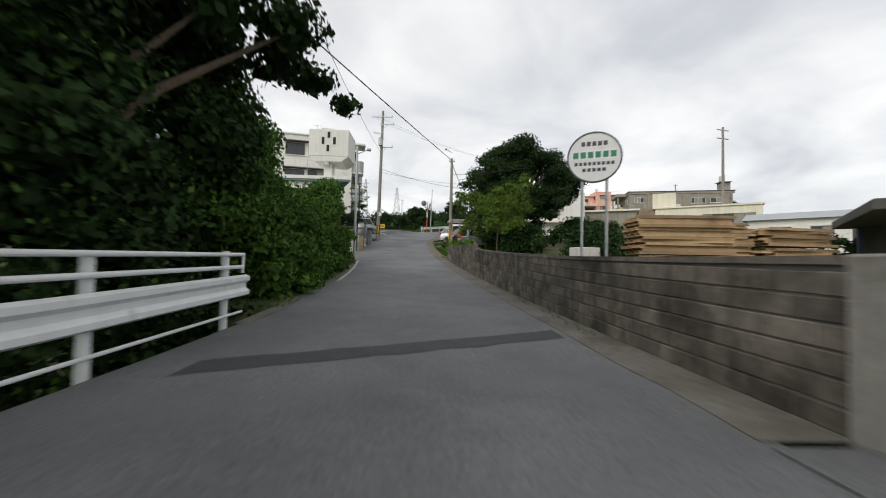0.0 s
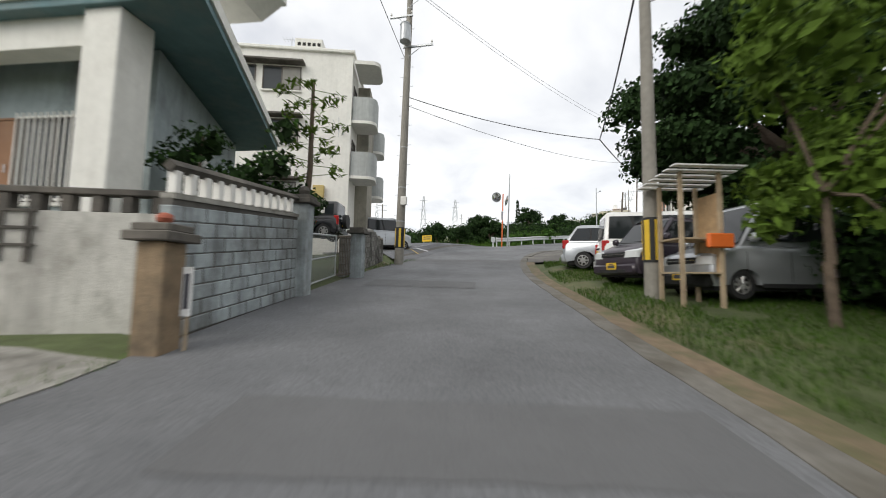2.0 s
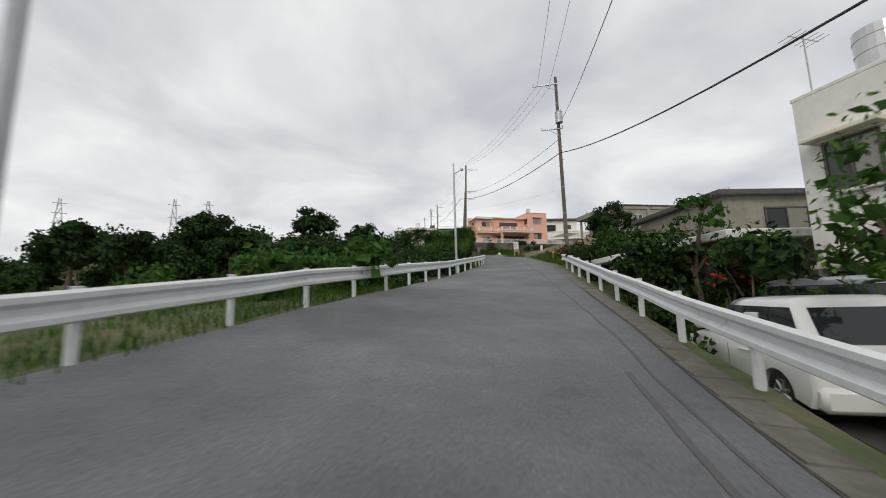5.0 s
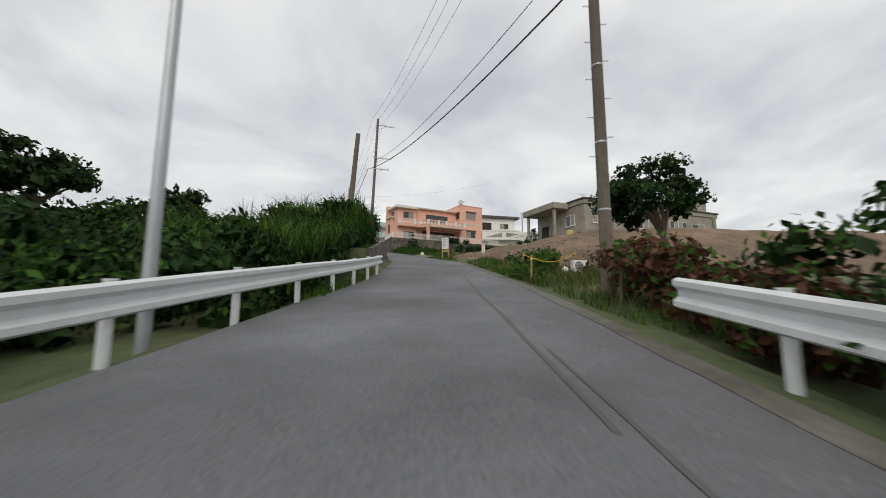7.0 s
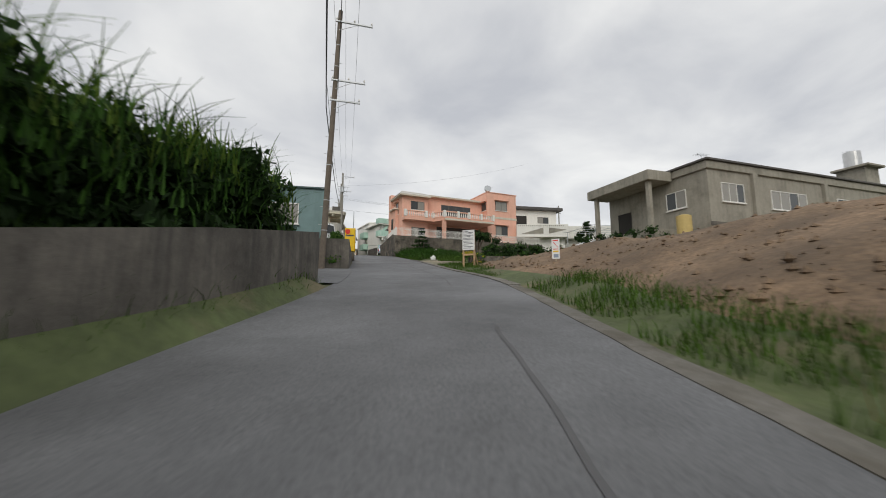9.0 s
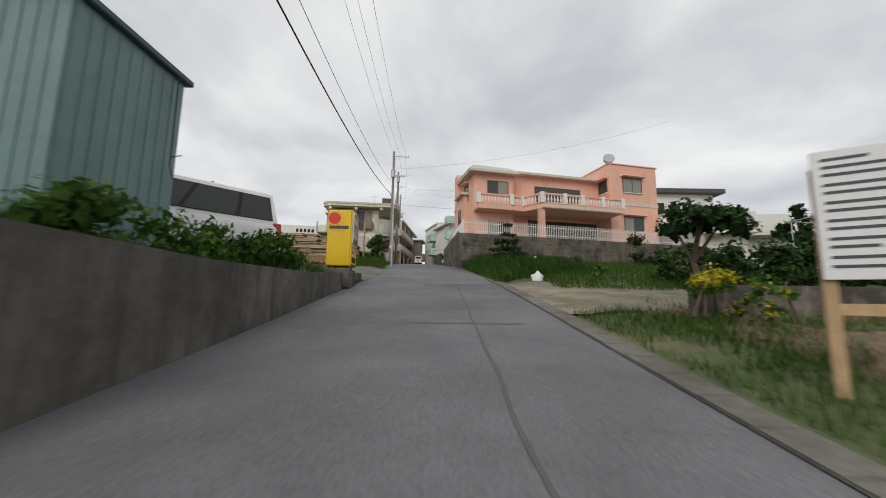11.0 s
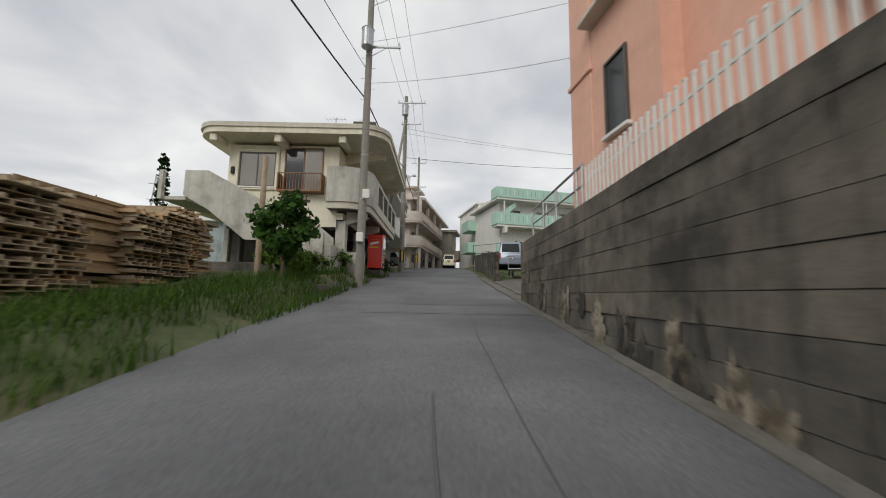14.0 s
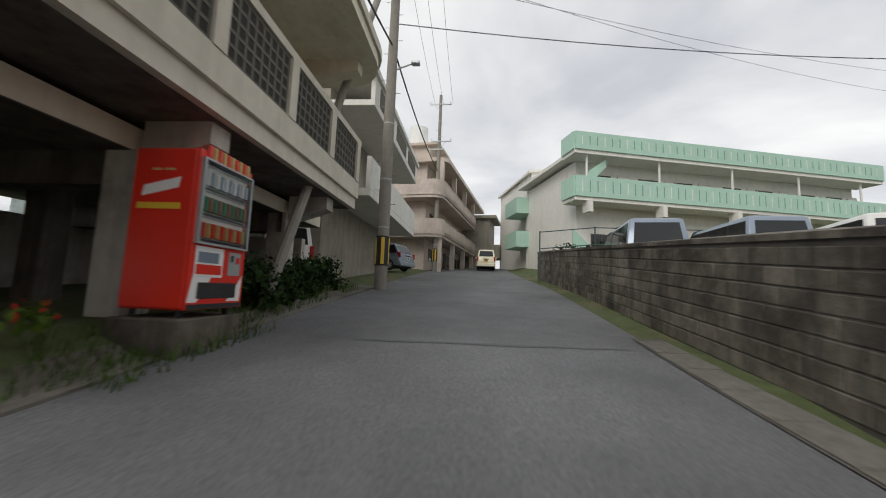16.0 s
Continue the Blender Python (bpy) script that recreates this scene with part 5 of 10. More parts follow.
part("cable_bracket", tubes(((-0.9, -0.15, 6.9), (-0.5, -0.3, 6.2), 0.015), ((-0.6, -0.1, 7.1), (-0.6, -0.1, 6.0), 0.012), ((-0.35, -0.1, 6.3), (-0.35, -0.25, 6.1), 0.05), n=6), "steel", flats)

# white two-storey house below the bend
wh = empty("white_house", "white two-storey concrete house with cream window hoods", "house", at=(12.15, 54.15, 2.55), yaw=-9)
part("wall", boxes(((0, 0, -0.5), (9.0, 2.6, 6.45)), ((0.004, 2.6, -0.5), (9.0, 4.3, 6.2))), "white_wall", wh)
part("roof_parapet", boxes(((-0.04, -0.04, 6.452), (9.04, 2.6, 6.56)), ((0.0, 2.604, 6.202), (9.0, 4.34, 6.3)), bevel=0.015), "white_wall", wh)
window(wh, 1.0, -0.004, 4.0, 1.6, 1.25, hood="cream_wall", veiled=(1,))
window(wh, 4.6, -0.004, 4.0, 1.6, 1.25, hood="cream_wall")
window(wh, -0.004, 1.75, 4.0, 1.05, 1.25, rot=-90, hood="cream_wall")
window(wh, -0.004, 2.25, 3.0, 0.32, 2.15, rot=-90, panes=1, sill=False, veiled=(0,))
window(wh, -0.004, 3.85, 3.85, 0.95, 1.1, rot=-90, hood="cream_wall")
window(wh, -0.004, 1.9, 1.0, 0.7, 1.2, rot=-90, hood="cream_wall", panes=1)
window(wh, -0.004, 0.85, 1.0, 0.45, 1.2, rot=-90, hood="cream_wall", panes=1)
window(wh, -0.004, 4.0, 1.6, 0.7, 0.5, rot=-90, hood="cream_wall", panes=1)
part("canopy", boxes(((0.3, -0.9, 2.35), (6.0, -0.004, 2.55)), bevel=0.03), "cream_wall", wh)
part("downpipe", tubes(((0.25, -0.05, -0.3), (0.25, -0.05, 6.4), 0.04), n=8), "white_trim", wh)
part("meter", boxes(((-0.18, 0.2, 1.1), (-0.004, 0.5, 1.6)), bevel=0.03), "steel", wh)
part("wall_lamp", tubes(((0.9, -0.2, 1.7), (0.9, -0.2, 1.95), 0.07), n=8), "black", wh)
tank(wh, 0.95, 3.1, 6.3, 0.42, 1.1)
antenna(wh, 0.4, 0.3, 6.5, 0.8)
antenna(wh, 0.4, 4.1, 6.3, 1.6)
low_house = empty("low_house", "grey low house with a flat white eaves slab", "house", at=(13.6, 60.5, 3.0), yaw=-20)
part("wall", boxes(((0, 0, -0.6), (8.0, 7.0, 2.7))), "grey_wall", low_house)
part("eave", boxes(((-0.9, -0.9, 2.7), (8.5, 7.5, 2.95)), bevel=0.03), "white_wall", low_house)
part("upper_wall", boxes(((1.5, 2.0, 2.95), (8.0, 7.0, 4.6))), "grey_wall", low_house)
part("upper_roof", boxes(((1.2, 1.7, 4.6), (8.3, 7.3, 4.8)), bevel=0.03), "roof_dark", low_house)
window(low_house, 1.2, -0.004, 0.6, 1.8, 1.4)
window(low_house, 3.0, 1.996, 3.3, 1.6, 0.9)

# grey house on the mound
gh = empty("grey_house", "grey rendered single-storey house on a soil mound", "house", at=(48.4, 94.7, 12.9), yaw=-12)
part("wall", boxes(((0, 0, -2.5), (23.0, 9.0, 4.2))), "grey_wall", gh)
part("roof_band", boxes(((-0.15, -0.15, 4.2), (23.4, 9.2, 4.75)), bevel=0.03), "grey_wall", gh)
part("roof_edge", boxes(((-0.3, -0.3, 4.752), (23.6, 9.4, 4.9)), bevel=0.02), "roof_dark", gh)
part("floor_band", boxes(((-0.06, -0.06, 0.3), (23.06, -0.004, 0.55))), "old_concrete", gh)
for x in (4.2, 12.2, 22.4):
    part("pilaster", boxes(((x, -0.22, -2.5), (x + 0.5, -0.004, 4.2))), "grey_wall", gh)
window(gh, 1.2, -0.004, 2.0, 2.2, 1.35, sash="white_trim", panes=3, veiled=(0, 1))
window(gh, 6.2, -0.004, 1.8, 4.0, 1.4, sash="white_trim", panes=4, veiled=(0, 1, 3))
window(gh, 14.0, -0.004, 1.8, 3.2, 1.4, sash="white_trim", panes=4, veiled=(1, 2))
window(gh, 18.2, -0.004, 1.9, 2.6, 1.2, sash="white_trim", panes=2, veiled=(1,))
part("air_conditioner", boxes(((10.6, -0.5, 0.8), (11.5, -0.1, 1.5)), bevel=0.03), "white_trim", gh)
window(gh, -0.004, 3.2, 1.9, 1.6, 1.3, rot=-90, sash="white_trim")
part("porch_roof", boxes(((-2.4, 2.5, 4.0), (-0.154, 9.0, 4.75)), bevel=0.03), "grey_wall", gh)
part("porch_floor", boxes(((-2.2, 2.5, -2.5), (-0.004, 8.8, 0.4)), bevel=0.02), "grey_wall", gh)
for y in (2.8, 8.2):
    part("porch_column", boxes(((-2.1, y, 0.4), (-1.8, y + 0.3, 4.0)), bevel=0.015), "grey_wall", gh)
door(gh, -0.004, 8.0, 0.4, 1.4, 2.2, rot=-90, material="dark_inside")
part("roof_house", boxes(((21.0, 1.0, 4.9), (23.0, 3.0, 7.0)), ((20.6, 0.6, 7.0), (23.2, 3.2, 7.2)), bevel=0.03), "grey_wall", gh)
tank(gh, 21.6, 2.0, 7.2, 0.6, 1.5)
tank(gh, -1.7, 0.6, -1.0, 0.45, 1.9, material="ochre_box", label="yellowed standing water tank")
antenna(gh, 0.3, 0.5, 4.9, 0.5)
antenna(gh, 22.6, 2.6, 7.2, 2.0)

# salmon pink villa
PK_Z = 15.55
pk = empty("pink_villa", "salmon pink two-storey villa with white balustrades", "house", at=(39.75, 126.05, PK_Z), yaw=-5)
part("wall", boxes(((0, 0, -0.3), (3.6, 3.6, 6.1)), ((3.6, 0.9, -0.3), (12.4, 6.0, 6.5))), "pink_wall", pk)
part("tower", boxes(((12.4, -0.9, -0.3), (17.4, 5.5, 7.75)), bevel=0.03), "pink_wall", pk)
part("tower_coping", boxes(((12.32, -0.98, 7.752), (17.48, 5.58, 7.86)), bevel=0.015), "pink_wall", pk)
part("fin_wall", boxes(((-0.45, 3.6, -0.3), (3.0, 4.5, 7.0)), ((-0.5, 3.55, 3.6), (0.05, 4.55, 3.72)), bevel=0.02), "pink_wall", pk)
part("roof", prisms(([(-0.5, 6.05), (3.85, 6.05), (3.85, 6.25), (-0.5, 6.25)], 4.2, "y", -0.6)), "cream_trim", pk)
part("roof_tiles", prisms(([(-0.55, 6.25), (3.9, 6.25), (2.9, 6.5), (-0.2, 6.55)], 4.15, "y", -0.55)), "roof_white", pk)
part("roof", prisms(([(3.3, 6.5), (12.39, 6.5), (12.39, 6.7), (3.3, 6.7)], 6.2, "y", 0.3)), "cream_trim", pk)
part("roof_tiles", prisms(([(0.35, 6.7), (6.4, 6.7), (3.2, 7.25)], 9.3, "x", 3.1)), "roof_white", pk)
part("gable", prisms(([(0.9, 6.7), (6.0, 6.7), (3.2, 7.15)], 0.2, "x", 3.7)), "pink_wall", pk)
part("ridge_pipe", tubes(((3.5, -0.06, 0), (3.5, -0.06, 6.0), 0.045), n=8), "pink_wall", pk)
part("side_wing", boxes(((-0.42, 1.6, -0.3), (-0.004, 3.596, 4.5))), "pink_wall", pk)
part("wing_roof", boxes(((-0.75, 1.35, 4.5), (-0.004, 3.59, 4.62)), ((-0.65, 1.42, 4.62), (-0.004, 3.59, 4.74)), bevel=0.02), "cream_trim", pk)
window(pk, -0.424, 3.1, 1.9, 0.7, 1.5, rot=-90, panes=1, veiled=())
window(pk, 1.2, -0.004, 4.35, 1.9, 1.15, veiled=(1,))
window(pk, 1.3, -0.004, 0.1, 1.9, 1.9, sill=False, veiled=(0,))
window(pk, 6.0, 0.896, 4.15, 4.6, 1.5, panes=4, sill=False, veiled=())
window(pk, 13.75, -0.904, 5.25, 2.0, 1.35, hood="pink_wall", veiled=(0, 1))
window(pk, 13.75, -0.904, 1.65, 2.0, 1.35, hood="pink_wall", veiled=(0,))
window(pk, 12.396, 0.6, 5.2, 1.2, 1.2, rot=-90, hood="pink_wall", panes=1)
window(pk, -0.004, 2.6, 3.9, 1.1, 1.6, rot=-90, hood="pink_wall", panes=1, veiled=())
part("string_course", boxes(((12.38, -0.94, 4.0), (17.42, -0.904, 4.3))), "cream_trim", pk)
# balcony with two depths and turned balusters
part("balcony", prisms(([(-0.02, -0.004), (-0.02, -1.2), (2.9, -1.2), (4.0, -1.0), (4.9, -2.6), (12.39, -2.6), (12.39, -0.905), (12.39, 0.89), (3.62, 0.89), (3.62, -0.004)], 0.42, "z", 2.75)), "pink_wall", pk)
part("balcony_band", prisms(([(4.86, -2.66), (12.38, -2.66), (12.38, -2.6), (4.9, -2.6)], 0.22, "z", 2.8)), "cream_trim", pk)
part("balcony_post", boxes(((4.75, -2.45, -0.3), (5.2, -2.0, 2.75)), bevel=0.015), "pink_wall", pk)
# dark sheet on the back wall imitates the shade beneath the balcony
part("back_wall_shade", boxes(((5.3, 0.87, 0.0), (12.2, 0.896, 2.5))), "balcony_shade", pk)
BALUSTRADE = [(0.05, -1.12), (2.9, -1.12), (4.0, -0.92), (4.9, -2.52), (8.5, -2.52), (12.3, -2.52)]
prof = [(0.03, 0.0), (0.05, 0.06), (0.085, 0.22), (0.045, 0.42), (0.04, 0.5), (0.07, 0.56), (0.05, 0.6)]
bal_bm = bmesh.new()
rings = [[bal_bm.verts.new((r * math.cos(k * math.pi / 4), r * math.sin(k * math.pi / 4), z)) for k in range(8)] for r, z in prof]
for a, b in zip(rings[:-1], rings[1:]):
    for k in range(8):
        bal_bm.faces.new((a[k], a[(k + 1) % 8], b[(k + 1) % 8], b[k]))
bal_me = bpy.data.meshes.new("baluster")
bmesh.ops.recalc_face_normals(bal_bm, faces=bal_bm.faces)
bal_bm.to_mesh(bal_me)
bal_bm.free()
bal_me.materials.append(M["white_trim"])
for i, ((ax, ay), (bx, by)) in enumerate(zip(BALUSTRADE[:-1], BALUSTRADE[1:])):
    d = math.hypot(bx - ax, by - ay)
    n = max(2, int(d / 0.27))
    for k in range(1, n):
        ob = new("baluster", bal_me)
        ob.parent = pk
        ob.matrix_basis = local(ax + (bx - ax) * k / n, ay + (by - ay) * k / n, 3.27)
part("balustrade_base", parapet(BALUSTRADE, 3.17, 3.27, 0.2), "pink_wall", pk)
part("balustrade_rail", parapet(BALUSTRADE, 3.87, 4.0, 0.22), "pink_wall", pk)
for x, y in (*BALUSTRADE, (6.9, -2.52), (10.4, -2.52)):
    part("pedestal", boxes(((x - 0.16, y - 0.16, 3.172), (x + 0.16, y + 0.16, 4.06)), bevel=0.015), "white_trim", pk)
dish = part("satellite_dish", tubes(((12.9, -0.2, 8.35), (12.78, -0.55, 8.5), 0.42, 0.5), ((12.95, 0, 7.86), (12.95, 0, 8.3), 0.03), n=18), "steel", pk, "grey satellite dish")
antenna(pk, 13.9, 0.6, 7.86, 1.3)

# its terrace wall, picket fence and pipe rail
terrace = empty("terrace_wall", "tall stained concrete retaining wall below the pink villa", "retaining wall", at=(37.35, 122.5, 11.5), yaw=-5, kind="structure")
part("wall", boxes(((0, 0, -0.3), (21.5, 0.25, 4.18))), "old_concrete", terrace)
rw_pts = [su_xy(140.8, 2.55), su_xy(136, 2.5), (37.37, 122.49)]
retaining("terrace_wall", "tall stained retaining wall beside the climbing lane", rw_pts, [way_z(141.3) - 0.2, way_z(136) - 0.2, 12.6], [15.72, 15.7, 15.68])
fill = empty("terrace", "paved terrace of the pink villa", "terrace", at=(37.6, 122.75, 15.45), yaw=-5, kind="structure")
part("paving", boxes(((0.2, 0.03, -0.1), (21.4, 4.4, 0.12))), "concrete", fill)
# board-marked courses on both faces
for k in range(14):
    z = 0.3 + 0.275 * k
    part("course", boxes(((0.004, -0.014 - 0.008 * random.random(), z + 0.012), (21.45, 0.0, z + 0.262))), "old_course", terrace)
pa, pb = Vector((*su_xy(140.75, 2.55), 0)), Vector((37.37, 122.49, 0))
lane_face = empty("wall_courses", "board-marked concrete courses of the lane wall", "retaining wall", at=(pb.x, pb.y, 12.4), yaw=math.degrees(math.atan2((pa - pb).y, (pa - pb).x)), kind="structure")
L_ = (pa - pb).length
for k in range(12):
    z = 0.1 + 0.275 * k
    x = 0.0
    while x < L_ - 0.05:
        w = min(random.choice((1.8, 1.2, 0.9, 2.4)), L_ - x)
        ground_here = 12.55 + (way_z(141.3) - 12.6) * (x / L_) - 12.4
        if z > ground_here - 0.3:
            part("course", boxes(((x + 0.006, 0.22, z + 0.004), (x + w - 0.006, 0.262 + 0.03 * random.random(), z + 0.271))), "old_course" if z > 1.55 else "old_concrete", lane_face)
        x += w
fence = empty("picket_fence", "white steel picket fence on a terrace wall", "fence", at=(37.4, 122.6, 15.68), yaw=-5)
FENCE = [((0.0, 0.1), (21.4, 0.1))]
picket = bpy.data.meshes.new("picket")
pbm = boxes(((-0.016, -0.016, 0.0), (0.016, 0.016, 1.0)), ((-0.022, -0.022, 1.0), (0.022, 0.022, 1.03)))
pbm.to_mesh(picket)
pbm.free()
picket.materials.append(M["white_trim"])
for k in range(146):
    ob = new("picket", picket)
    ob.parent = fence
    ob.matrix_basis = local(0.05 + 0.147 * k, 0.1, 0)
part("rail", boxes(((0, 0.118, 0.2), (21.4, 0.14, 0.24)), ((0, 0.118, 0.8), (21.4, 0.14, 0.84))), "white_trim", fence)
side_fence = empty("picket_fence", "white steel picket fence above the lane", "fence", at=(37.45, 122.6, 15.7), yaw=math.degrees(math.atan2((pa - pb).y, (pa - pb).x)))
for k in range(45):
    ob = new("picket", picket)
    ob.parent = side_fence
    ob.matrix_basis = local(0.1 + 0.147 * k, -0.1, 0)
part("rail", boxes(((0, -0.14, 0.2), (6.65, -0.12, 0.24)), ((0, -0.14, 0.8), (6.65, -0.12, 0.84))), "white_trim", side_fence)
pipe_fence = empty("pipe_railing", "galvanised three-bar pipe railing on a wall", "railing", at=(37.45, 122.6, 15.7), yaw=math.degrees(math.atan2((pa - pb).y, (pa - pb).x)))
for x in (6.8, 7.1, 8.4, 9.5, 10.6):
    part("post", tubes(((x, -0.12, 0), (x, -0.12, 1.15), 0.03), n=8), "steel", pipe_fence)
part("rail", tubes(((6.75, -0.12, 1.15), (10.65, -0.12, 1.15), 0.028), n=8), "steel", pipe_fence)
part("rail", tubes(((6.75, -0.12, 0.75), (10.65, -0.12, 0.75), 0.022), n=8), "steel", pipe_fence)
part("rail", tubes(((6.75, -0.12, 0.38), (10.65, -0.12, 0.38), 0.022), n=8), "steel", pipe_fence)

# white houses behind the villa
h3 = empty("white_dark_roofed_house", "white two-storey house with a dark flat roof", "house", at=(60.0, 130.0, 16.4), yaw=-18)
part("wall", boxes(((0, 0, -1), (9.5, 8, 6.6))), "white_wall", h3)
part("roof", boxes(((-0.5, -0.8, 6.6), (10.4, 8.5, 7.1)), bevel=0.06), "roof_dark", h3)
# no recess is cut: a dark sheet gives the opening's shade
part("recess", boxes(((1.2, -0.02, 3.6), (4.0, -0.001, 5.6)), bevel=0.0), "dark_inside", h3, "flat dark sheet painted as a shaded balcony opening")
window(h3, 6.0, -0.004, 4.4, 2.0, 1.1, veiled=(0,))
part("sill_band", boxes(((0, -0.5, 3.0), (5.0, -0.004, 3.35))), "roof_dark", h3)
h4 = empty("white_low_house", "white single-storey house with a decorated roof parapet", "house", at=(58.15, 123.4, 14.0), yaw=-30)
part("wall", boxes(((0, 0, -1.0), (6.0, 8, 3.0)), ((6.0, 1.5, -1.0), (14.0, 8, 3.0))), "white_wall", h4)
part("roof_slab", boxes(((-1.3, -1.2, 3.0), (6.3, 8.5, 3.25)), ((6.3, 0.3, 3.0), (14.6, 8.5, 3.25)), bevel=0.03), "white_wall", h4)
part("roof_parapet", boxes(((-1.25, -1.15, 3.252), (6.25, -0.95, 4.9)), ((-1.25, -0.95, 3.252), (-1.05, 8.3, 4.9)), ((6.25, 0.35, 3.252), (14.5, 0.55, 4.9)), bevel=0.02), "white_wall", h4)
part("wedge_ornament", prisms(([(-0.6, 3.5), (2.6, 3.5), (2.6, 4.4)], 0.03, "y", -1.185), ([(3.4, 4.4), (3.4, 3.5), (6.0, 4.1)], 0.03, "y", -1.185)), "grey_wall", h4)
for k in range(24):
    part("dentil", boxes(((-1.0 + 0.28 * k, -1.2, 4.6), (-0.9 + 0.28 * k, -1.154, 4.76))), "grey_wall", h4)
part("red_tiles", prisms(([(0.3, 3.25), (3.4, 3.25), (3.4, 4.3)], 4.5, "x", 7.0)), "red_tile", h4, "red tile lean-to roof")
door(h4, 1.2, -0.004, -0.4, 1.5, 2.3, material="sash")
window(h4, 4.2, -0.004, 0.6, 1.2, 1.3, hood="white_wall")
window(h4, 8.0, 1.496, 0.4, 2.0, 1.6, hood="white_wall")
tank(h4, 11.0, 4.0, 3.25, 0.6, 1.3, material="white_gloss", label="white plastic roof water tank")
carport4 = empty("carport_frame", "bare steel pipe carport frame", "carport", at=(54.0, 108.0, 11.6), yaw=-15)
for x in (0, 3, 6):
    for y in (0, 5):
        part("post", tubes(((x, y, -0.6), (x, y, 4.4), 0.035), n=8), "steel", carport4)
for y in (0, 1.25, 2.5, 3.75, 5):
    part("purlin", tubes(((-0.5, y, 4.4), (6.5, y, 4.4), 0.025), n=6), "steel", carport4)
for x in (0, 3, 6):
    part("purlin", tubes(((x, -0.3, 4.44), (x, 5.3, 4.44), 0.025), n=6), "steel", carport4)

# cream house on open ground-floor columns
CR = way_z(147)
cr_at = su_xy(147.0, 0)
cr = empty("cream_house", "cream concrete house raised on columns with a curved balcony", "house", at=(cr_at[0], cr_at[1], CR), yaw=heading(147))
part("floor_slab", boxes(((-9.8, 0.0, 2.75), (-4.3, 9.5, 3.05))), "cream_wall", cr)
part("wall", boxes(((-9.6, 0.0, 3.05), (-4.6, 9.5, 6.15))), "cream_wall", cr)
# thin layer that puts the shade below the floor into its colour
part("floor_soffit", boxes(((-9.79, 0.01, 2.735), (-4.31, 9.49, 2.749))), "old_concrete", cr, "concrete underside layer, darkened for the shade below a floor")
part("apron", boxes(((-9.6, -0.02, 2.4), (-4.6, -0.001, 3.6))), "cream_wall", cr)
part("roof", prisms((rounded(-10.7, -1.1, -2.3, 8.4, 1.1, ("sw", "se", "ne")), 0.24, "z", 6.3)), "cream_wall", cr)
part("roof_lip", prisms((rounded(-10.76, -1.16, -2.24, 8.46, 1.1, ("sw", "se", "ne")), 0.2, "z", 6.54)), "cream_trim", cr)
for x in (-10.0, -7.2, -4.4):
    part("roof_bracket", boxes(((x, -0.95, 5.95), (x + 0.32, -0.004, 6.3)), bevel=0.04), "cream_wall", cr)
for y in (1.2, 4.2, 7.2):
    part("roof_bracket", prisms(([(-4.6, 5.75), (-2.7, 6.05), (-2.7, 6.3), (-4.6, 6.3)], 0.32, "y", y)), "cream_wall", cr)
window(cr, -9.1, -0.004, 4.2, 1.65, 1.6, veiled=(0, 1), surround="cream_wall")
window(cr, -7.05, -0.004, 4.0, 1.75, 2.05, veiled=(1,), sash="brown_door", sill=False)
rail_box = part("window_balcony", boxes(((-7.15, -0.5, 3.9), (-5.2, -0.004, 3.97))), "brown_door", cr, "brown steel window balcony")
for k in range(15):
    part("bar", boxes(((-7.12 + 0.132 * k, -0.49, 3.97), (-7.1 + 0.132 * k, -0.47, 4.7))), "brown_door", rail_box)
part("rail", boxes(((-7.15, -0.5, 4.7), (-5.2, -0.46, 4.74)), ((-7.15, -0.5, 3.97), (-7.12, -0.004, 4.74)), ((-5.23, -0.5, 3.97), (-5.2, -0.004, 4.74))), "brown_door", rail_box)
part("vent", boxes(((-8.6, -0.03, 3.45), (-8.2, -0.004, 3.58)), ((-6.2, -0.03, 3.5), (-5.8, -0.004, 3.63))), "old_concrete", cr)
part("meter", boxes(((-9.45, -0.14, 4.75), (-9.25, -0.004, 5.1)), bevel=0.05), "black", cr)
part("left_balcony", boxes(((-11.2, 0.4, 3.0), (-9.6, 5.0, 3.2)), ((-11.2, 0.4, 3.2), (-11.05, 5.0, 4.3)), ((-11.05, 0.4, 3.2), (-9.604, 0.55, 4.3))), "cream_wall", cr)
# outside stair
part("stair_parapet", prisms(([(-9.9, 3.15), (-9.9, 4.15), (-9.0, 4.15), (-6.4, 2.75), (-5.6, 2.75), (-4.4, 1.75), (-4.4, 0.3), (-5.2, 0.3), (-6.6, 1.45), (-7.4, 1.45), (-8.9, 2.6)], 0.16, "y", -2.3)), "pale_stair", cr)
part("stair_parapet", prisms(([(-9.9, 3.15), (-9.9, 4.15), (-9.0, 4.15), (-6.4, 2.75), (-5.6, 2.75), (-4.4, 1.75), (-4.4, 0.3), (-5.2, 0.3), (-6.6, 1.45), (-7.4, 1.45), (-8.9, 2.6)], 0.16, "y", -1.0)), "pale_stair", cr)
for k in range(14):
    x = -9.0 + k * 0.33
    part("stair_tread", boxes(((x, -2.138, 3.0 - k * 0.19), (x + 0.34, -1.002, 3.1 - k * 0.19))), "pale_stair", cr)
part("stair_landing", boxes(((-10.9, -2.138, 3.0), (-9.9, 0.4, 3.14)), ((-10.9, -2.3, 3.0), (-10.75, -2.14, 4.15))), "pale_stair", cr)
part("ground_floor_wall", boxes(((-9.7, 0.3, -0.6), (-9.5, 9.5, 2.4)), ((-9.496, 9.3, -0.6), (-4.7, 9.5, 2.4))), "pale_stair", cr)
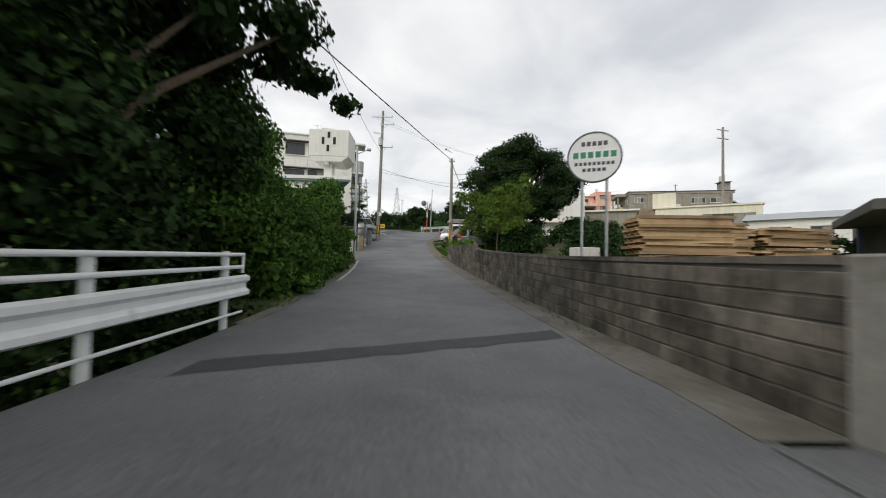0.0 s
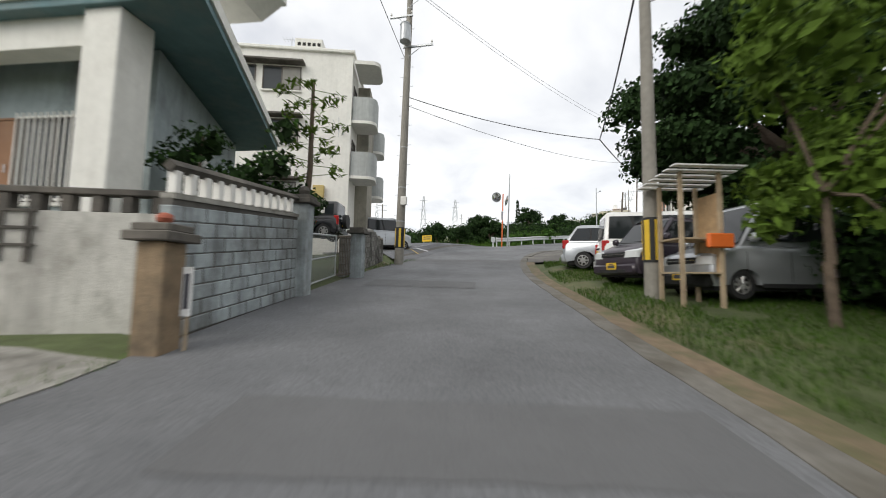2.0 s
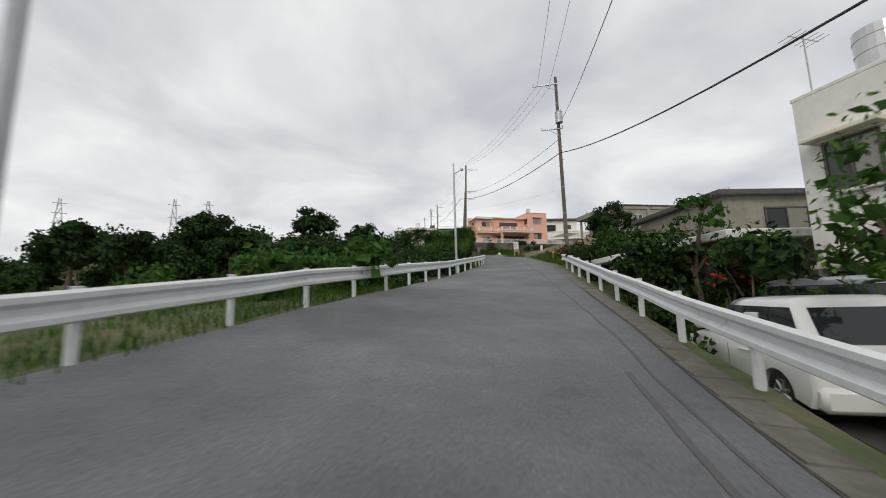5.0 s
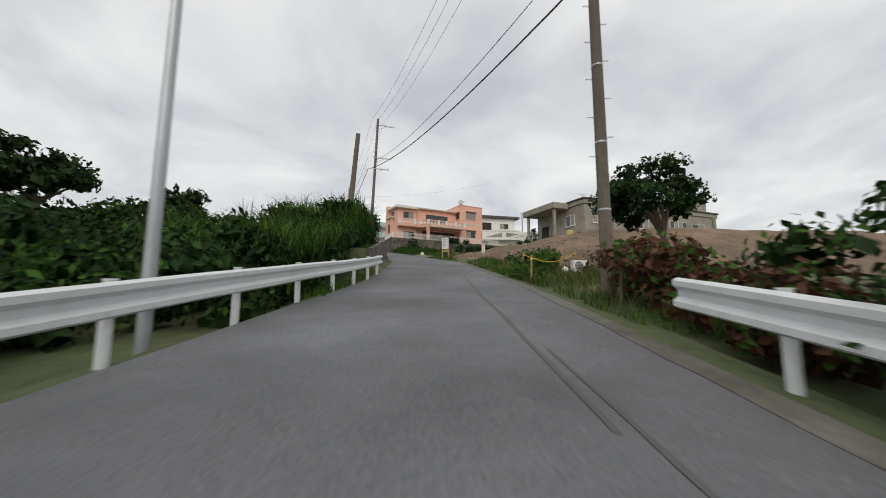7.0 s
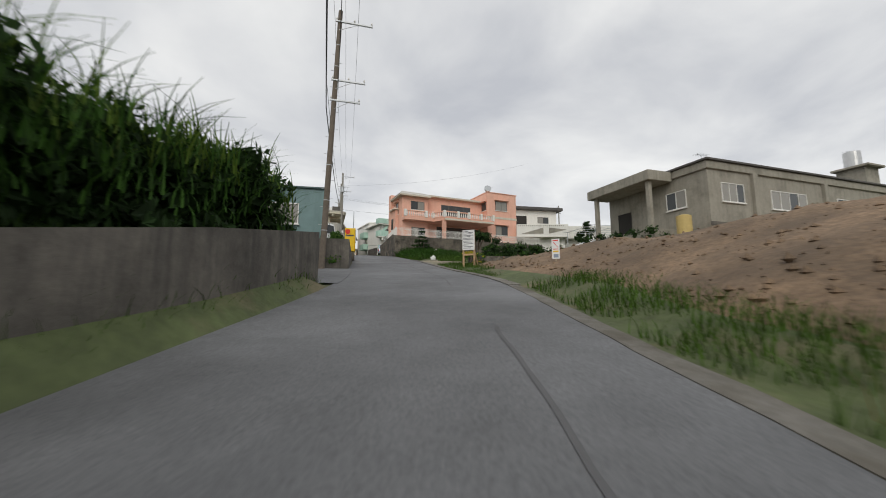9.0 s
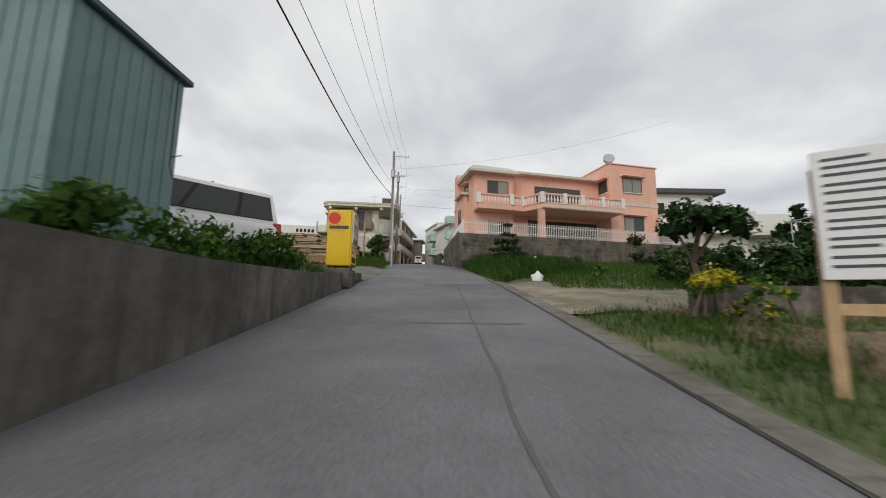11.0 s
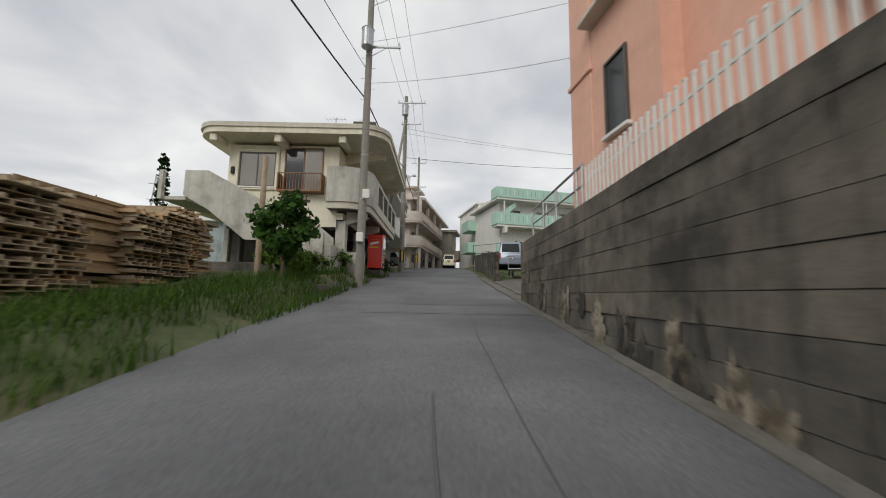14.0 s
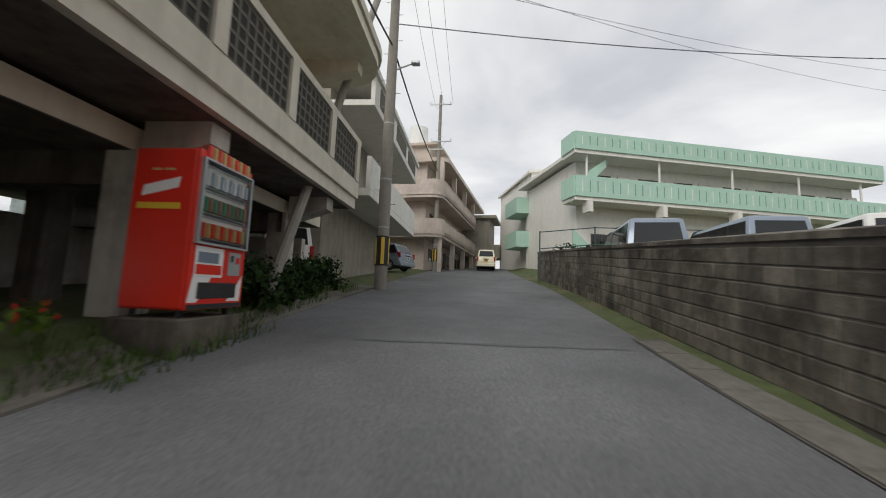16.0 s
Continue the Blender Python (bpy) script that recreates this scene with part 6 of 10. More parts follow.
part("low_wall", boxes(((-4.4, -2.2, 0.0), (-4.1, -0.1, 1.35)), ((-4.1, -0.3, 0.0), (-3.2, -0.15, 1.25)), bevel=0.02), "pale_stair", cr)
# balcony along the lane
path = [(-4.9, -0.6), (-4.2, -0.6), *[(-4.2 + 1.1 * math.sin(radians(a)), 0.5 - 1.1 * math.cos(radians(a))) for a in range(15, 91, 15)], (-3.1, 8.8)]
part("balcony_slab", prisms(([*path, (-4.62, 8.8), (-4.62, -0.05), (-4.9, -0.05)], 0.28, "z", 3.15)), "cream_trim", cr)
# second thin layer, coloured dark as the shade under the balcony
part("soffit", prisms(([(-4.85, -0.5), (-4.2, -0.5), (-3.5, -0.1), (-3.22, 0.5), (-3.22, 8.7), (-4.6, 8.7), (-4.6, -0.1), (-4.85, -0.1)], 0.012, "z", 3.134)), "old_concrete", cr, "concrete soffit layer, darkened for the shade under a balcony")
part("balcony_parapet", parapet(path[:8], 3.43, 5.0, 0.14), "pale_stair", cr)
part("balcony_parapet", parapet([(-3.1, 0.5), (-3.1, 1.5)], 3.43, 5.0, 0.14), "pale_stair", cr)
part("balcony_sill", parapet([(-3.1, 1.5), (-3.1, 8.8)], 3.43, 3.85, 0.14), "cream_trim", cr)
part("balcony_rail", parapet([(-3.1, 1.5), (-3.1, 8.8)], 4.85, 5.0, 0.16), "cream_trim", cr)
for k in range(5):
    y = 1.5 + 1.78 * k
    part("balcony_pier", boxes(((-3.19, y - 0.12, 3.85), (-3.01, y + 0.12, 4.85))), "cream_trim", cr)
for k in range(4):
    y0 = 1.62 + 1.78 * k
    # dark sheet among the bars stands for the shade in their holes
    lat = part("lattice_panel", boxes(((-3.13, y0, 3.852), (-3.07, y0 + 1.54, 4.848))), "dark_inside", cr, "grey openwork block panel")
    for q in range(9):
        part("lattice_bar", boxes(((-3.142, y0 + 0.186 * q, 3.852), (-3.058, y0 + 0.186 * q + 0.05, 4.848))), "lattice", lat)
    for q in range(6):
        part("lattice_bar", boxes(((-3.14, y0, 3.86 + 0.187 * q), (-3.06, y0 + 1.54, 3.86 + 0.187 * q + 0.05))), "lattice", lat)
for y in (0.15, 3.6, 7.4):
    part("column", boxes(((-4.65, y, -0.6), (-4.2, y + 0.45, 2.75)), bevel=0.02), "pale_stair", cr)
    part("balcony_bracket", prisms(([(-4.2, 2.55), (-3.3, 2.85), (-3.3, 3.15), (-4.2, 3.15)], 0.36, "y", y + 0.05)), "pale_stair", cr)
# inner columns and beams: grey concrete, taken darker to stand for shade
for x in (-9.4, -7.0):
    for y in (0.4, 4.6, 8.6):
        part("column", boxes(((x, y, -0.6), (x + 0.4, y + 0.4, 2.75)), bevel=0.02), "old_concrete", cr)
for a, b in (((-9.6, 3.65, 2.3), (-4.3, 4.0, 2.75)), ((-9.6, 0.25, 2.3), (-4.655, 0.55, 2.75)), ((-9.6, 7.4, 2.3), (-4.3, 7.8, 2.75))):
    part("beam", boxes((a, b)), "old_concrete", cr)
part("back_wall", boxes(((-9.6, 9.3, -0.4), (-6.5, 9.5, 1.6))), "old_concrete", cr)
part("roof_crate", boxes(((-4.3, 1.0, 6.74), (-3.2, 2.4, 7.9)), bevel=0.02), "roof_dark", cr)
antenna(cr, -5.2, 1.2, 6.74, 1.4)
# next buildings up the lane
nb_at = su_xy(157.6, -3.6)
nb = empty("grey_apartment_building", "grey and white three-storey building up the lane", "apartment building", at=(nb_at[0], nb_at[1], way_z(157.6)), yaw=heading(158))
part("wall", boxes(((-9, 0.0, -0.5), (-1.2, 9.0, 6.6))), "grey_wall", nb)
part("balcony", boxes(((-1.2, 0.0, 2.9), (0.3, 9.0, 3.15)), ((0.15, 0.0, 3.15), (0.3, 9.0, 4.2)), ((-1.2, 0.0, 5.9), (0.3, 9.0, 6.1)), ((0.15, 0.0, 6.1), (0.3, 9.0, 6.9)), bevel=0.01), "white_wall", nb)
for k in range(3):
    part("lattice_panel", boxes(((0.1, 0.6 + 2.8 * k, 6.15), (0.32, 2.8 + 2.8 * k, 6.8))), "lattice", nb)
window(nb, -1.196, 1.0, 3.3, 1.6, 1.4, rot=90)
window(nb, -1.196, 5.0, 3.3, 1.6, 1.4, rot=90)
window(nb, -4.0, -0.004, 3.8, 1.6, 1.2, hood="white_wall")
part("roof", boxes(((-9.3, -0.3, 6.9), (0.4, 9.3, 7.1))), "white_wall", nb)

ff = empty("stair_apartment_building", "pale pinkish three-storey flats with an outside stair", "apartment building", at=(41.3, 163.5, 16.9), yaw=-22)
part("wall", boxes(((-7.5, 1.2, -1.0), (-1.5, 19, 8.3))), "pale_pink_wall", ff)
part("roof", prisms((rounded(-8.0, 0.6, 0.2, 19.4, 0.8, ("se",)), 0.3, "z", 8.3)), "pale_pink_wall", ff)
for z in (2.7, 5.5):
    pth = [(-4.0, 0.0), (-0.9, 0.0), *[(-0.9 + 0.9 * math.sin(radians(a)), 0.9 - 0.9 * math.cos(radians(a))) for a in range(15, 91, 15)], (0.0, 14.5)]
    part("gallery", prisms(([*pth, (-1.51, 14.5), (-1.51, 1.19), (-4.0, 1.19)], 0.2, "z", z)), "pale_pink_wall", ff)
    part("gallery_parapet", parapet(pth[:9], z + 0.2, z + 1.3, 0.12), "pale_pink_wall", ff)
    part("gallery_parapet", parapet([(0, 0.9), (0, 14.5)], z + 0.2, z + 0.5, 0.12), "pale_pink_wall", ff)
    part("gallery_rail", parapet([(0, 0.9), (0, 14.5)], z + 1.15, z + 1.3, 0.12), "pale_pink_wall", ff)
    for k in range(40):
        part("baluster", boxes(((-0.05, 1.0 + 0.34 * k, z + 0.5), (0.05, 1.2 + 0.34 * k, z + 1.15))), "pale_pink_wall", ff)
for z in (0.2, 2.9, 5.7):
    for y in (2.2, 5.2, 8.2, 11.2):
        window(ff, -1.496, y, z + 1.0, 1.0, 0.9, rot=90, panes=1, sill=False, veiled=())
        door(ff, -1.496, y + 1.5, z, 0.9, 2.0, rot=90, material="sash")
for y in (0.6, 4.8, 9.2, 13.8):
    for low_, high_ in ((-1.0, 2.7), (6.8, 8.3)):
        part("column", boxes(((-0.45, y, low_), (-0.1, y + 0.35, high_))), "pale_pink_wall", ff)
for z0, flip in ((0.0, 1), (2.8, 1), (5.6, 1)):
    part("stair_parapet", prisms(([(-7.4, z0 + 0.9), (-4.0, z0 + 3.0), (-4.0, z0 + 4.0), (-7.4, z0 + 2.1)], 0.14, "y", 0.0)), "pale_pink_wall", ff)
    part("stair_flight", prisms(([(-7.4, z0 + 0.7), (-4.0, z0 + 2.8), (-4.0, z0 + 3.0), (-7.4, z0 + 0.9)], 1.0, "y", 0.15)), "pale_pink_wall", ff)
part("roof_house", boxes(((-3.6, 2.0, 8.6), (-1.6, 5.0, 10.0)), ((-3.9, 1.6, 10.0), (-0.8, 5.4, 10.2))), "pale_pink_wall", ff)
tank(ff, -2.9, 3.0, 10.2, 0.75, 1.7, label="tall cream roof water tank", material="white_gloss")
part("brown_block", boxes(((-2.5, 14.6, -1.0), (1.5, 19.0, 6.8)), ((-2.9, 14.2, 6.8), (2.2, 19.3, 7.1)), ((1.5, 14.6, 2.6), (2.6, 18, 4.0))), "grey_wall", ff)

gr = empty("mint_apartment_building", "white flats with mint green gallery parapets", "apartment building", at=(48.8, 158.4, 16.2), yaw=2)
part("wall", boxes(((0.6, 1.6, -1.2), (22.4, 9.5, 8.2))), "white_wall", gr)
for z, top in ((5.3, 6.75), (8.15, 9.45)):
    part("gallery", boxes(((-0.3, 0.1, z), (22.8, 1.6, z + 0.22))), "white_wall", gr)
    band = part("gallery_parapet", boxes(((-0.3, 0.0, z + 0.222), (22.8, 0.1, top)), ((-0.4, 0.1, z + 0.222), (-0.3, 1.6, top)), ((22.8, 0.1, z + 0.222), (22.9, 1.6, top))), "mint", gr, "mint green parapet with slots")
    # flat strips for slots; the darker mint is their shadow put into colour
    for k in range(46):
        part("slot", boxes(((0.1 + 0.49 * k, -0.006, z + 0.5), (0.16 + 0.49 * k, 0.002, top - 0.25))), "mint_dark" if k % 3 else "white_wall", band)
part("roof", boxes(((-0.1, 0.8, 8.37), (22.6, 9.8, 8.6))), "white_wall", gr)
for x in (0.6, 5.5, 10.8, 16.0, 21.2):
    part("column", tubes(((x, 0.35, 5.52), (x, 0.35, 8.15), 0.07), n=8), "white_trim", gr)
    part("bracket", boxes(((x - 0.15, -0.1, 4.6), (x + 0.15, 0.6, 5.3)), bevel=0.02), "white_wall", gr)
for k, x in enumerate((1.6, 5.0, 7.6, 11.4, 14.0, 17.6, 20.0)):
    window(gr, x, 1.596, 6.4, 1.4, 1.0, sash="sash", sill=False, veiled=(0,))
    door(gr, x + 1.9, 1.596, 5.52, 0.85, 2.0, material="white_trim")
    window(gr, x, 1.596, 2.6, 1.4, 1.0, sash="sash", sill=False, veiled=())
part("stair_parapet", prisms(([(-0.3, 2.4), (2.2, 0.2), (2.2, 1.4), (-0.3, 3.6)], 0.12, "y", 0.3), ([(-0.3, 5.2), (2.0, 7.6), (2.0, 8.1), (-0.3, 6.4)], 0.12, "y", 0.5)), "mint", gr)
part("roof_hut", boxes(((16.2, 3.0, 8.6), (18.2, 5.0, 10.6)), ((4.0, 3.0, 8.6), (5.5, 4.5, 10.0)), bevel=0.05), "mint", gr)
gr2 = empty("mint_apartment_building", "far white block with mint green balconies", "apartment building", at=(49.5, 168.0, 17.5), yaw=0)
part("wall", boxes(((0, 0, -1), (9, 9, 9.0))), "white_wall", gr2)
part("roof", prisms(([(-0.3, 8.6), (9.3, 10.2), (9.3, 10.4), (-0.3, 8.8)], 9.4, "y", -0.2)), "white_wall", gr2)
for z in (2.2, 5.0):
    part("balcony", boxes(((-1.5, -0.6, z), (0.8, 2.5, z + 0.18)), ((-1.5, -0.6, z + 0.18), (0.8, -0.5, z + 1.3)), ((-1.5, -0.5, z + 0.18), (-1.4, 2.5, z + 1.3))), "mint", gr2)

# site cabin above the retaining wall
cab_at = su_xy(108.75, -4.25)
cab = empty("site_cabin", "teal sheet-clad site cabin with a flat roof", "cabin", at=(cab_at[0], cab_at[1], way_z(108.7) + 1.55), yaw=heading(108.7))
part("wall", boxes(((-3.5, 0, -0.3), (-0.1, 1.9, 2.75))), "cladding", cab)
for k in range(17):
    part("cladding_rib", boxes(((-3.52 + 0.2 * k, -0.014, -0.2), (-3.47 + 0.2 * k, -0.001, 2.7))), "cladding", cab)
for k in range(9):
    part("cladding_rib", boxes(((-0.099, 0.05 + 0.2 * k, -0.2), (-0.086, 0.1 + 0.2 * k, 2.7))), "cladding", cab)
part("roof", boxes(((-3.6, -0.12, 2.75), (0.0, 2.0, 2.85)), bevel=0.015), "dark_teal", cab)
window(cab, -3.15, -0.016, 0.75, 1.75, 1.15, sash="white_trim", veiled=(0, 1))
part("cable", tubes(((0.03, 1.6, 2.7), (0.05, 1.6, 1.2), 0.012), ((0.05, 1.6, 1.2), (0.12, 1.6, 1.0), 0.012), ((0.06, 1.6, 1.35), (0.22, 1.6, 1.38), 0.01), n=6), "wire", cab)

# far houses over the block wall
yh = empty("cream_two_storey_house", "cream two-storey house with a wide window band", "house", at=(31.0, 53.0, -0.5), yaw=-33)
part("wall", boxes(((0, 0, -2), (11.5, 8, 7.6))), "cream_wall", yh)
part("roof", boxes(((-0.2, -0.2, 7.6), (11.7, 8.2, 7.8)), ((-0.4, 1.0, 7.8), (2.4, 4, 9.9))), "cream_wall", yh)
window(yh, 2.2, -0.004, 5.2, 1.8, 1.3, veiled=(0,))
window(yh, 5.4, -0.004, 4.9, 5.4, 1.7, panes=5, veiled=(0, 3, 4))
part("band", boxes(((4.8, -0.5, 3.4), (11.6, -0.004, 4.4))), "ochre_wall", yh)
window(yh, 7.5, -0.004, 1.2, 2.4, 1.6)
yh2 = empty("grey_flat_building", "grey flat-roofed building behind trees", "house", at=(22.0, 58.0, -0.5), yaw=-25)
part("wall", boxes(((0, 0, -2), (8, 7, 7.6))), "grey_wall", yh2)
part("roof", boxes(((-0.4, -0.4, 7.6), (8.4, 7.4, 7.85))), "white_wall", yh2)
window(yh2, 2.0, -0.004, 5.0, 2.0, 1.2)
fw = empty("long_white_building", "white two-storey building with a pale metal roof", "house", at=(30.0, 36.2, -2.0), yaw=-45)
part("wall", boxes(((0, 0, -1), (9.0, 6, 5.6))), "white_wall", fw)
part("roof", prisms(([(-0.4, 5.6), (6.4, 5.6), (3.0, 6.5)], 9.8, "x", -0.4)), "steel", fw)
for x in (1.6, 4.2, 6.6):
    window(fw, x, -0.004, 3.6, 1.4, 1.3, surround="white_trim")
window(fw, 1.8, -0.004, 0.8, 1.4, 1.0)
shed = empty("open_shed", "dark open-fronted shed with a flat metal roof", "shed", at=(13.6, 11.4, -1.8), yaw=-40)
part("roof", boxes(((-0.6, -0.6, 2.65), (10.0, 6.0, 2.95)), bevel=0.02), "roof_dark", shed)
for x in (0, 4.6, 9.2):
    for y in (0, 5.2):
        part("post", boxes(((x, y, -0.3), (x + 0.12, y + 0.12, 2.65))), "blue_post", shed)
part("back_wall", boxes(((0, 5.4, -0.3), (9.4, 5.5, 2.65))), "roof_dark", shed)
bh = empty("blue_grey_house", "blue-grey house with an openwork white parapet", "house", at=(20.5, 158.0, 15.8), yaw=-8)
part("wall", boxes(((0, 0, -3), (9.5, 8, 4.4))), "pale_blue_wall", bh)
part("parapet", boxes(((-1.2, -0.6, 4.4), (9.8, -0.4, 5.9)), ((-1.2, -0.4, 4.4), (9.8, 8.4, 4.7))), "white_wall", bh)
# shade in the openwork is put on as dark plates
for k in range(5):
    part("openwork", boxes(((3.6 + 0.55 * k, -0.62, 4.9), (3.95 + 0.55 * k, -0.598, 5.4))), "dark_inside", bh)
part("openwork", boxes(((0.0, -0.62, 4.8), (0.9, -0.598, 5.5))), "dark_inside", bh)



# ---- bare soil plot ----
def soil_plot():
    ss, us = np.arange(84.0, 112.6, 0.6), np.concatenate([np.arange(3.2, 16, 0.6), np.arange(16, 34.1, 1.5)])
    verts, faces = [], []
    for s in ss:
        for u in us:
            p = P(s, min(u, 15.9))
            q, d = way_at(s)
            g = p.z
            n = noise.noise((s * 0.35, u * 0.35, 2.0)) * 0.28 + noise.noise((s * 1.3, u * 1.3, 4.0)) * 0.1
            h = min(10.55 + 0.06 * min(max(u - 8, 0), 9), g + max(0, u - 3.9) * 0.34, g + max(0, s - 85.5) * 0.26)
            fall = min(1.0, max(0, u - 3.4) / 1.2)
            z = g - 0.1 + max(0.0, h - g) + (n + 0.14) * fall
            verts.append((q[0] + d[1] * u, q[1] - d[0] * u, z))
    w = len(us)
    for i in range(len(ss) - 1):
        for k in range(w - 1):
            q = i * w + k
            faces.append((q, q + 1, q + w + 1, q + w))
    return verts, [], faces


tagged(part("soil_mound", soil_plot(), "soil", smooth=True), "heaped bare reddish-brown soil of a building plot", "soil", kind="structure")
g_ = np.random.default_rng(5)
clods_v, clods_f = [], []
for k in range(2600):
    s, u = 86 + 25 * g_.random(), 4.2 + 11 * g_.random() ** 1.3
    p = P(s, u)
    h = min(10.55 + 0.06 * min(max(u - 8, 0), 9), p.z + max(0, u - 3.9) * 0.34, p.z + max(0, s - 85.5) * 0.26)
    z = p.z - 0.1 + max(0, h - p.z) + noise.noise((s * 0.35, u * 0.35, 2.0)) * 0.28 + noise.noise((s * 1.3, u * 1.3, 4.0)) * 0.1 + 0.14
    r = 0.02 + 0.085 * g_.random() ** 4
    b = len(clods_v)
    for v in ((1, 0, 0), (0, 1, 0), (-1, 0, 0), (0, -1, 0), (0, 0, 0.9), (0, 0, -0.6)):
        clods_v.append(tuple(np.array((p.x, p.y, z)) + np.array(v) * r * (0.7 + 0.5 * g_.random())))
    clods_f += [(b + i, b + (i + 1) % 4, b + 4) for i in range(4)] + [(b + (i + 1) % 4, b + i, b + 5) for i in range(4)]
tagged(part("clods", (clods_v, [], clods_f), "soil"), "clods and stones strewn over bare soil", "stones", kind="stuff")



# ---- vehicles ----
def loft(bm, rings, caps=True):
    """Skin between rings of equal length; each ring is a list of points."""
    vs = [[bm.verts.new(p) for p in ring] for ring in rings]
    n = len(vs[0])
    for a, b in zip(vs[:-1], vs[1:]):
        for k in range(n):
            bm.faces.new((a[k], a[(k + 1) % n], b[(k + 1) % n], b[k]))
    if caps:
        bm.faces.new(vs[0][::-1])
        bm.faces.new(vs[-1])
    return bm


def on_face(q, u, v, off):
    """A point of a four-cornered face (u along, v up), moved outwards."""
    a = q[0].lerp(q[1], u)
    b = q[3].lerp(q[2], u)
    n = (q[1] - q[0]).cross(q[3] - q[0]).normalized()
    return a.lerp(b, v) + n * off


def glass_pane(name, q, u0, u1, v0, v1, parent, off=0.008, material="car_glass", cut=0.0):
    """A thin pane on a face; cut slants its first upright edge."""
    bm = bmesh.new()
    ring = [(u0 + cut, v1), (u0, v0), (u1, v0), (u1, v1)]
    loft(bm, [[on_face(q, u, v, -0.01) for u, v in ring], [on_face(q, u, v, off) for u, v in ring]])
    return part(name, bm, material, parent)


def wheel_mesh(r, w):
    tyre = bmesh.new()
    prof = [(r * 0.62, -w / 2), (r * 0.93, -w / 2), (r, -w * 0.3), (r, w * 0.3), (r * 0.93, w / 2), (r * 0.62, w / 2)]
    n = 24
    rings = [[(x, rr * math.cos(2 * math.pi * k / n), rr * math.sin(2 * math.pi * k / n)) for k in range(n)] for rr, x in prof]
    loft(tyre, rings, caps=False)
    rim = bmesh.new()
    for side in (-1, 1):
        x = side * w * 0.36
        tube(rim, (x - 0.01, 0, 0), (x + 0.01, 0, 0), r * 0.3, n=14)
        tube(rim, (side * w * 0.3 - 0.01, 0, 0), (side * w * 0.3 + 0.01, 0, 0), r * 0.16, n=10)
        for k in range(7):
            a = 2 * math.pi * k / 7
            tube(rim, (x, r * 0.1 * math.cos(a), r * 0.1 * math.sin(a)), (x, r * 0.6 * math.cos(a), r * 0.6 * math.sin(a)), r * 0.085, n=5)
        rr = [[(x + d, q * r * math.cos(2 * math.pi * k / 20), q * r * math.sin(2 * math.pi * k / 20)) for k in range(20)] for q, d in ((0.63, side * 0.01), (0.55, side * 0.015), (0.55, -side * 0.03), (0.63, -side * 0.03))]
        loft(rim, rr, caps=False)
    hub = tubes(((-w * 0.24, 0, 0), (w * 0.24, 0, 0), r * 0.6), n=20)
    return tyre, rim, hub


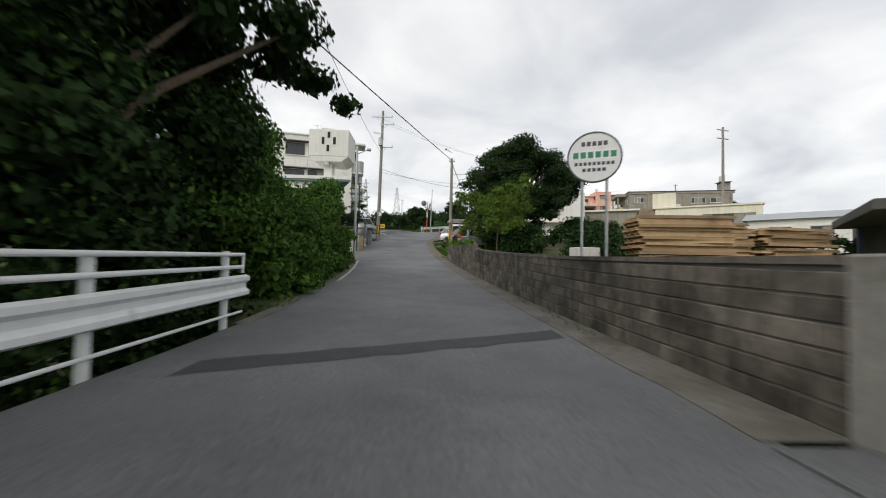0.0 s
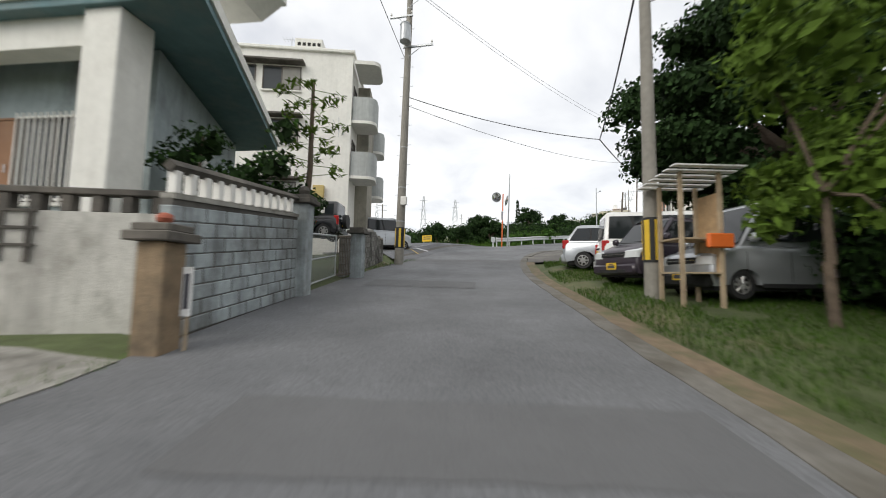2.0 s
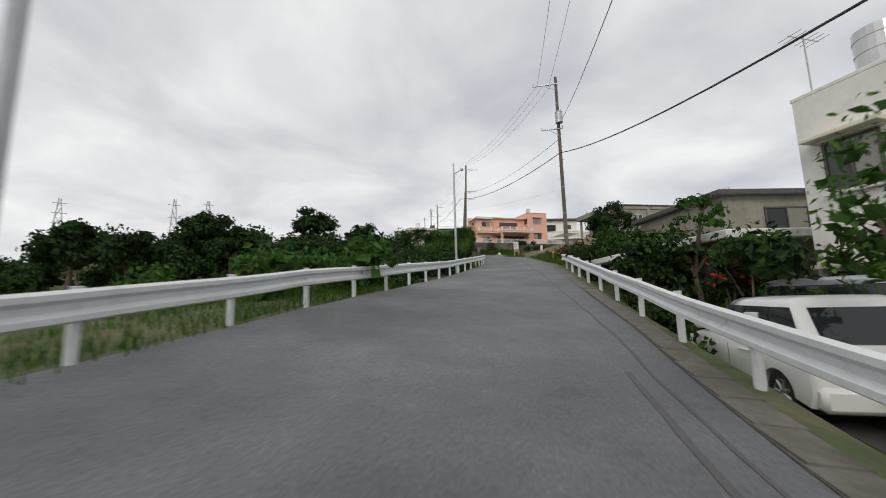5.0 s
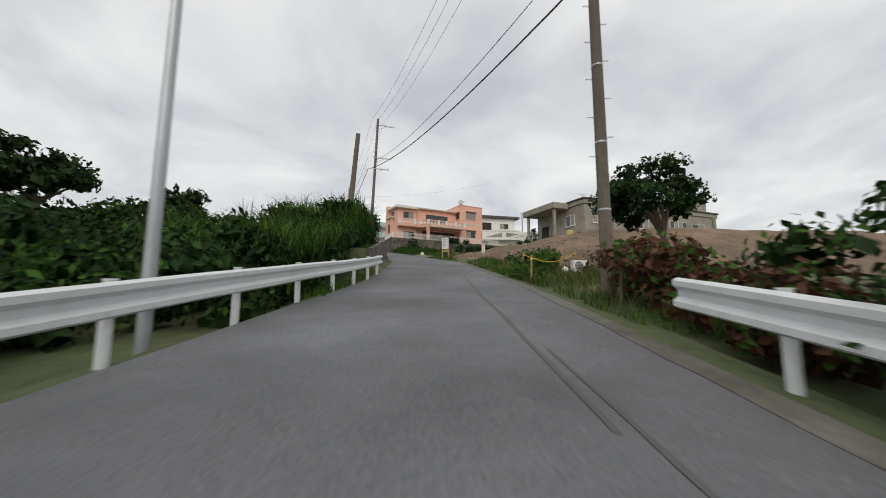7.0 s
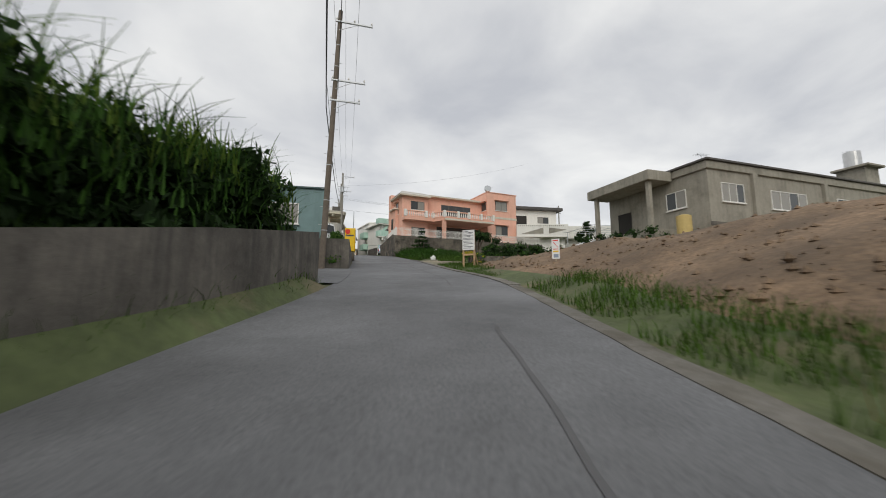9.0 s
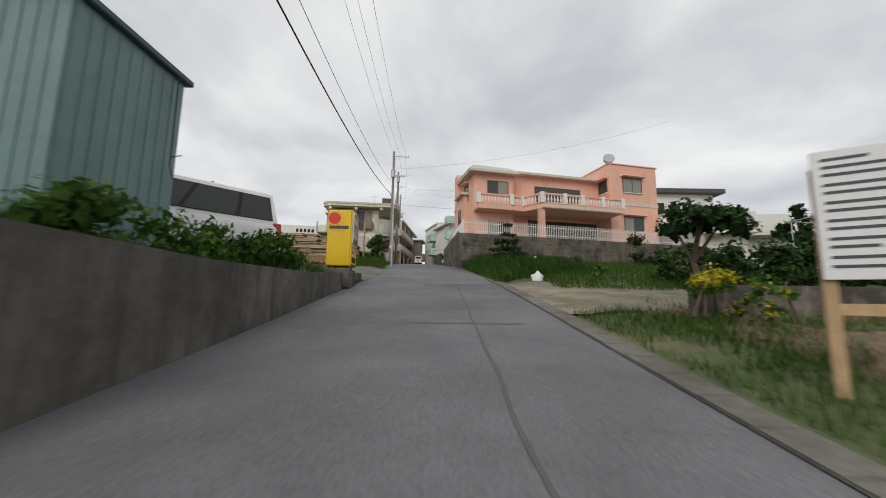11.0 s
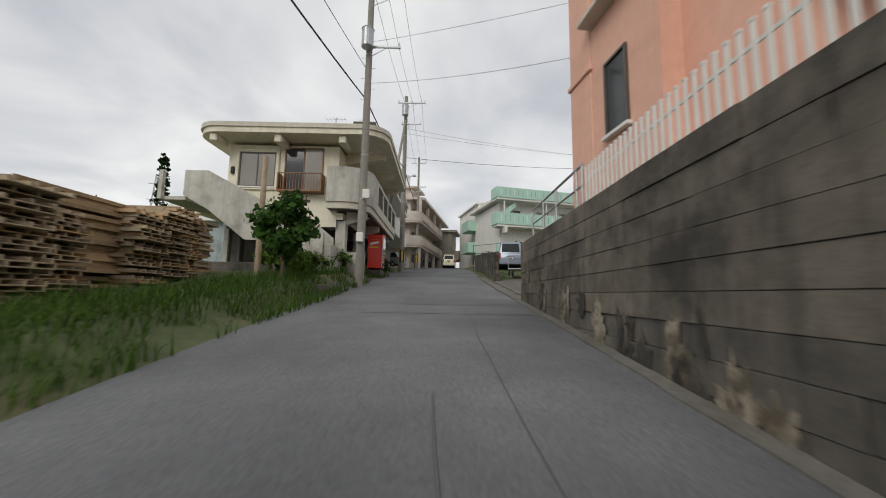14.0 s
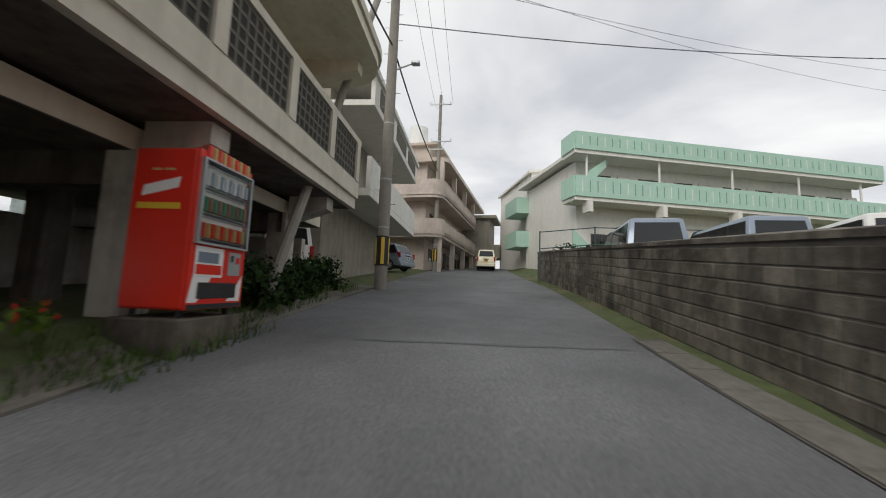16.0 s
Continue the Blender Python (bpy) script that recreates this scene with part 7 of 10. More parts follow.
def vehicle(name, label, category, at, yaw, L=3.4, W=1.48, H=1.65, belt=0.95, bonnet=0.75, nose=0.85, rake=0.45, tail=0.12, paint="silver", plate="plate_yellow", lower=None, wheel_r=0.27, axle=(0.62, 0.62), panes=((0.05, 0.36), (0.39, 0.7), (0.73, 0.95)), lamps="tall", group="parked vehicles", high_tail=True):
    """A car: local y looks forwards. bonnet: its length; nose: its height; rake and tail: slant of the end windows."""
    e = empty(name, label, category, at=at, yaw=yaw, group=group)
    y0, y1 = -L / 2, L / 2
    wy = (y0 + axle[0], y1 - axle[1])
    sill = 0.2
    ws = y1 - bonnet

    def arch(c):
        return [(c + (wheel_r + 0.05) * math.cos(radians(a)), sill + max(0, (wheel_r + 0.05) * math.sin(radians(a)) + wheel_r - sill)) for a in range(180, -1, -15)]
    bottom = [(y0 + 0.05, sill + 0.04), *arch(wy[0]), *arch(wy[1]), (y1 - 0.06, sill + 0.04)]
    top = [(y1, 0.4), (y1 - 0.015, nose - 0.26), (y1 - 0.06, nose - 0.1), (y1 - 0.17, nose - 0.02), (y1 - 0.34, nose + 0.03), ((ws + y1 - 0.34) / 2, (nose + belt) / 2 + 0.045), (ws + 0.04, belt + 0.01), (y0 + 0.08, belt + 0.02), (y0 + 0.01, belt - 0.1), (y0 - 0.02, 0.42)]
    prof = bottom + top

    def drawn_in(by, drop):
        """The side profile, a little shorter and lower towards the flank."""
        return [(y * by, z if z < 0.36 else 0.36 + (z - 0.36) * drop) for y, z in prof]
    body = bmesh.new()
    levels = ((-0.5, 0.955, 0.84), (-0.475, 0.978, 0.93), (-0.42, 0.99, 0.975), (-0.2, 1.0, 1.0), (0.2, 1.0, 1.0), (0.42, 0.99, 0.975), (0.475, 0.978, 0.93), (0.5, 0.955, 0.84))
    loft(body, [[(x * W, y, z) for y, z in drawn_in(by, dr)] for x, by, dr in levels])
    part("body", body, paint, e, smooth="angle")
    # cabin: four rings that lean in and round off to the roof
    hw, hr = W / 2 - 0.035, W / 2 - 0.14
    rf, rr = ws - rake, y0 + tail
    v = lambda x, y, z: Vector((x, y, z))
    zb, yb = belt - 0.04, y0 + 0.06
    base = [v(-hw, yb, zb), v(hw, yb, zb), v(hw, ws, zb), v(-hw, ws, zb)]
    roof = [v(-hr, rr, H - 0.09), v(hr, rr, H - 0.09), v(hr, rf, H - 0.09), v(-hr, rf, H - 0.09)]
    cab = bmesh.new()

    def rounded_ring(h, ya, yb_, z, c):
        """A plan rectangle at height z with rounded corners."""
        ring = []
        for sx, y, sy in ((-1, ya, -1), (1, ya, -1), (1, yb_, 1), (-1, yb_, 1)):
            turn = (((1, 0), (0.3, 0.3), (0, 1)) if sx * sy < 0 else ((0, 1), (0.3, 0.3), (1, 0)))
            for a, b in (turn if sy > 0 else turn[::-1]):
                ring.append(v(sx * (h - b * c), y - sy * a * c, z))
        return ring
    rings = [rounded_ring(hw, yb, ws, zb, 0.04), rounded_ring(hr, rr, rf, H - 0.09, 0.06)]
    for q, up in ((0.03, 0.035), (0.1, 0.065), (0.24, 0.085), (0.42, 0.09)):
        rings.append(rounded_ring(hr - q, rr + q, rf - q, H - 0.09 + up, 0.06 + q * 0.3))
    loft(cab, rings)
    part("cabin", cab, paint, e, smooth="angle")
    glass_pane("windscreen", [base[2], base[3], roof[3], roof[2]], 0.06, 0.94, 0.09, 0.95, e)
    glass_pane("rear_window", [base[0], base[1], roof[1], roof[0]], 0.1, 0.9, 0.14 if high_tail else 0.2, 0.9, e)
    for q, flip in (([base[1], base[2], roof[2], roof[1]], 0), ([base[3], base[0], roof[0], roof[3]], 1)):
        a, b = panes[0][0] - 0.012, panes[-1][1] + 0.012
        glass_pane("window_frame", q, *((1 - b, 1 - a) if not flip else (a, b)), 0.13, 0.91, e, off=0.003, material="black", cut=0.0)
        for k, (a, b) in enumerate(panes):
            u0, u1 = (1 - b, 1 - a) if not flip else (a, b)
            glass_pane("side_window", q, u0, u1, 0.15, 0.89, e)
    # lamps, bumpers, plates, mirrors, handles, wipers
    dark = lower or "black"
    for sx in (-1, 1):
        lamp = bmesh.new()
        ring = [(y1 - 0.005, nose - 0.27), (y1 - 0.02, nose - 0.12), (y1 - 0.3, nose + 0.0), (y1 - 0.36, nose - 0.08), (y1 - 0.2, nose - 0.26)]
        loft(lamp, [[(sx * x, y * k, z) for y, z in ring] for x, k in ((W / 2 - 0.36, 1.004), (W / 2 - 0.14, 1.0), (W / 2 - 0.03, 0.985), (W / 2 - 0.002, 0.965))])
        part("headlight", lamp, "head_light", e, smooth="angle")
        x0, x1 = sorted((sx * (W / 2 - 0.14), sx * (W / 2 - 0.012)))
        zt = (0.62, belt + 0.02) if lamps == "tall" else (belt - 0.24, belt + 0.06)
        part("tail_light", boxes(((x0, y0 + 0.0, zt[0]), (x1, y0 + 0.2, zt[1])), bevel=0.02), "tail_light", e)
        mx = sx * (W / 2 + 0.09)
        part("wing_mirror", boxes(((mx - 0.09, ws - rake * 0.3 - 0.06, belt + 0.04), (mx + 0.09, ws - rake * 0.3 + 0.06, belt + 0.2)), bevel=0.04), paint, e, smooth="angle")
        for yh in (wy[0] + 0.7, ws - rake - 0.72):
            hx = sx * (W / 2 - 0.006)
            part("door_handle", boxes(((min(hx, hx + sx * 0.03), yh, belt - 0.2), (max(hx, hx + sx * 0.03), yh + 0.17, belt - 0.165)), bevel=0.008), paint, e)
        sxs = sorted((sx * (W / 2 - 0.012), sx * (W / 2 + 0.006)))
        part("sill_trim", boxes(((sxs[0], wy[0] + wheel_r + 0.1, sill + 0.02), (sxs[1], wy[1] - wheel_r - 0.1, sill + 0.1)), bevel=0.006), dark, e)
        gx = sorted((sx * (W / 2 - 0.03), sx * (W / 2 + 0.0015)))
        for yg in (wy[0] + wheel_r + 0.26, (wy[0] + ws) / 2 + 0.12, ws - rake * 0.2):
            part("door_gap", boxes(((gx[0], yg, 0.33), (gx[1], yg + 0.012, belt - 0.13))), "black", e)
    part("front_bumper", boxes(((-W / 2 + 0.03, y1 - 0.14, 0.22), (W / 2 - 0.03, y1 + 0.035, 0.47)), bevel=0.05), lower or paint, e, smooth="angle")
    part("grille", boxes(((-W * 0.27, y1 - 0.1, nose - 0.24), (W * 0.27, y1 + 0.004, nose - 0.13)), bevel=0.01), "black", e)
    part("grille_bar", boxes(((-W * 0.26, y1 + 0.004, nose - 0.195), (W * 0.26, y1 + 0.012, nose - 0.175))), "chrome", e)
    part("air_intake", boxes(((-W * 0.3, y1 + 0.02, 0.26), (W * 0.3, y1 + 0.04, 0.34)), bevel=0.004), "black", e)
    part("rear_bumper", boxes(((-W / 2 + 0.03, y0 - 0.06, 0.22), (W / 2 - 0.03, y0 + 0.14, 0.5)), bevel=0.05), lower or paint, e, smooth="angle")
    for yy, sy, zz in ((y1 + 0.042, 1, 0.42), (y0 - 0.03, -1, 0.68)):
        pl = part("number_plate", boxes(((-0.165, min(yy, yy + sy * 0.012), zz - 0.08), (0.165, max(yy, yy + sy * 0.012), zz + 0.08))), plate, e)
        ys = sorted((yy + sy * 0.013, yy + sy * 0.016))
        part("plate_bar", boxes(((-0.12, ys[0], zz - 0.05), (0.12, ys[1], zz + 0.02)), ((-0.07, ys[0], zz + 0.035), (0.07, ys[1], zz + 0.06))), "ink", pl)
    part("tailgate_handle", boxes(((-0.22, y0 - 0.04, 0.8), (0.22, y0 + 0.02, 0.84)), bevel=0.008), "black", e)
    part("wiper", tubes(((-0.05, yb - 0.02, belt + 0.08), (0.3, yb + tail * 0.25 - 0.05, belt + 0.16), 0.012), n=5), "black", e)
    for x in (-0.42, 0.06):
        part("wiper", tubes(((x, ws + 0.03, belt + 0.035), (x + 0.44, ws - 0.02, belt + 0.06), 0.011), n=5), "black", e)
    part("underbody", boxes(((-W / 2 + 0.12, y0 + 0.15, 0.16), (W / 2 - 0.12, y1 - 0.15, 0.4))), "black", e)
    tyre, rim, hub = wheel_mesh(wheel_r, 0.17)
    meshes = []
    for nm, bm, m in (("tyre", tyre, "black"), ("rim", rim, "rim_metal"), ("wheel_well", hub, "dark_inside")):
        me = bpy.data.meshes.new(nm)
        bmesh.ops.recalc_face_normals(bm, faces=bm.faces)
        bm.to_mesh(me)
        bm.free()
        me.materials.append(M[m])
        meshes.append((nm, me))
    for sx in (-1, 1):
        for yy in wy:
            wh_ = new("wheel", meshes[0][1])
            wh_.parent = e
            wh_.matrix_basis = local(sx * (W / 2 - 0.1), yy, wheel_r)
            for nm, me in meshes[1:]:
                ob = new(nm, me)
                ob.parent = wh_
    return e


def on_ground(s, u, dz=0.0):
    return tuple(P(s, u, dz))


def across(s, facing):
    """Heading of a car parked square to the road; facing 1 looks to the road from its right side."""
    return heading(s) + (90 if facing > 0 else -90)


KEI_VAN = dict(L=3.4, W=1.48, H=1.9, belt=1.0, bonnet=0.45, nose=0.9, rake=0.35, tail=0.14)
KEI_CAR = dict(L=3.4, W=1.48, H=1.62, belt=0.98, bonnet=0.62, nose=0.88, rake=0.55, tail=0.2)
HATCH = dict(L=3.85, W=1.68, H=1.52, belt=0.92, bonnet=0.85, nose=0.78, rake=0.9, tail=0.45, lamps="mid", wheel_r=0.29, axle=(0.65, 0.72), plate="plate_white")
MINIVAN = dict(L=4.6, W=1.7, H=1.85, belt=1.05, bonnet=0.85, nose=0.92, rake=0.8, tail=0.2, wheel_r=0.31, axle=(0.85, 0.85), plate="plate_white")

# row beside the big tree, square to the road
vehicle("hatchback", "silver hatchback parked on the grass verge", "car", on_ground(36.75, 5.25), across(36.4, -1) - 10, paint="silver", **HATCH)
vehicle("kei_van", "white boxy minivan with a yellow plate", "van", on_ground(34.8, 5.8), across(34.1, -1) - 8, paint="white_car", **KEI_VAN)
vehicle("kei_car", "dark purple compact car with a yellow plate", "car", on_ground(32.95, 5.3), across(32.3, 1) + 20, paint="dark_car", **{**KEI_CAR, "H": 1.66})
vehicle("kei_van", "pale silver minivan with a black bumper under trees", "van", on_ground(30.9, 6.1), across(30.9, 1) + 8, paint="silver", lower="black", **{**KEI_VAN, "bonnet": 0.6, "rake": 0.6})
# beside the white flats
WAGON = dict(L=3.45, W=1.55, H=1.98, belt=1.12, bonnet=0.55, nose=0.98, rake=0.4, tail=0.12, wheel_r=0.31, axle=(0.6, 0.48))
vehicle("kei_wagon", "silver compact wagon parked beside white flats", "car", (-8.3, 46.3, 2.3), -66, paint="silver", **WAGON)
vehicle("kei_wagon", "white compact wagon parked beside white flats", "car", (-8.9, 48.2, 2.5), -66, paint="white_car", **{**WAGON, "H": 1.8})
vehicle("kei_wagon", "black compact wagon with chrome headlights", "car", (-9.4, 50.3, 2.72), -66, paint="black_car", **{**WAGON, "H": 1.78})
jeep = vehicle("off_road_car", "black square off-road car behind a wall", "car", (-9.6, 39.7, 2.25), 98, paint="black_car", L=3.3, W=1.45, H=1.7, belt=1.0, bonnet=0.95, nose=0.98, rake=0.15, tail=0.08, wheel_r=0.33, panes=((0.06, 0.4), (0.5, 0.92)))
part("spare_wheel", tubes(((0.1, -1.68, 0.85), (0.1, -1.86, 0.85), 0.32), n=20), "black", jeep)
part("roof_crate", boxes(((-0.35, -0.05, 1.702), (0.3, 0.45, 1.9)), bevel=0.02), "orange", jeep, "orange plastic crate")
# white panel over the rear side window imitates its bright reflection
part("window_cover", boxes(((-0.7, -1.05, 1.1), (-0.655, -0.3, 1.52)), bevel=0.02), "white_trim", jeep, "pale panel painted as the reflection in a side window")
# forecourt of the white house
vehicle("hatchback", "white rounded hatchback on a forecourt", "car", (9.0, 57.3, 2.7), -35, paint="white_car", **{**HATCH, "L": 3.65})
vehicle("minivan", "silver minivan facing out of a forecourt", "van", (11.05, 56.5, 2.68), 158, paint="silver", **{**MINIVAN, "L": 4.4})
# plot of the site cabin
wv = vehicle("kei_van", "white delivery van with blue stripes", "van", (24.8, 107.7, float(lie(112.9, -6.0)) + 0.02), 120, paint="white_car", **{**MINIVAN, "L": 4.3, "H": 1.85, "rake": 0.7})
for k in range(3):
    part("stripe", boxes(((-0.858, -1.2 + 0.5 * k, 0.55 + 0.1 * k), (-0.846, 1.1, 0.6 + 0.1 * k))), "blue_car", wv, "blue painted stripe")
# car park and the lane beyond
vehicle("van", "grey van parked on grass behind a block wall", "van", on_ground(159.0, 5.4, 0.02), heading(159) - 8, paint="blue_car", group="parked vehicles", **{**MINIVAN, "L": 4.2, "bonnet": 0.4, "H": 1.9})
vehicle("van", "beige grey van with tinted rear windows", "van", on_ground(158.4, 8.0, 0.02), heading(158) - 4, paint="blue_car", **{**MINIVAN, "L": 4.3, "bonnet": 0.4, "H": 1.95, "W": 1.7})
vehicle("van", "white van with a grey lower body", "van", on_ground(157.6, 10.6, 0.02), heading(157) - 16, paint="white_car", lower="blue_car", **{**MINIVAN, "L": 4.4, "bonnet": 0.35, "H": 2.0, "belt": 1.08, "rake": 0.5})
vehicle("van", "dark grey van at the far end of a car park", "van", on_ground(160.0, 21.0, 0.02), heading(160) + 60, paint="dark_car", **{**MINIVAN, "H": 1.9})
vehicle("kei_car", "cream compact car standing in the lane", "car", tuple(P(177.5, 0.9, 0.01)), heading(177), paint="cream_car", **{**KEI_CAR, "tail": 0.3})
vehicle("hatchback", "light blue car parked below flats", "car", on_ground(167.5, -5.4, 0.02), heading(167) + 70, paint="blue_car", **HATCH)
vehicle("kei_wagon", "white wagon parked below a raised house", "car", on_ground(158.6, -6.6, 0.02), heading(158) + 35, paint="white_car", **{**KEI_CAR, "H": 1.7, "L": 4.0})



# ---- vending machines ----
def vending_machine(label, at, yaw, paint, shelf_rows=3, side="sun", D_=1.04):
    """Side face looks back along the lane, glass front looks to the lane: local x out to the lane, y along it."""
    e = empty("vending_machine", label, "vending machine", at=at, yaw=yaw, group="vending machines")
    part("plinth", boxes(((-0.82, -0.06, -0.62), (-0.01, D_ + 0.06, -0.03)), bevel=0.02), "old_course", e)
    part("cabinet", boxes(((-0.76, 0.0, 0.06), (-0.02, D_, 1.83)), bevel=0.025), paint, e)
    for x in (-0.66, -0.12):
        for y in (0.1, D_ - 0.1):
            part("foot", tubes(((x, y, -0.03), (x, y, 0.06), 0.03), n=8), "black", e)
    part("front_frame", boxes(((-0.018, 0.0, 0.06), (0.012, D_, 0.8)), ((-0.018, 0.0, 1.72), (0.012, D_, 1.83)), ((-0.018, 0.0, 0.8), (0.012, 0.06, 1.72)), ((-0.018, D_ - 0.06, 0.8), (0.012, D_, 1.72)), bevel=0.006), paint, e)
    win = part("display_window", boxes(((-0.017, 0.062, 0.802), (-0.012, D_ - 0.062, 1.718))), "white_gloss", e)
    can = bpy.data.meshes.new("can")
    cb = tubes(((0, 0, 0), (0, 0, 0.15), 0.032), ((0, 0, 0.15), (0, 0, 0.165), 0.032, 0.024), n=8)
    cb.to_mesh(can)
    cb.free()
    for k in range(shelf_rows):
        z = 0.86 + 0.29 * k
        part("shelf", boxes(((-0.012, 0.065, z - 0.06), (0.008, D_ - 0.065, z - 0.005))), "steel", e)
        part("price_strip", boxes(((0.008, 0.1, z - 0.045), (0.011, D_ - 0.1, z - 0.02))), "ink", e)
        for q in range(10):
            me = can.copy()
            me.materials.append(M[("red", "blue_car", "green_ink", "ochre_box", "white_gloss", "brown_door")[(q * 3 + k * 2) % 6]])
            ob = new("can", me)
            ob.parent = e
            ob.matrix_basis = local(0.02, 0.13 + (D_ - 0.257) / 9 * q, z)
    part("glass", boxes(((0.053, 0.06, 0.8), (0.057, D_ - 0.06, 1.72))), "clear_pane", e).visible_shadow = False
    part("window_rim", boxes(((0.012, 0.03, 0.78), (0.06, 0.06, 1.74)), ((0.012, D_ - 0.06, 0.78), (0.06, D_ - 0.03, 1.74)), ((0.012, 0.06, 0.78), (0.06, D_ - 0.06, 0.8)), ((0.012, 0.06, 1.72), (0.06, D_ - 0.06, 1.74))), "steel", e)
    part("coin_panel", boxes(((0.012, D_ - 0.32, 0.45), (0.02, D_ - 0.09, 0.74)), bevel=0.004), "steel", e)
    part("button", boxes(((0.02, D_ - 0.18, 0.6), (0.026, D_ - 0.12, 0.68))), "red", e)
    part("coin_slot", boxes(((0.02, D_ - 0.28, 0.62), (0.024, D_ - 0.24, 0.7))), "black", e)
    advert = part("poster", boxes(((0.0145, 0.08, 0.42), (0.018, D_ - 0.42, 0.76))), "sign_white", e, "small printed advert panel")
    part("picture_bar", boxes(((0.018, 0.1, 0.45), (0.02, D_ - 0.44, 0.56))), "red", advert)
    part("picture_bar", boxes(((0.018, 0.12, 0.58), (0.02, D_ - 0.5, 0.7))), "blue_car", advert)
    part("pick_up_flap", boxes(((0.012, 0.15, 0.18), (0.02, D_ - 0.14, 0.36)), bevel=0.004), "black", e)
    part("kick_plate", boxes(((0.012, 0.02, 0.065), (0.018, D_ - 0.02, 0.12))), "black", e)
    if side == "sun":
        bm = bmesh.new()
        ring = [(-0.55 + 0.19 * math.cos(radians(a)), 1.56 + 0.19 * math.sin(radians(a))) for a in range(0, 360, 15)]
        prism(bm, [(x, z) for x, z in ring], 0.004, "y", -0.0045)
        disc = part("sun_sign", bm, "red", e, "plain red sun shape")
        for k in range(7):
            a = radians(60 - 30 * k)
            c, d = math.cos(a), math.sin(a)
            part("ray", prisms(([(-0.55 + 0.23 * c - 0.012 * d, 1.56 + 0.23 * d + 0.012 * c), (-0.55 + 0.31 * c, 1.56 + 0.31 * d), (-0.55 + 0.23 * c + 0.012 * d, 1.56 + 0.23 * d - 0.012 * c)], 0.004, "y", -0.0045)), "red", disc)
        part("letter_bar", boxes(((-0.7, -0.0045, 1.22), (-0.1, -0.0005, 1.32))), "ink", e)
        part("letter_bar", boxes(((-0.66, -0.0045, 1.15), (-0.18, -0.0005, 1.185))), "ochre_box", e)
    else:
        part("letter_bar", prisms(([(-0.62, 1.28), (-0.2, 1.38), (-0.18, 1.5), (-0.6, 1.4)], 0.004, "y", -0.0045)), "white_gloss", e)
        part("letter_bar", boxes(((-0.66, -0.0045, 1.14), (-0.16, -0.0005, 1.21))), "plate_yellow", e)
        part("letter_bar", boxes(((-0.52, -0.0045, 1.57), (-0.42, -0.0005, 1.595)), ((-0.38, -0.0045, 1.57), (-0.26, -0.0005, 1.595))), "ochre_box", e)
        part("swoosh", prisms(([(0.02, 0.14), (0.16, 0.14), (0.42, 0.5), (0.52, 0.76), (0.2, 0.76), (0.08, 0.46)], 0.002, "x", 0.0125)), "white_gloss", e, "white swoosh shape")
        part("swoosh", prisms(([(D_ - 0.3, 0.14), (D_ - 0.05, 0.14), (D_ - 0.03, 0.46), (D_ - 0.12, 0.34)], 0.002, "x", 0.0125)), "white_gloss", e)
    return e


vending_machine("yellow drinks vending machine with a red sun sign", (28.9, 110.06, 11.86), heading(116.3), "yellow", D_=0.8)
vp = P(150.1, -3.0)
vending_machine("red drinks vending machine under a raised house", (vp.x, vp.y, way_z(150.1) + 0.43), heading(150.5), "red", 4, "swoosh", D_=0.95)


# ---- signs and mirrors ----
rs = empty("round_sign", "round white company sign on two steel posts", "sign", at=(5.16, 10.77, -1.89), yaw=-21)
rs.scale = (0.92, 0.92, 0.92)
part("disc", tubes(((0, -0.02, 4.15), (0, 0.02, 4.15), 0.68), n=48), "sign_white", rs)
ring = bmesh.new()
loft(ring, [[(r * math.cos(2 * math.pi * k / 48), y, 4.15 + r * math.sin(2 * math.pi * k / 48)) for k in range(48)] for r, y in ((0.66, -0.03), (0.7, -0.03), (0.7, 0.03), (0.66, 0.03))], caps=False)
part("rim", ring, "ink", rs)
for x in (-0.3, 0.32):
    part("post", tubes(((x, 0.06, 0), (x, 0.06, 4.4), 0.04), n=10), "steel", rs)
part("green_band", boxes(((-0.6, -0.0245, 4.1), (0.6, -0.0205, 4.34))), "white_gloss", rs)
for k in range(6):
    part("letter_bar", boxes(((-0.54 + 0.19 * k, -0.029, 4.13), (-0.4 + 0.19 * k, -0.025, 4.3))), "green_ink", rs)
for k in range(5):
    part("letter_bar", boxes(((-0.33 + 0.14 * k, -0.0245, 4.46), (-0.23 + 0.14 * k, -0.0205, 4.58))), "ink", rs)
for k in range(9):
    part("letter_bar", boxes(((-0.5 + 0.115 * k, -0.0245, 3.93), (-0.42 + 0.115 * k, -0.0205, 4.02))), "ink", rs)
for k in range(5):
    part("letter_bar", boxes(((-0.3 + 0.125 * k, -0.0245, 3.76), (-0.21 + 0.125 * k, -0.0205, 3.85))), "ink", rs)

nb = empty("notice_board", "white notice board on raw wooden legs", "sign", 107.8, 3.75, -0.05, turn=-34)
part("board", boxes(((-0.42, -0.03, 1.0), (0.3, 0.0, 2.15)), bevel=0.004), "sign_white", nb)
for z, w in ((2.05, 0.3), (1.98, 0.58), (1.91, 0.5), (1.82, 0.6), (1.75, 0.42), (1.66, 0.56), (1.59, 0.6), (1.5, 0.36), (1.43, 0.52), (1.34, 0.6), (1.27, 0.3), (1.18, 0.55), (1.1, 0.44)):
    part("letter_bar", boxes(((-0.36, -0.034, z), (-0.36 + w, -0.031, z + 0.026))), "ink", nb)
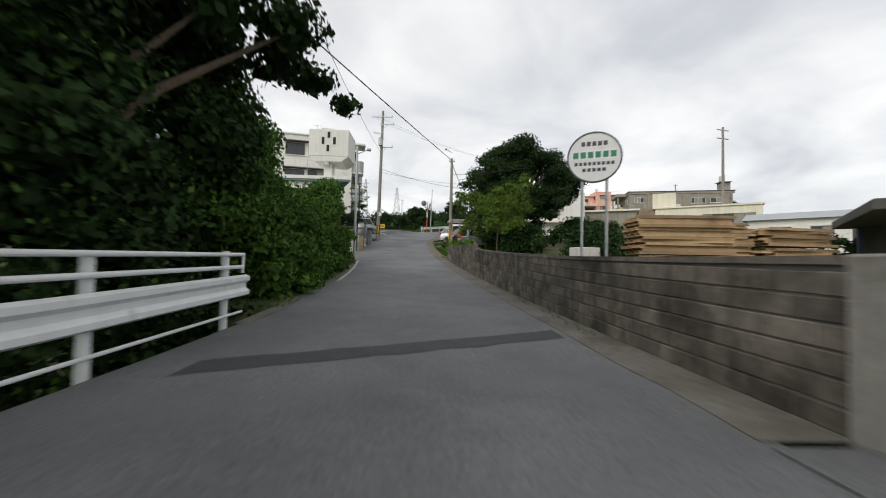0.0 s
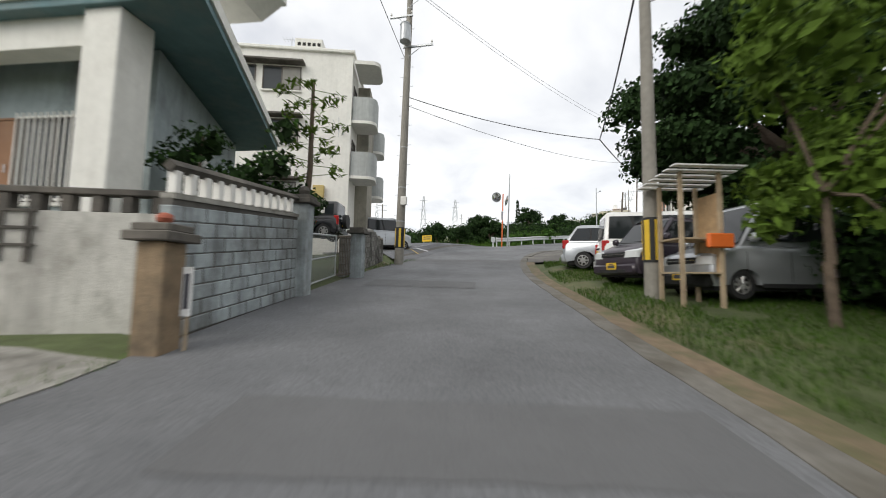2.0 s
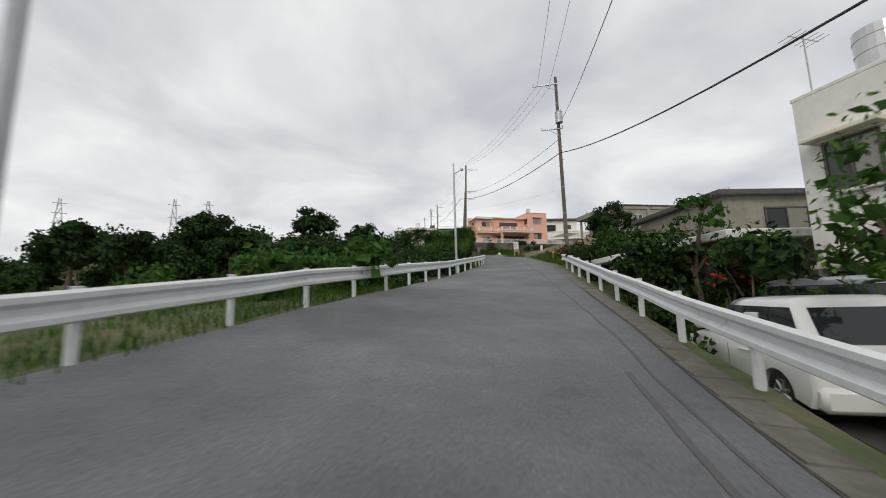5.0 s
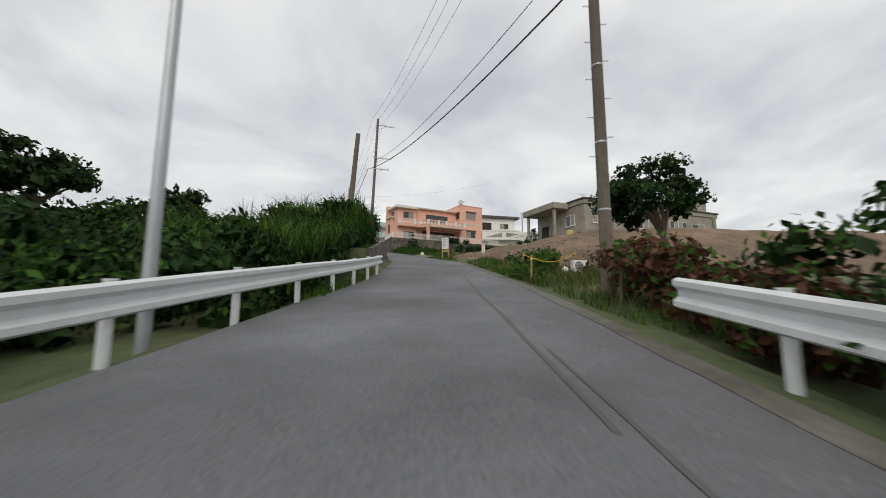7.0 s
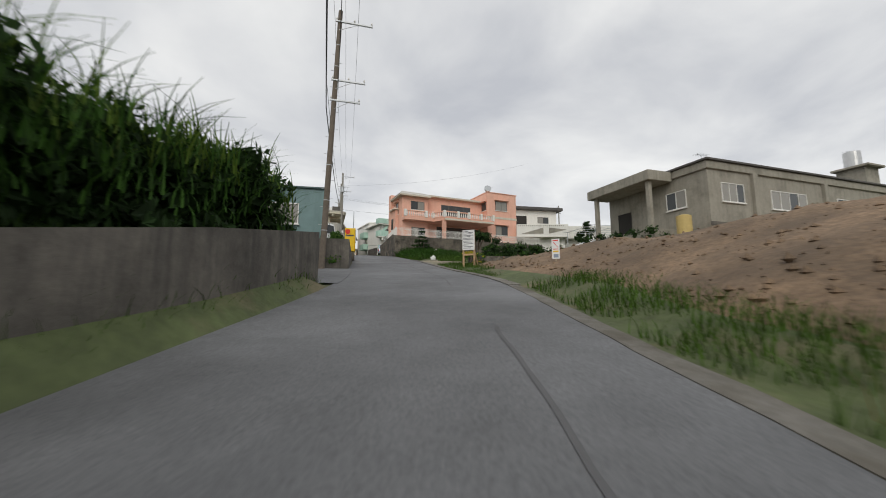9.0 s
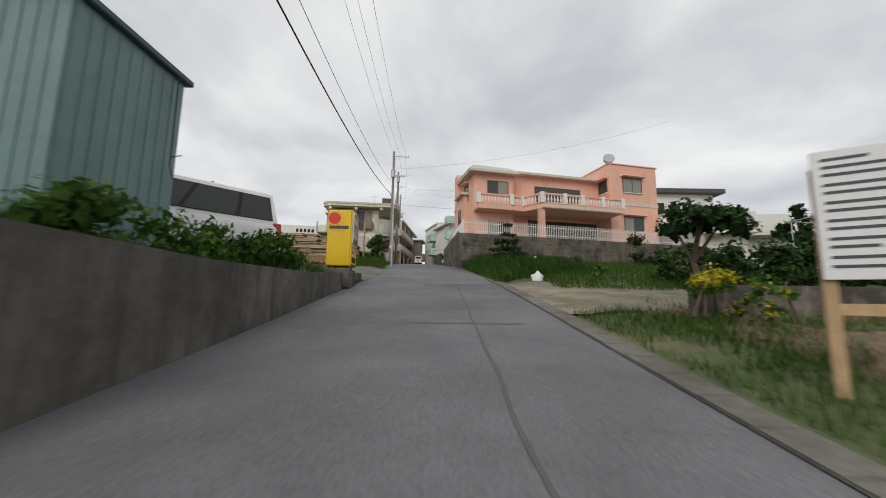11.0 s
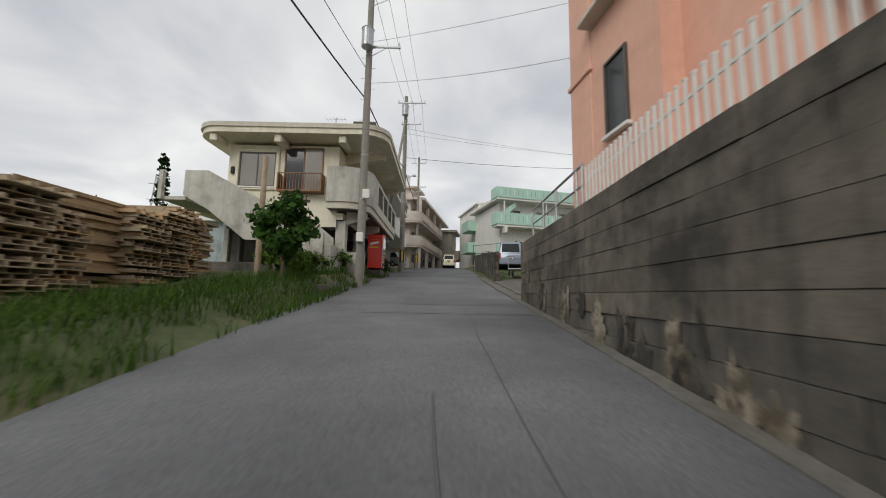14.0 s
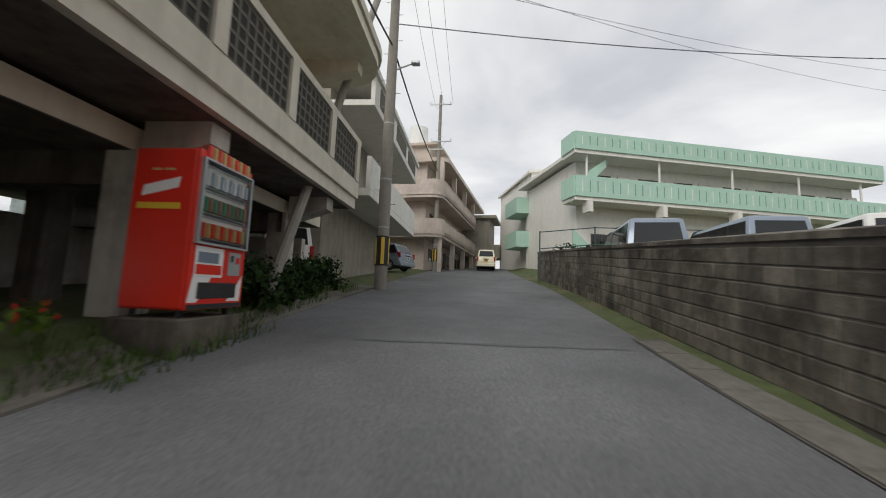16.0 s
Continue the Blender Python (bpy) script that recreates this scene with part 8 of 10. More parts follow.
for x in (-0.38, 0.26):
    part("leg", boxes(((x - 0.045, 0.003, -0.4), (x + 0.045, 0.07, 2.0))), "wood", nb)
part("stay", boxes(((-0.4, 0.072, 0.7), (0.3, 0.11, 0.8))), "wood", nb)
part("brace", prisms(([(0.07, 0.95), (0.13, 0.95), (0.95, -0.1), (0.87, -0.1)], 0.06, "x", 0.23)), "wood", nb)

ns_at = P(100.6, 5.0, 0.35)
ns_ = empty("warning_sign", "small white warning sign on bare soil", "sign", at=tuple(ns_at), yaw=heading(100.6) - 30)
part("board", boxes(((-0.14, -0.012, 0.15), (0.14, 0.0, 0.9)), bevel=0.003), "sign_white", ns_)
part("stake", boxes(((-0.02, 0.003, -0.5), (0.02, 0.03, 0.85))), "wood_grey", ns_)
part("letter_bar", boxes(((-0.1, -0.016, 0.82), (0.1, -0.013, 0.86)), ((-0.1, -0.016, 0.5), (0.1, -0.013, 0.53))), "red", ns_)
part("slash", prisms(([(-0.1, 0.78), (-0.08, 0.79), (0.1, 0.58), (0.08, 0.57)], 0.003, "y", -0.016)), "red", ns_)
part("letter_bar", boxes(((-0.1, -0.016, 0.4), (0.1, -0.013, 0.46))), "plate_yellow", ns_)
part("picture_bar", boxes(((-0.08, -0.016, 0.2), (0.09, -0.013, 0.33))), "blue_car", ns_)

ys = empty("yellow_sign", "small yellow sign board at a field's edge", "sign", 53.0, -11.8, 0.0, turn=10)
part("board", boxes(((-0.55, -0.02, 0.7), (0.55, 0.0, 1.3)), bevel=0.004), "yellow", ys)
for z in (1.1, 0.9):
    part("letter_bar", boxes(((-0.42, -0.024, z), (0.42, -0.021, z + 0.09))), "ink", ys)
for x in (-0.4, 0.4):
    part("leg", tubes(((x, 0.03, -0.3), (x, 0.03, 1.25), 0.025), n=8), "steel", ys)

cm = empty("curve_mirror", "two round curve mirrors on an orange pole", "curve mirror", 53.8, -3.9, 0.0)
part("pole", tubes(((0, 0, -0.3), (0.12, 0, 4.6), 0.05), n=12), "orange", cm)
for x, y, z, turn, nm in ((-0.42, -0.2, 4.35, 10, "mirror"), (0.42, 0.1, 4.0, 112, "mirror")):
    m_ = set_in(part(nm, tubes(((0, -0.02, 0), (0, 0.02, 0), 0.43), n=36), "steel", cm, "round convex mirror with a grey rim"), pose(x, y, z, 0, 0, turn) @ pose(0, 0, 0, 14))
    dome = bmesh.new()
    bmesh.ops.create_uvsphere(dome, u_segments=36, v_segments=24, radius=1.3)
    bmesh.ops.delete(dome, geom=[v for v in dome.verts if v.co.z < 1.23], context="VERTS")
    for v in dome.verts:
        v.co = Vector((v.co.x, -(v.co.z - 1.23) - 0.022, v.co.y))
    part("mirror_face", dome, "mirror", m_, smooth=True)
    part("bracket", tubes(((0, 0.03, 0), (-x * math.cos(radians(turn)) * 0.7, 0.2, -0.05), 0.02), n=6), "orange", m_)
plate = part("caution_plate", boxes(((-0.02, -0.085, 2.3), (0.2, -0.07, 3.1)), bevel=0.003), "sign_white", cm)
for k in range(5):
    part("letter_bar", boxes(((0.03, -0.089, 2.36 + 0.14 * k), (0.15, -0.086, 2.46 + 0.14 * k))), "blue_post", plate)

wb = empty("house_plate", "small white plate on a driveway post", "sign", 26.75, -2.75, 0.0)
part("plate", boxes(((0.0, -0.01, 0.35), (0.1, 0.01, 0.85))), "sign_white", wb)
part("letter_bar", boxes(((0.02, -0.014, 0.42), (0.08, -0.011, 0.78))), "ink", wb)
part("stake", boxes(((0.035, 0.011, -0.1), (0.065, 0.03, 0.8))), "wood_grey", wb)
lb = empty("lane_sign", "white upright sign at a hedge", "sign", 18.6, -3.1, 0.0)
part("plate", boxes(((-0.09, -0.01, 0.7), (0.09, 0.01, 1.2)), bevel=0.003), "sign_white", lb)
for k in range(4):
    part("letter_bar", boxes(((-0.05, -0.014, 0.75 + 0.11 * k), (0.05, -0.011, 0.83 + 0.11 * k))), "ink", lb)
part("post", tubes(((0, 0.03, -0.1), (0, 0.03, 1.15), 0.02), n=8), "steel", lb)


# ---- timber yard ----
def panel_mesh(L_, W_, nm):
    bm = boxes(((-L_ / 2, -W_ / 2, 0), (L_ / 2, W_ / 2, 0.018)), *[((-L_ / 2, y - 0.025, 0.018), (L_ / 2, y + 0.025, 0.078)) for y in (-W_ / 2 + 0.03, -W_ / 6, W_ / 6, W_ / 2 - 0.03)])
    me = bpy.data.meshes.new(nm)
    bm.to_mesh(me)
    bm.free()
    return me


TIMBER = {}
for nm, dims in (("long", (2.4, 0.95)), ("mid", (1.85, 0.9)), ("plank", (2.6, 0.3))):
    for m in ("wood", "wood_grey"):
        me = panel_mesh(*dims, "panel")
        me.materials.append(M[m])
        TIMBER[nm, m] = me


def timber_stack(at, yaw, height, seed, kind="mid", material="wood_grey", label="", mess=1.0):
    g = random.Random(seed)
    e = empty("timber_stack", label or "stack of weathered formwork panels in a yard", "timber stack", at=at, yaw=yaw, group="timber stacks")
    part("bearer", boxes(((-0.9, -0.35, -0.4), (0.9, -0.25, 0.06))), "wood_grey", e)
    part("bearer", boxes(((-0.9, 0.25, -0.4), (0.9, 0.35, 0.06))), "wood_grey", e)
    z = 0.06
    lean = g.uniform(-0.05, 0.05) * mess
    while z < height:
        if kind == "plank":
            for q in (-0.33, 0.0, 0.33):
                ob = new("plank", TIMBER["plank", g.choice((material, material, "wood"))])
                ob.parent = e
                ob.matrix_basis = local(g.uniform(-0.25, 0.25) * mess + lean * z, q + g.uniform(-0.02, 0.02), z, g.uniform(-3, 3) * mess)
            z += 0.084
        else:
            ob = new("panel", TIMBER[kind, g.choice((material, material, material, "wood"))])
            ob.parent = e
            ob.matrix_basis = local(g.uniform(-0.16, 0.16) * mess + lean * z, g.uniform(-0.1, 0.1) * mess, z, g.uniform(-4, 4) * mess + (180 if g.random() < 0.5 else 0))
            z += 0.08 + (0.07 if g.random() < 0.08 else 0.0)
    return e


YARD = [(127.6, -5.6, 0.65, "plank", 80), (128.7, -6.6, 0.75, "plank", 85), (130.6, -5.9, 1.1, "mid", 90), (131.8, -5.7, 1.4, "long", 90), (132.0, -8.2, 1.7, "mid", 85),
        (133.4, -6.4, 1.75, "long", 92), (134.5, -6.6, 1.95, "mid", 88), (135.6, -6.5, 2.05, "long", 90), (136.7, -6.7, 2.1, "mid", 91), (137.8, -6.9, 2.2, "long", 89),
        (138.9, -7.0, 2.2, "mid", 92), (140.0, -7.4, 2.3, "long", 90), (141.1, -7.5, 2.3, "mid", 89), (142.2, -7.8, 2.35, "long", 91),
        (133.6, -9.6, 2.1, "mid", 86), (135.4, -9.4, 2.3, "long", 88), (137.2, -9.6, 2.4, "mid", 94), (139.2, -10.0, 2.3, "long", 90), (134.5, -12.2, 2.0, "long", 84), (137.0, -12.6, 2.2, "mid", 90),
        (131.0, -14.8, 1.6, "mid", 90), (132.4, -14.9, 1.8, "long", 92), (134.0, -15.2, 1.5, "mid", 88), (130.0, -17.5, 1.7, "long", 90), (127.5, -19.0, 1.7, "mid", 90), (125.2, -19.6, 1.6, "long", 92), (129.0, -12.5, 0.8, "plank", 70)]
for k, (s, u, h, kd, tn) in enumerate(YARD):
    timber_stack(tuple(P(s, u - (1.2 if s < 131 else 0.4))), heading(s) + tn - 90 + (90 if k % 4 == 1 else 0), h * (0.8 if u > -12 else 0.58) * (1.0 + 0.08 * math.sin(3.7 * k)), 200 + k, kd, "wood_grey" if k % 3 else "wood", "low pile of mixed planks at the yard's edge" if kd == "plank" else "")
board = part("leaning_board", boxes(((-0.22, -0.02, 0.0), (0.22, 0.02, 1.35))), "wood", None)
bp_ = P(130.2, -6.75, 0.0)
board.matrix_basis = pose(bp_.x, bp_.y, bp_.z, -12, 6, heading(130))
tagged(board, "pale tall board leaning on a timber stack", "board")
for k, (s, u, h) in enumerate(((9.7, 6.9, 2.25), (10.9, 8.8, 2.2), (12.9, 9.6, 1.75), (10.6, 11.4, 2.1))):
    timber_stack(tuple(P(s, u)), heading(s) + 4 * k - 8, h, 300 + k, "long", "wood", "tall stack of orange-brown formwork panels behind a wall")
for k, (s, u, w, h) in enumerate(((12.0, 5.5, 0.8, 1.36),)):
    wx = empty("white_cabinet", "white steel cabinet behind a block wall", "cabinet", s, u)
    part("body", boxes(((-w / 2, -0.3, -0.1), (w / 2, 0.3, h)), bevel=0.02), "white_trim", wx)
    part("door", boxes(((-w / 2 + 0.05, -0.315, 0.1), (-0.01, -0.302, h - 0.1))), "white_trim", wx)
    part("door", boxes(((0.01, -0.315, 0.1), (w / 2 - 0.05, -0.302, h - 0.1))), "white_trim", wx)


# ---- forecourt and verge things ----
def stone_pillar(at, yaw, label, h=1.45):
    e = empty("stone_pillar", label, "pillar", at=at, yaw=yaw)
    g = random.Random(int(at[0] * 10))
    z, k = -0.5, 0
    while z < h - 0.1:
        dz = g.uniform(0.24, 0.32)
        w = 0.155 + g.uniform(-0.015, 0.015)
        st = part("stone", boxes(((-w, -w, z), (w, w, z + dz - 0.015)), bevel=0.035), "stone_post", e)
        z += dz
    part("cap_stone", boxes(((-0.21, -0.21, z), (0.21, 0.21, z + 0.1)), bevel=0.03), "old_concrete", e)
    return e


p1 = stone_pillar((4.42, 52.76, float(lie(52.9, 3.2)) + 0.02), -20, "rough brown stone pillar with a cap stone", 1.5)
part("name_plate", boxes(((-0.04, -0.19, 0.5), (0.06, -0.17, 0.8))), "ochre_box", p1, "small ochre plate with plain bars")
stone_pillar((7.06, 50.2, 2.5), -20, "rough stone pillar at a forecourt", 1.2)
wa, wb_ = P(47.3, 4.75), P(41.0, 5.25)
ww = empty("weathered_wall", "flaking weathered wall beside a forecourt", "wall", at=wa, yaw=0, kind="structure")
for k in range(6):
    a, b = wa.lerp(wb_, k / 6), wa.lerp(wb_, (k + 1) / 6)
    lift = 1.2 - 0.05 * (k % 2)
    wpart("wall", parapet([(a.x, a.y), (b.x, b.y)], min(a.z, b.z) - 0.3, b.z + lift - 0.08, 0.2), "flaking_wall", ww)
    wpart("coping", parapet([(a.x, a.y), (b.x, b.y)], b.z + lift - 0.078, b.z + lift, 0.26), "old_concrete", ww)
pf = empty("pipe_railing", "grey pipe railing before a weathered wall", "railing", 44.0, 4.9)
posts = [P(s, u) for s, u in ((46.2, 4.5), (44.6, 4.7), (42.5, 4.9), (40.6, 5.0))]
for p in posts:
    wpart("post", tubes((p - Vector((0, 0, 0.2)), p + Vector((0, 0, 1.52)), 0.03), n=8), "steel", pf)
for p, q in zip(posts[:-1], posts[1:]):
    for z, r in ((1.5, 0.028), (0.95, 0.025), (0.3, 0.022)):
        wpart("rail", tubes((p + Vector((0, 0, z)), q + Vector((0, 0, z)), r), n=8), "steel", pf)
notice = P(45.9, 4.35, 0.95)
wpart("notice_panel", boxes(((notice.x - 0.02, notice.y - 0.3, notice.z - 0.3), (notice.x + 0.02, notice.y + 0.3, notice.z + 0.25))), "sign_white", pf, "pale weathered notice panel")

sh = empty("wooden_stand", "unpainted wooden stand with a slatted roof", "stand", 30.0, 4.25, 0.0, turn=5)
for x in (-0.35, 0.35):
    for y in (-0.3, 0.3):
        part("post", boxes(((x - 0.03, y - 0.03, -0.1), (x + 0.03, y + 0.03, 2.35 if y < 0 else 2.2))), "wood_grey", sh)
for k in range(6):
    part("roof_slat", boxes(((-0.62, -0.6 + 0.21 * k, 2.37 - 0.03 * k), (0.62, -0.45 + 0.21 * k, 2.395 - 0.03 * k))), "sign_white", sh)
for z in (0.55, 1.15):
    part("shelf", boxes(((-0.38, -0.32, z), (0.38, 0.32, z + 0.03))), "wood_grey", sh)
part("side_panel", boxes(((0.38, -0.3, 0.5), (0.4, 0.3, 2.0))), "wood", sh)
part("tray", boxes(((0.05, -0.42, 1.0), (0.5, -0.33, 1.25)), bevel=0.02), "orange", sh, "orange plastic tray")


def crate(at, yaw, label, w=0.52, d=0.36, h=0.42):
    e = empty("plastic_crate", label, "crate", at=at, yaw=yaw)
    for nm, a, b in (("side", (-w / 2, -d / 2, 0), (w / 2, -d / 2 + 0.02, h)), ("side", (-w / 2, d / 2 - 0.02, 0), (w / 2, d / 2, h)), ("end", (-w / 2, -d / 2 + 0.02, 0), (-w / 2 + 0.02, d / 2 - 0.02, h)), ("end", (w / 2 - 0.02, -d / 2 + 0.02, 0), (w / 2, d / 2 - 0.02, h)), ("base", (-w / 2 + 0.02, -d / 2 + 0.02, 0), (w / 2 - 0.02, d / 2 - 0.02, 0.02))):
        part(nm, boxes((a, b), bevel=0.004), "orange", e)
    part("rim", boxes(((-w / 2 - 0.015, -d / 2 - 0.015, h - 0.05), (w / 2 + 0.015, -d / 2 - 0.001, h)), ((-w / 2 - 0.015, -d / 2 - 0.015, h * 0.5), (w / 2 + 0.015, -d / 2 - 0.001, h * 0.5 + 0.03))), "orange", e)


crate(tuple(P(26.6, -6.1, 0.015)), 5, "bright orange plastic crate on a driveway")


def sack(at, r, h, label, seed):
    bm = bmesh.new()
    bmesh.ops.create_icosphere(bm, subdivisions=3, radius=1.0)
    for v in bm.verts:
        n_ = noise.noise(v.co * 1.7 + Vector((seed, 0, 0))) * 0.28 + noise.noise(v.co * 5 + Vector((0, seed, 0))) * 0.07
        k = 1 + n_
        v.co = Vector((v.co.x * r * k, v.co.y * r * k * 0.8, max(-0.02, (v.co.z * 0.55 + 0.42) * h * k)))
    for v in bm.verts:
        if v.co.z > h * 0.8:
            v.co.x *= 0.6
            v.co.y *= 0.6
    ob = part("plastic_sack", bm, "sign_white", smooth=True)
    ob.matrix_basis = pose(*at)
    return tagged(ob, label, "sack")


sack((36.1, 110.9, float(lie(118.4, 3.9)) + 0.02), 0.25, 0.5, "crumpled white plastic sack on the verge", 3)
def covered_car(at, yaw, label):
    """A car under a loose sheet: a long body with a cabin hump and folds."""
    e = empty("covered_car", label, "car", at=at, yaw=yaw, group="parked vehicles")
    bm = bmesh.new()
    bmesh.ops.create_grid(bm, x_segments=26, y_segments=44, size=1.0)
    for q in bm.verts:
        x, y = q.co.x, q.co.y
        edge = max(abs(x), abs(y))
        hump = 0.95 + 0.5 / (1 + math.exp(9 * (abs(y + 0.1) - 0.5)))
        fall = 1 - max(0, (edge - 0.8) / 0.2) ** 1.5
        z = hump * fall + 0.06 * noise.noise((x * 3, y * 6, 1.0)) + 0.03 * noise.noise((x * 9, y * 14, 3.0))
        q.co = Vector((x * 0.92, y * 2.1, max(0.0, z)))
    part("sheet", bm, "cover_sheet", e, smooth=True)
    return e


covered_car((49.1, 104.1, 12.2), 65, "car under a crumpled pale silver sheet")
sack(tuple(P(83.4, 4.3, 0.12)), 0.12, 0.2, "small white plastic bag among weeds", 5)
for s, u, h in ((82.9, 2.95, 0.92), (85.5, 3.4, 0.9), (124.4, 5.6, 0.75), (127.45, 5.6, 0.6), (130.2, 4.6, 0.7)):
    stk = empty("stake", "thin wooden stake with a rope tied to it", "stake", s, u, group="stakes")
    part("shaft", tubes(((0, 0, -0.3), (0.02, 0, h), 0.03), n=7), "wood", stk)
    part("knot", tubes(((0.02, 0, h - 0.16), (0.02, 0, h - 0.08), 0.042), n=8), "plate_yellow" if s < 100 else "sign_white", stk)


def rope(rows, label, material, r=0.012):
    e = empty("rope", label, "rope", at=rows[0], yaw=0)
    for a, b in zip(rows[:-1], rows[1:]):
        a, b = Vector(a), Vector(b)
        pts = [a.lerp(b, k / 8) - Vector((0, 0, 0.22 * 4 * (k / 8) * (1 - k / 8))) for k in range(9)]
        bm = bmesh.new()
        side = (b - a).cross(Vector((0, 0, 1))).normalized()
        loft(bm, [[tuple(p + side * (r * math.cos(k * math.pi / 3)) + Vector((0, 0, r * math.sin(k * math.pi / 3)))) for k in range(6)] for p in pts], caps=False)
        wpart("span", bm, material, e)


rope([P(82.9, 2.95, 0.84), P(83.2, 1.0 + 3.6, 0.8), P(85.5, 3.4, 0.8)], "yellow rope between wooden stakes", "plate_yellow")
rope([P(124.4, 5.6, 0.65), P(127.45, 5.6, 0.5), P(130.2, 4.6, 0.6)], "pale rope slung along the verge", "sign_white", 0.016)
ac = empty("air_conditioner", "discarded white air conditioner unit on a bank", "appliance", at=(22.6, 76.8, float(lie(83.4, 4.9)) + 0.14), yaw=-20)
ac.scale = (0.64, 0.64, 0.64)
part("casing", boxes(((-0.45, -0.17, 0.0), (0.45, 0.17, 0.62)), bevel=0.02), "white_trim", ac)
part("fan_grille", tubes(((-0.12, -0.172, 0.32), (-0.12, -0.19, 0.32), 0.24), n=24), "dark_mesh", ac)
for k in range(6):
    part("grille_bar", boxes(((-0.36, -0.196, 0.12 + 0.08 * k), (0.12, -0.191, 0.13 + 0.08 * k))), "white_trim", ac)
hc = empty("handcart", "rusty steel handcart beside a block wall", "handcart", 149.0, 4.0, 0.0, turn=70)
part("platform", boxes(((-0.7, -0.4, 0.3), (0.7, 0.4, 0.36)), bevel=0.01), "steel", hc)
part("handle", tubes(((-0.68, -0.38, 0.36), (-0.72, -0.38, 1.0), 0.02), ((-0.68, 0.38, 0.36), (-0.72, 0.38, 1.0), 0.02), ((-0.72, -0.4, 1.0), (-0.72, 0.4, 1.0), 0.02), n=8), "steel", hc)
for x in (-0.5, 0.5):
    for y in (-0.36, 0.36):
        part("wheel", tubes(((x, y - 0.03, 0.14), (x, y + 0.03, 0.14), 0.15), n=16), "black", hc)
bw = empty("low_wall", "low concrete block wall in a car park entrance", "wall", 145.2, 4.7, 0.0, kind="structure")
part("wall", boxes(((0.0, -0.1, -0.2), (2.3, 0.1, 0.55)), bevel=0.015), "block", bw)
for k in range(5):
    part("stone", boxes(((0.05 + 0.45 * k, -0.42, -0.05), (0.45 + 0.45 * k, -0.15, 0.12)), bevel=0.04), "old_concrete", bw)
for s, u, L_, t_ in ((141.2, -3.35, 6.0, 0), (145.0, -6.2, 2.6, 90)):
    pw = empty("planter_wall", "low dark stone planter wall with plants", "wall", s, u, 0.0, turn=t_, kind="structure")
    part("wall", boxes(((-0.12, 0.0, -0.6), (0.12, L_, 0.32)), bevel=0.02), "old_concrete", pw)
pl = empty("plot_wall", "low stained block wall at the edge of a plot", "wall", 111.9, 4.9, 0.0, kind="structure")
part("wall", boxes(((0.0, -0.1, -0.3), (6.2, 0.1, 0.6)), bevel=0.01), "block", pl)
bk = empty("bucket", "grey plastic bucket on a retaining wall", "bucket", 107.4, -4.0, 0.15)
part("body", tubes(((0, 0, 0), (0, 0, 0.38), 0.17, 0.22), n=18), "sign_white", bk)
part("rim", tubes(((0, 0, 0.38), (0, 0, 0.41), 0.235), n=18), "sign_white", bk)

# pipe fence behind the car park
cf = empty("car_park_fence", "thin dark pipe fence behind parked vans", "fence", 163.0, 3.0, 0.0)
fa = [P(163.0, 3.0 + 2.4 * k, 0.0) for k in range(9)]
for p in fa:
    wpart("post", tubes((p, p + Vector((0, 0, 2.3)), 0.03), n=7), "dark_teal", cf)
for dz in (1.5, 2.25):
    for p, q in zip(fa[:-1], fa[1:]):
        wpart("rail", tubes((p + Vector((0, 0, dz)), q + Vector((0, 0, dz)), 0.022), n=6), "dark_teal", cf)
bwall = empty("back_wall", "low dark wall at the back of a car park", "wall", 164.6, 9.0, 0.0, kind="structure")
wpart("wall", parapet([tuple(P(164.6, u))[:2] for u in (6.0, 12.0, 18.0, 24.0)], P(164.6, 12).z - 0.3, P(164.6, 12).z + 1.25, 0.2), "old_course", bwall)


# ---- masts on the skyline ----
def pylon(at, h, w, label):
    e = empty("pylon", label, "pylon", at=at, yaw=20)
    for sx in (-1, 1):
        for sy in (-1, 1):
            part("leg", tubes(((sx * w, sy * w, 0), (sx * w * 0.12, sy * w * 0.12, h), w * 0.06, w * 0.03), n=4), "steel", e)
    n_ = 9
    for k in range(n_):
        z0, z1 = h * k / n_, h * (k + 1) / n_
        a, b = w * (1 - 0.88 * k / n_), w * (1 - 0.88 * (k + 1) / n_)
        part("bracing", tubes(*[(p, q, w * 0.025) for sy in (-1, 1) for p, q in (((-a, sy * a, z0), (b, sy * b, z1)), ((a, sy * a, z0), (-b, sy * b, z1)))], n=4), "steel", e)
    for z in (0.7, 0.82, 0.94):
        part("arm", tubes(((-w * 0.75, 0, h * z), (w * 0.75, 0, h * z), w * 0.035), n=4), "steel", e)


pylon((-69.7, 336.0, 3.5), 69.0, 4.6, "tall steel lattice pylon on the skyline")
pylon((-60.0, 190.0, land_z(-60, 190) - 0.3), 24.0, 2.2, "steel lattice pylon across the fields")
pylon((-20.0, 170.0, land_z(-20, 170) - 0.3), 18.0, 1.8, "slim steel lattice pylon across the fields")
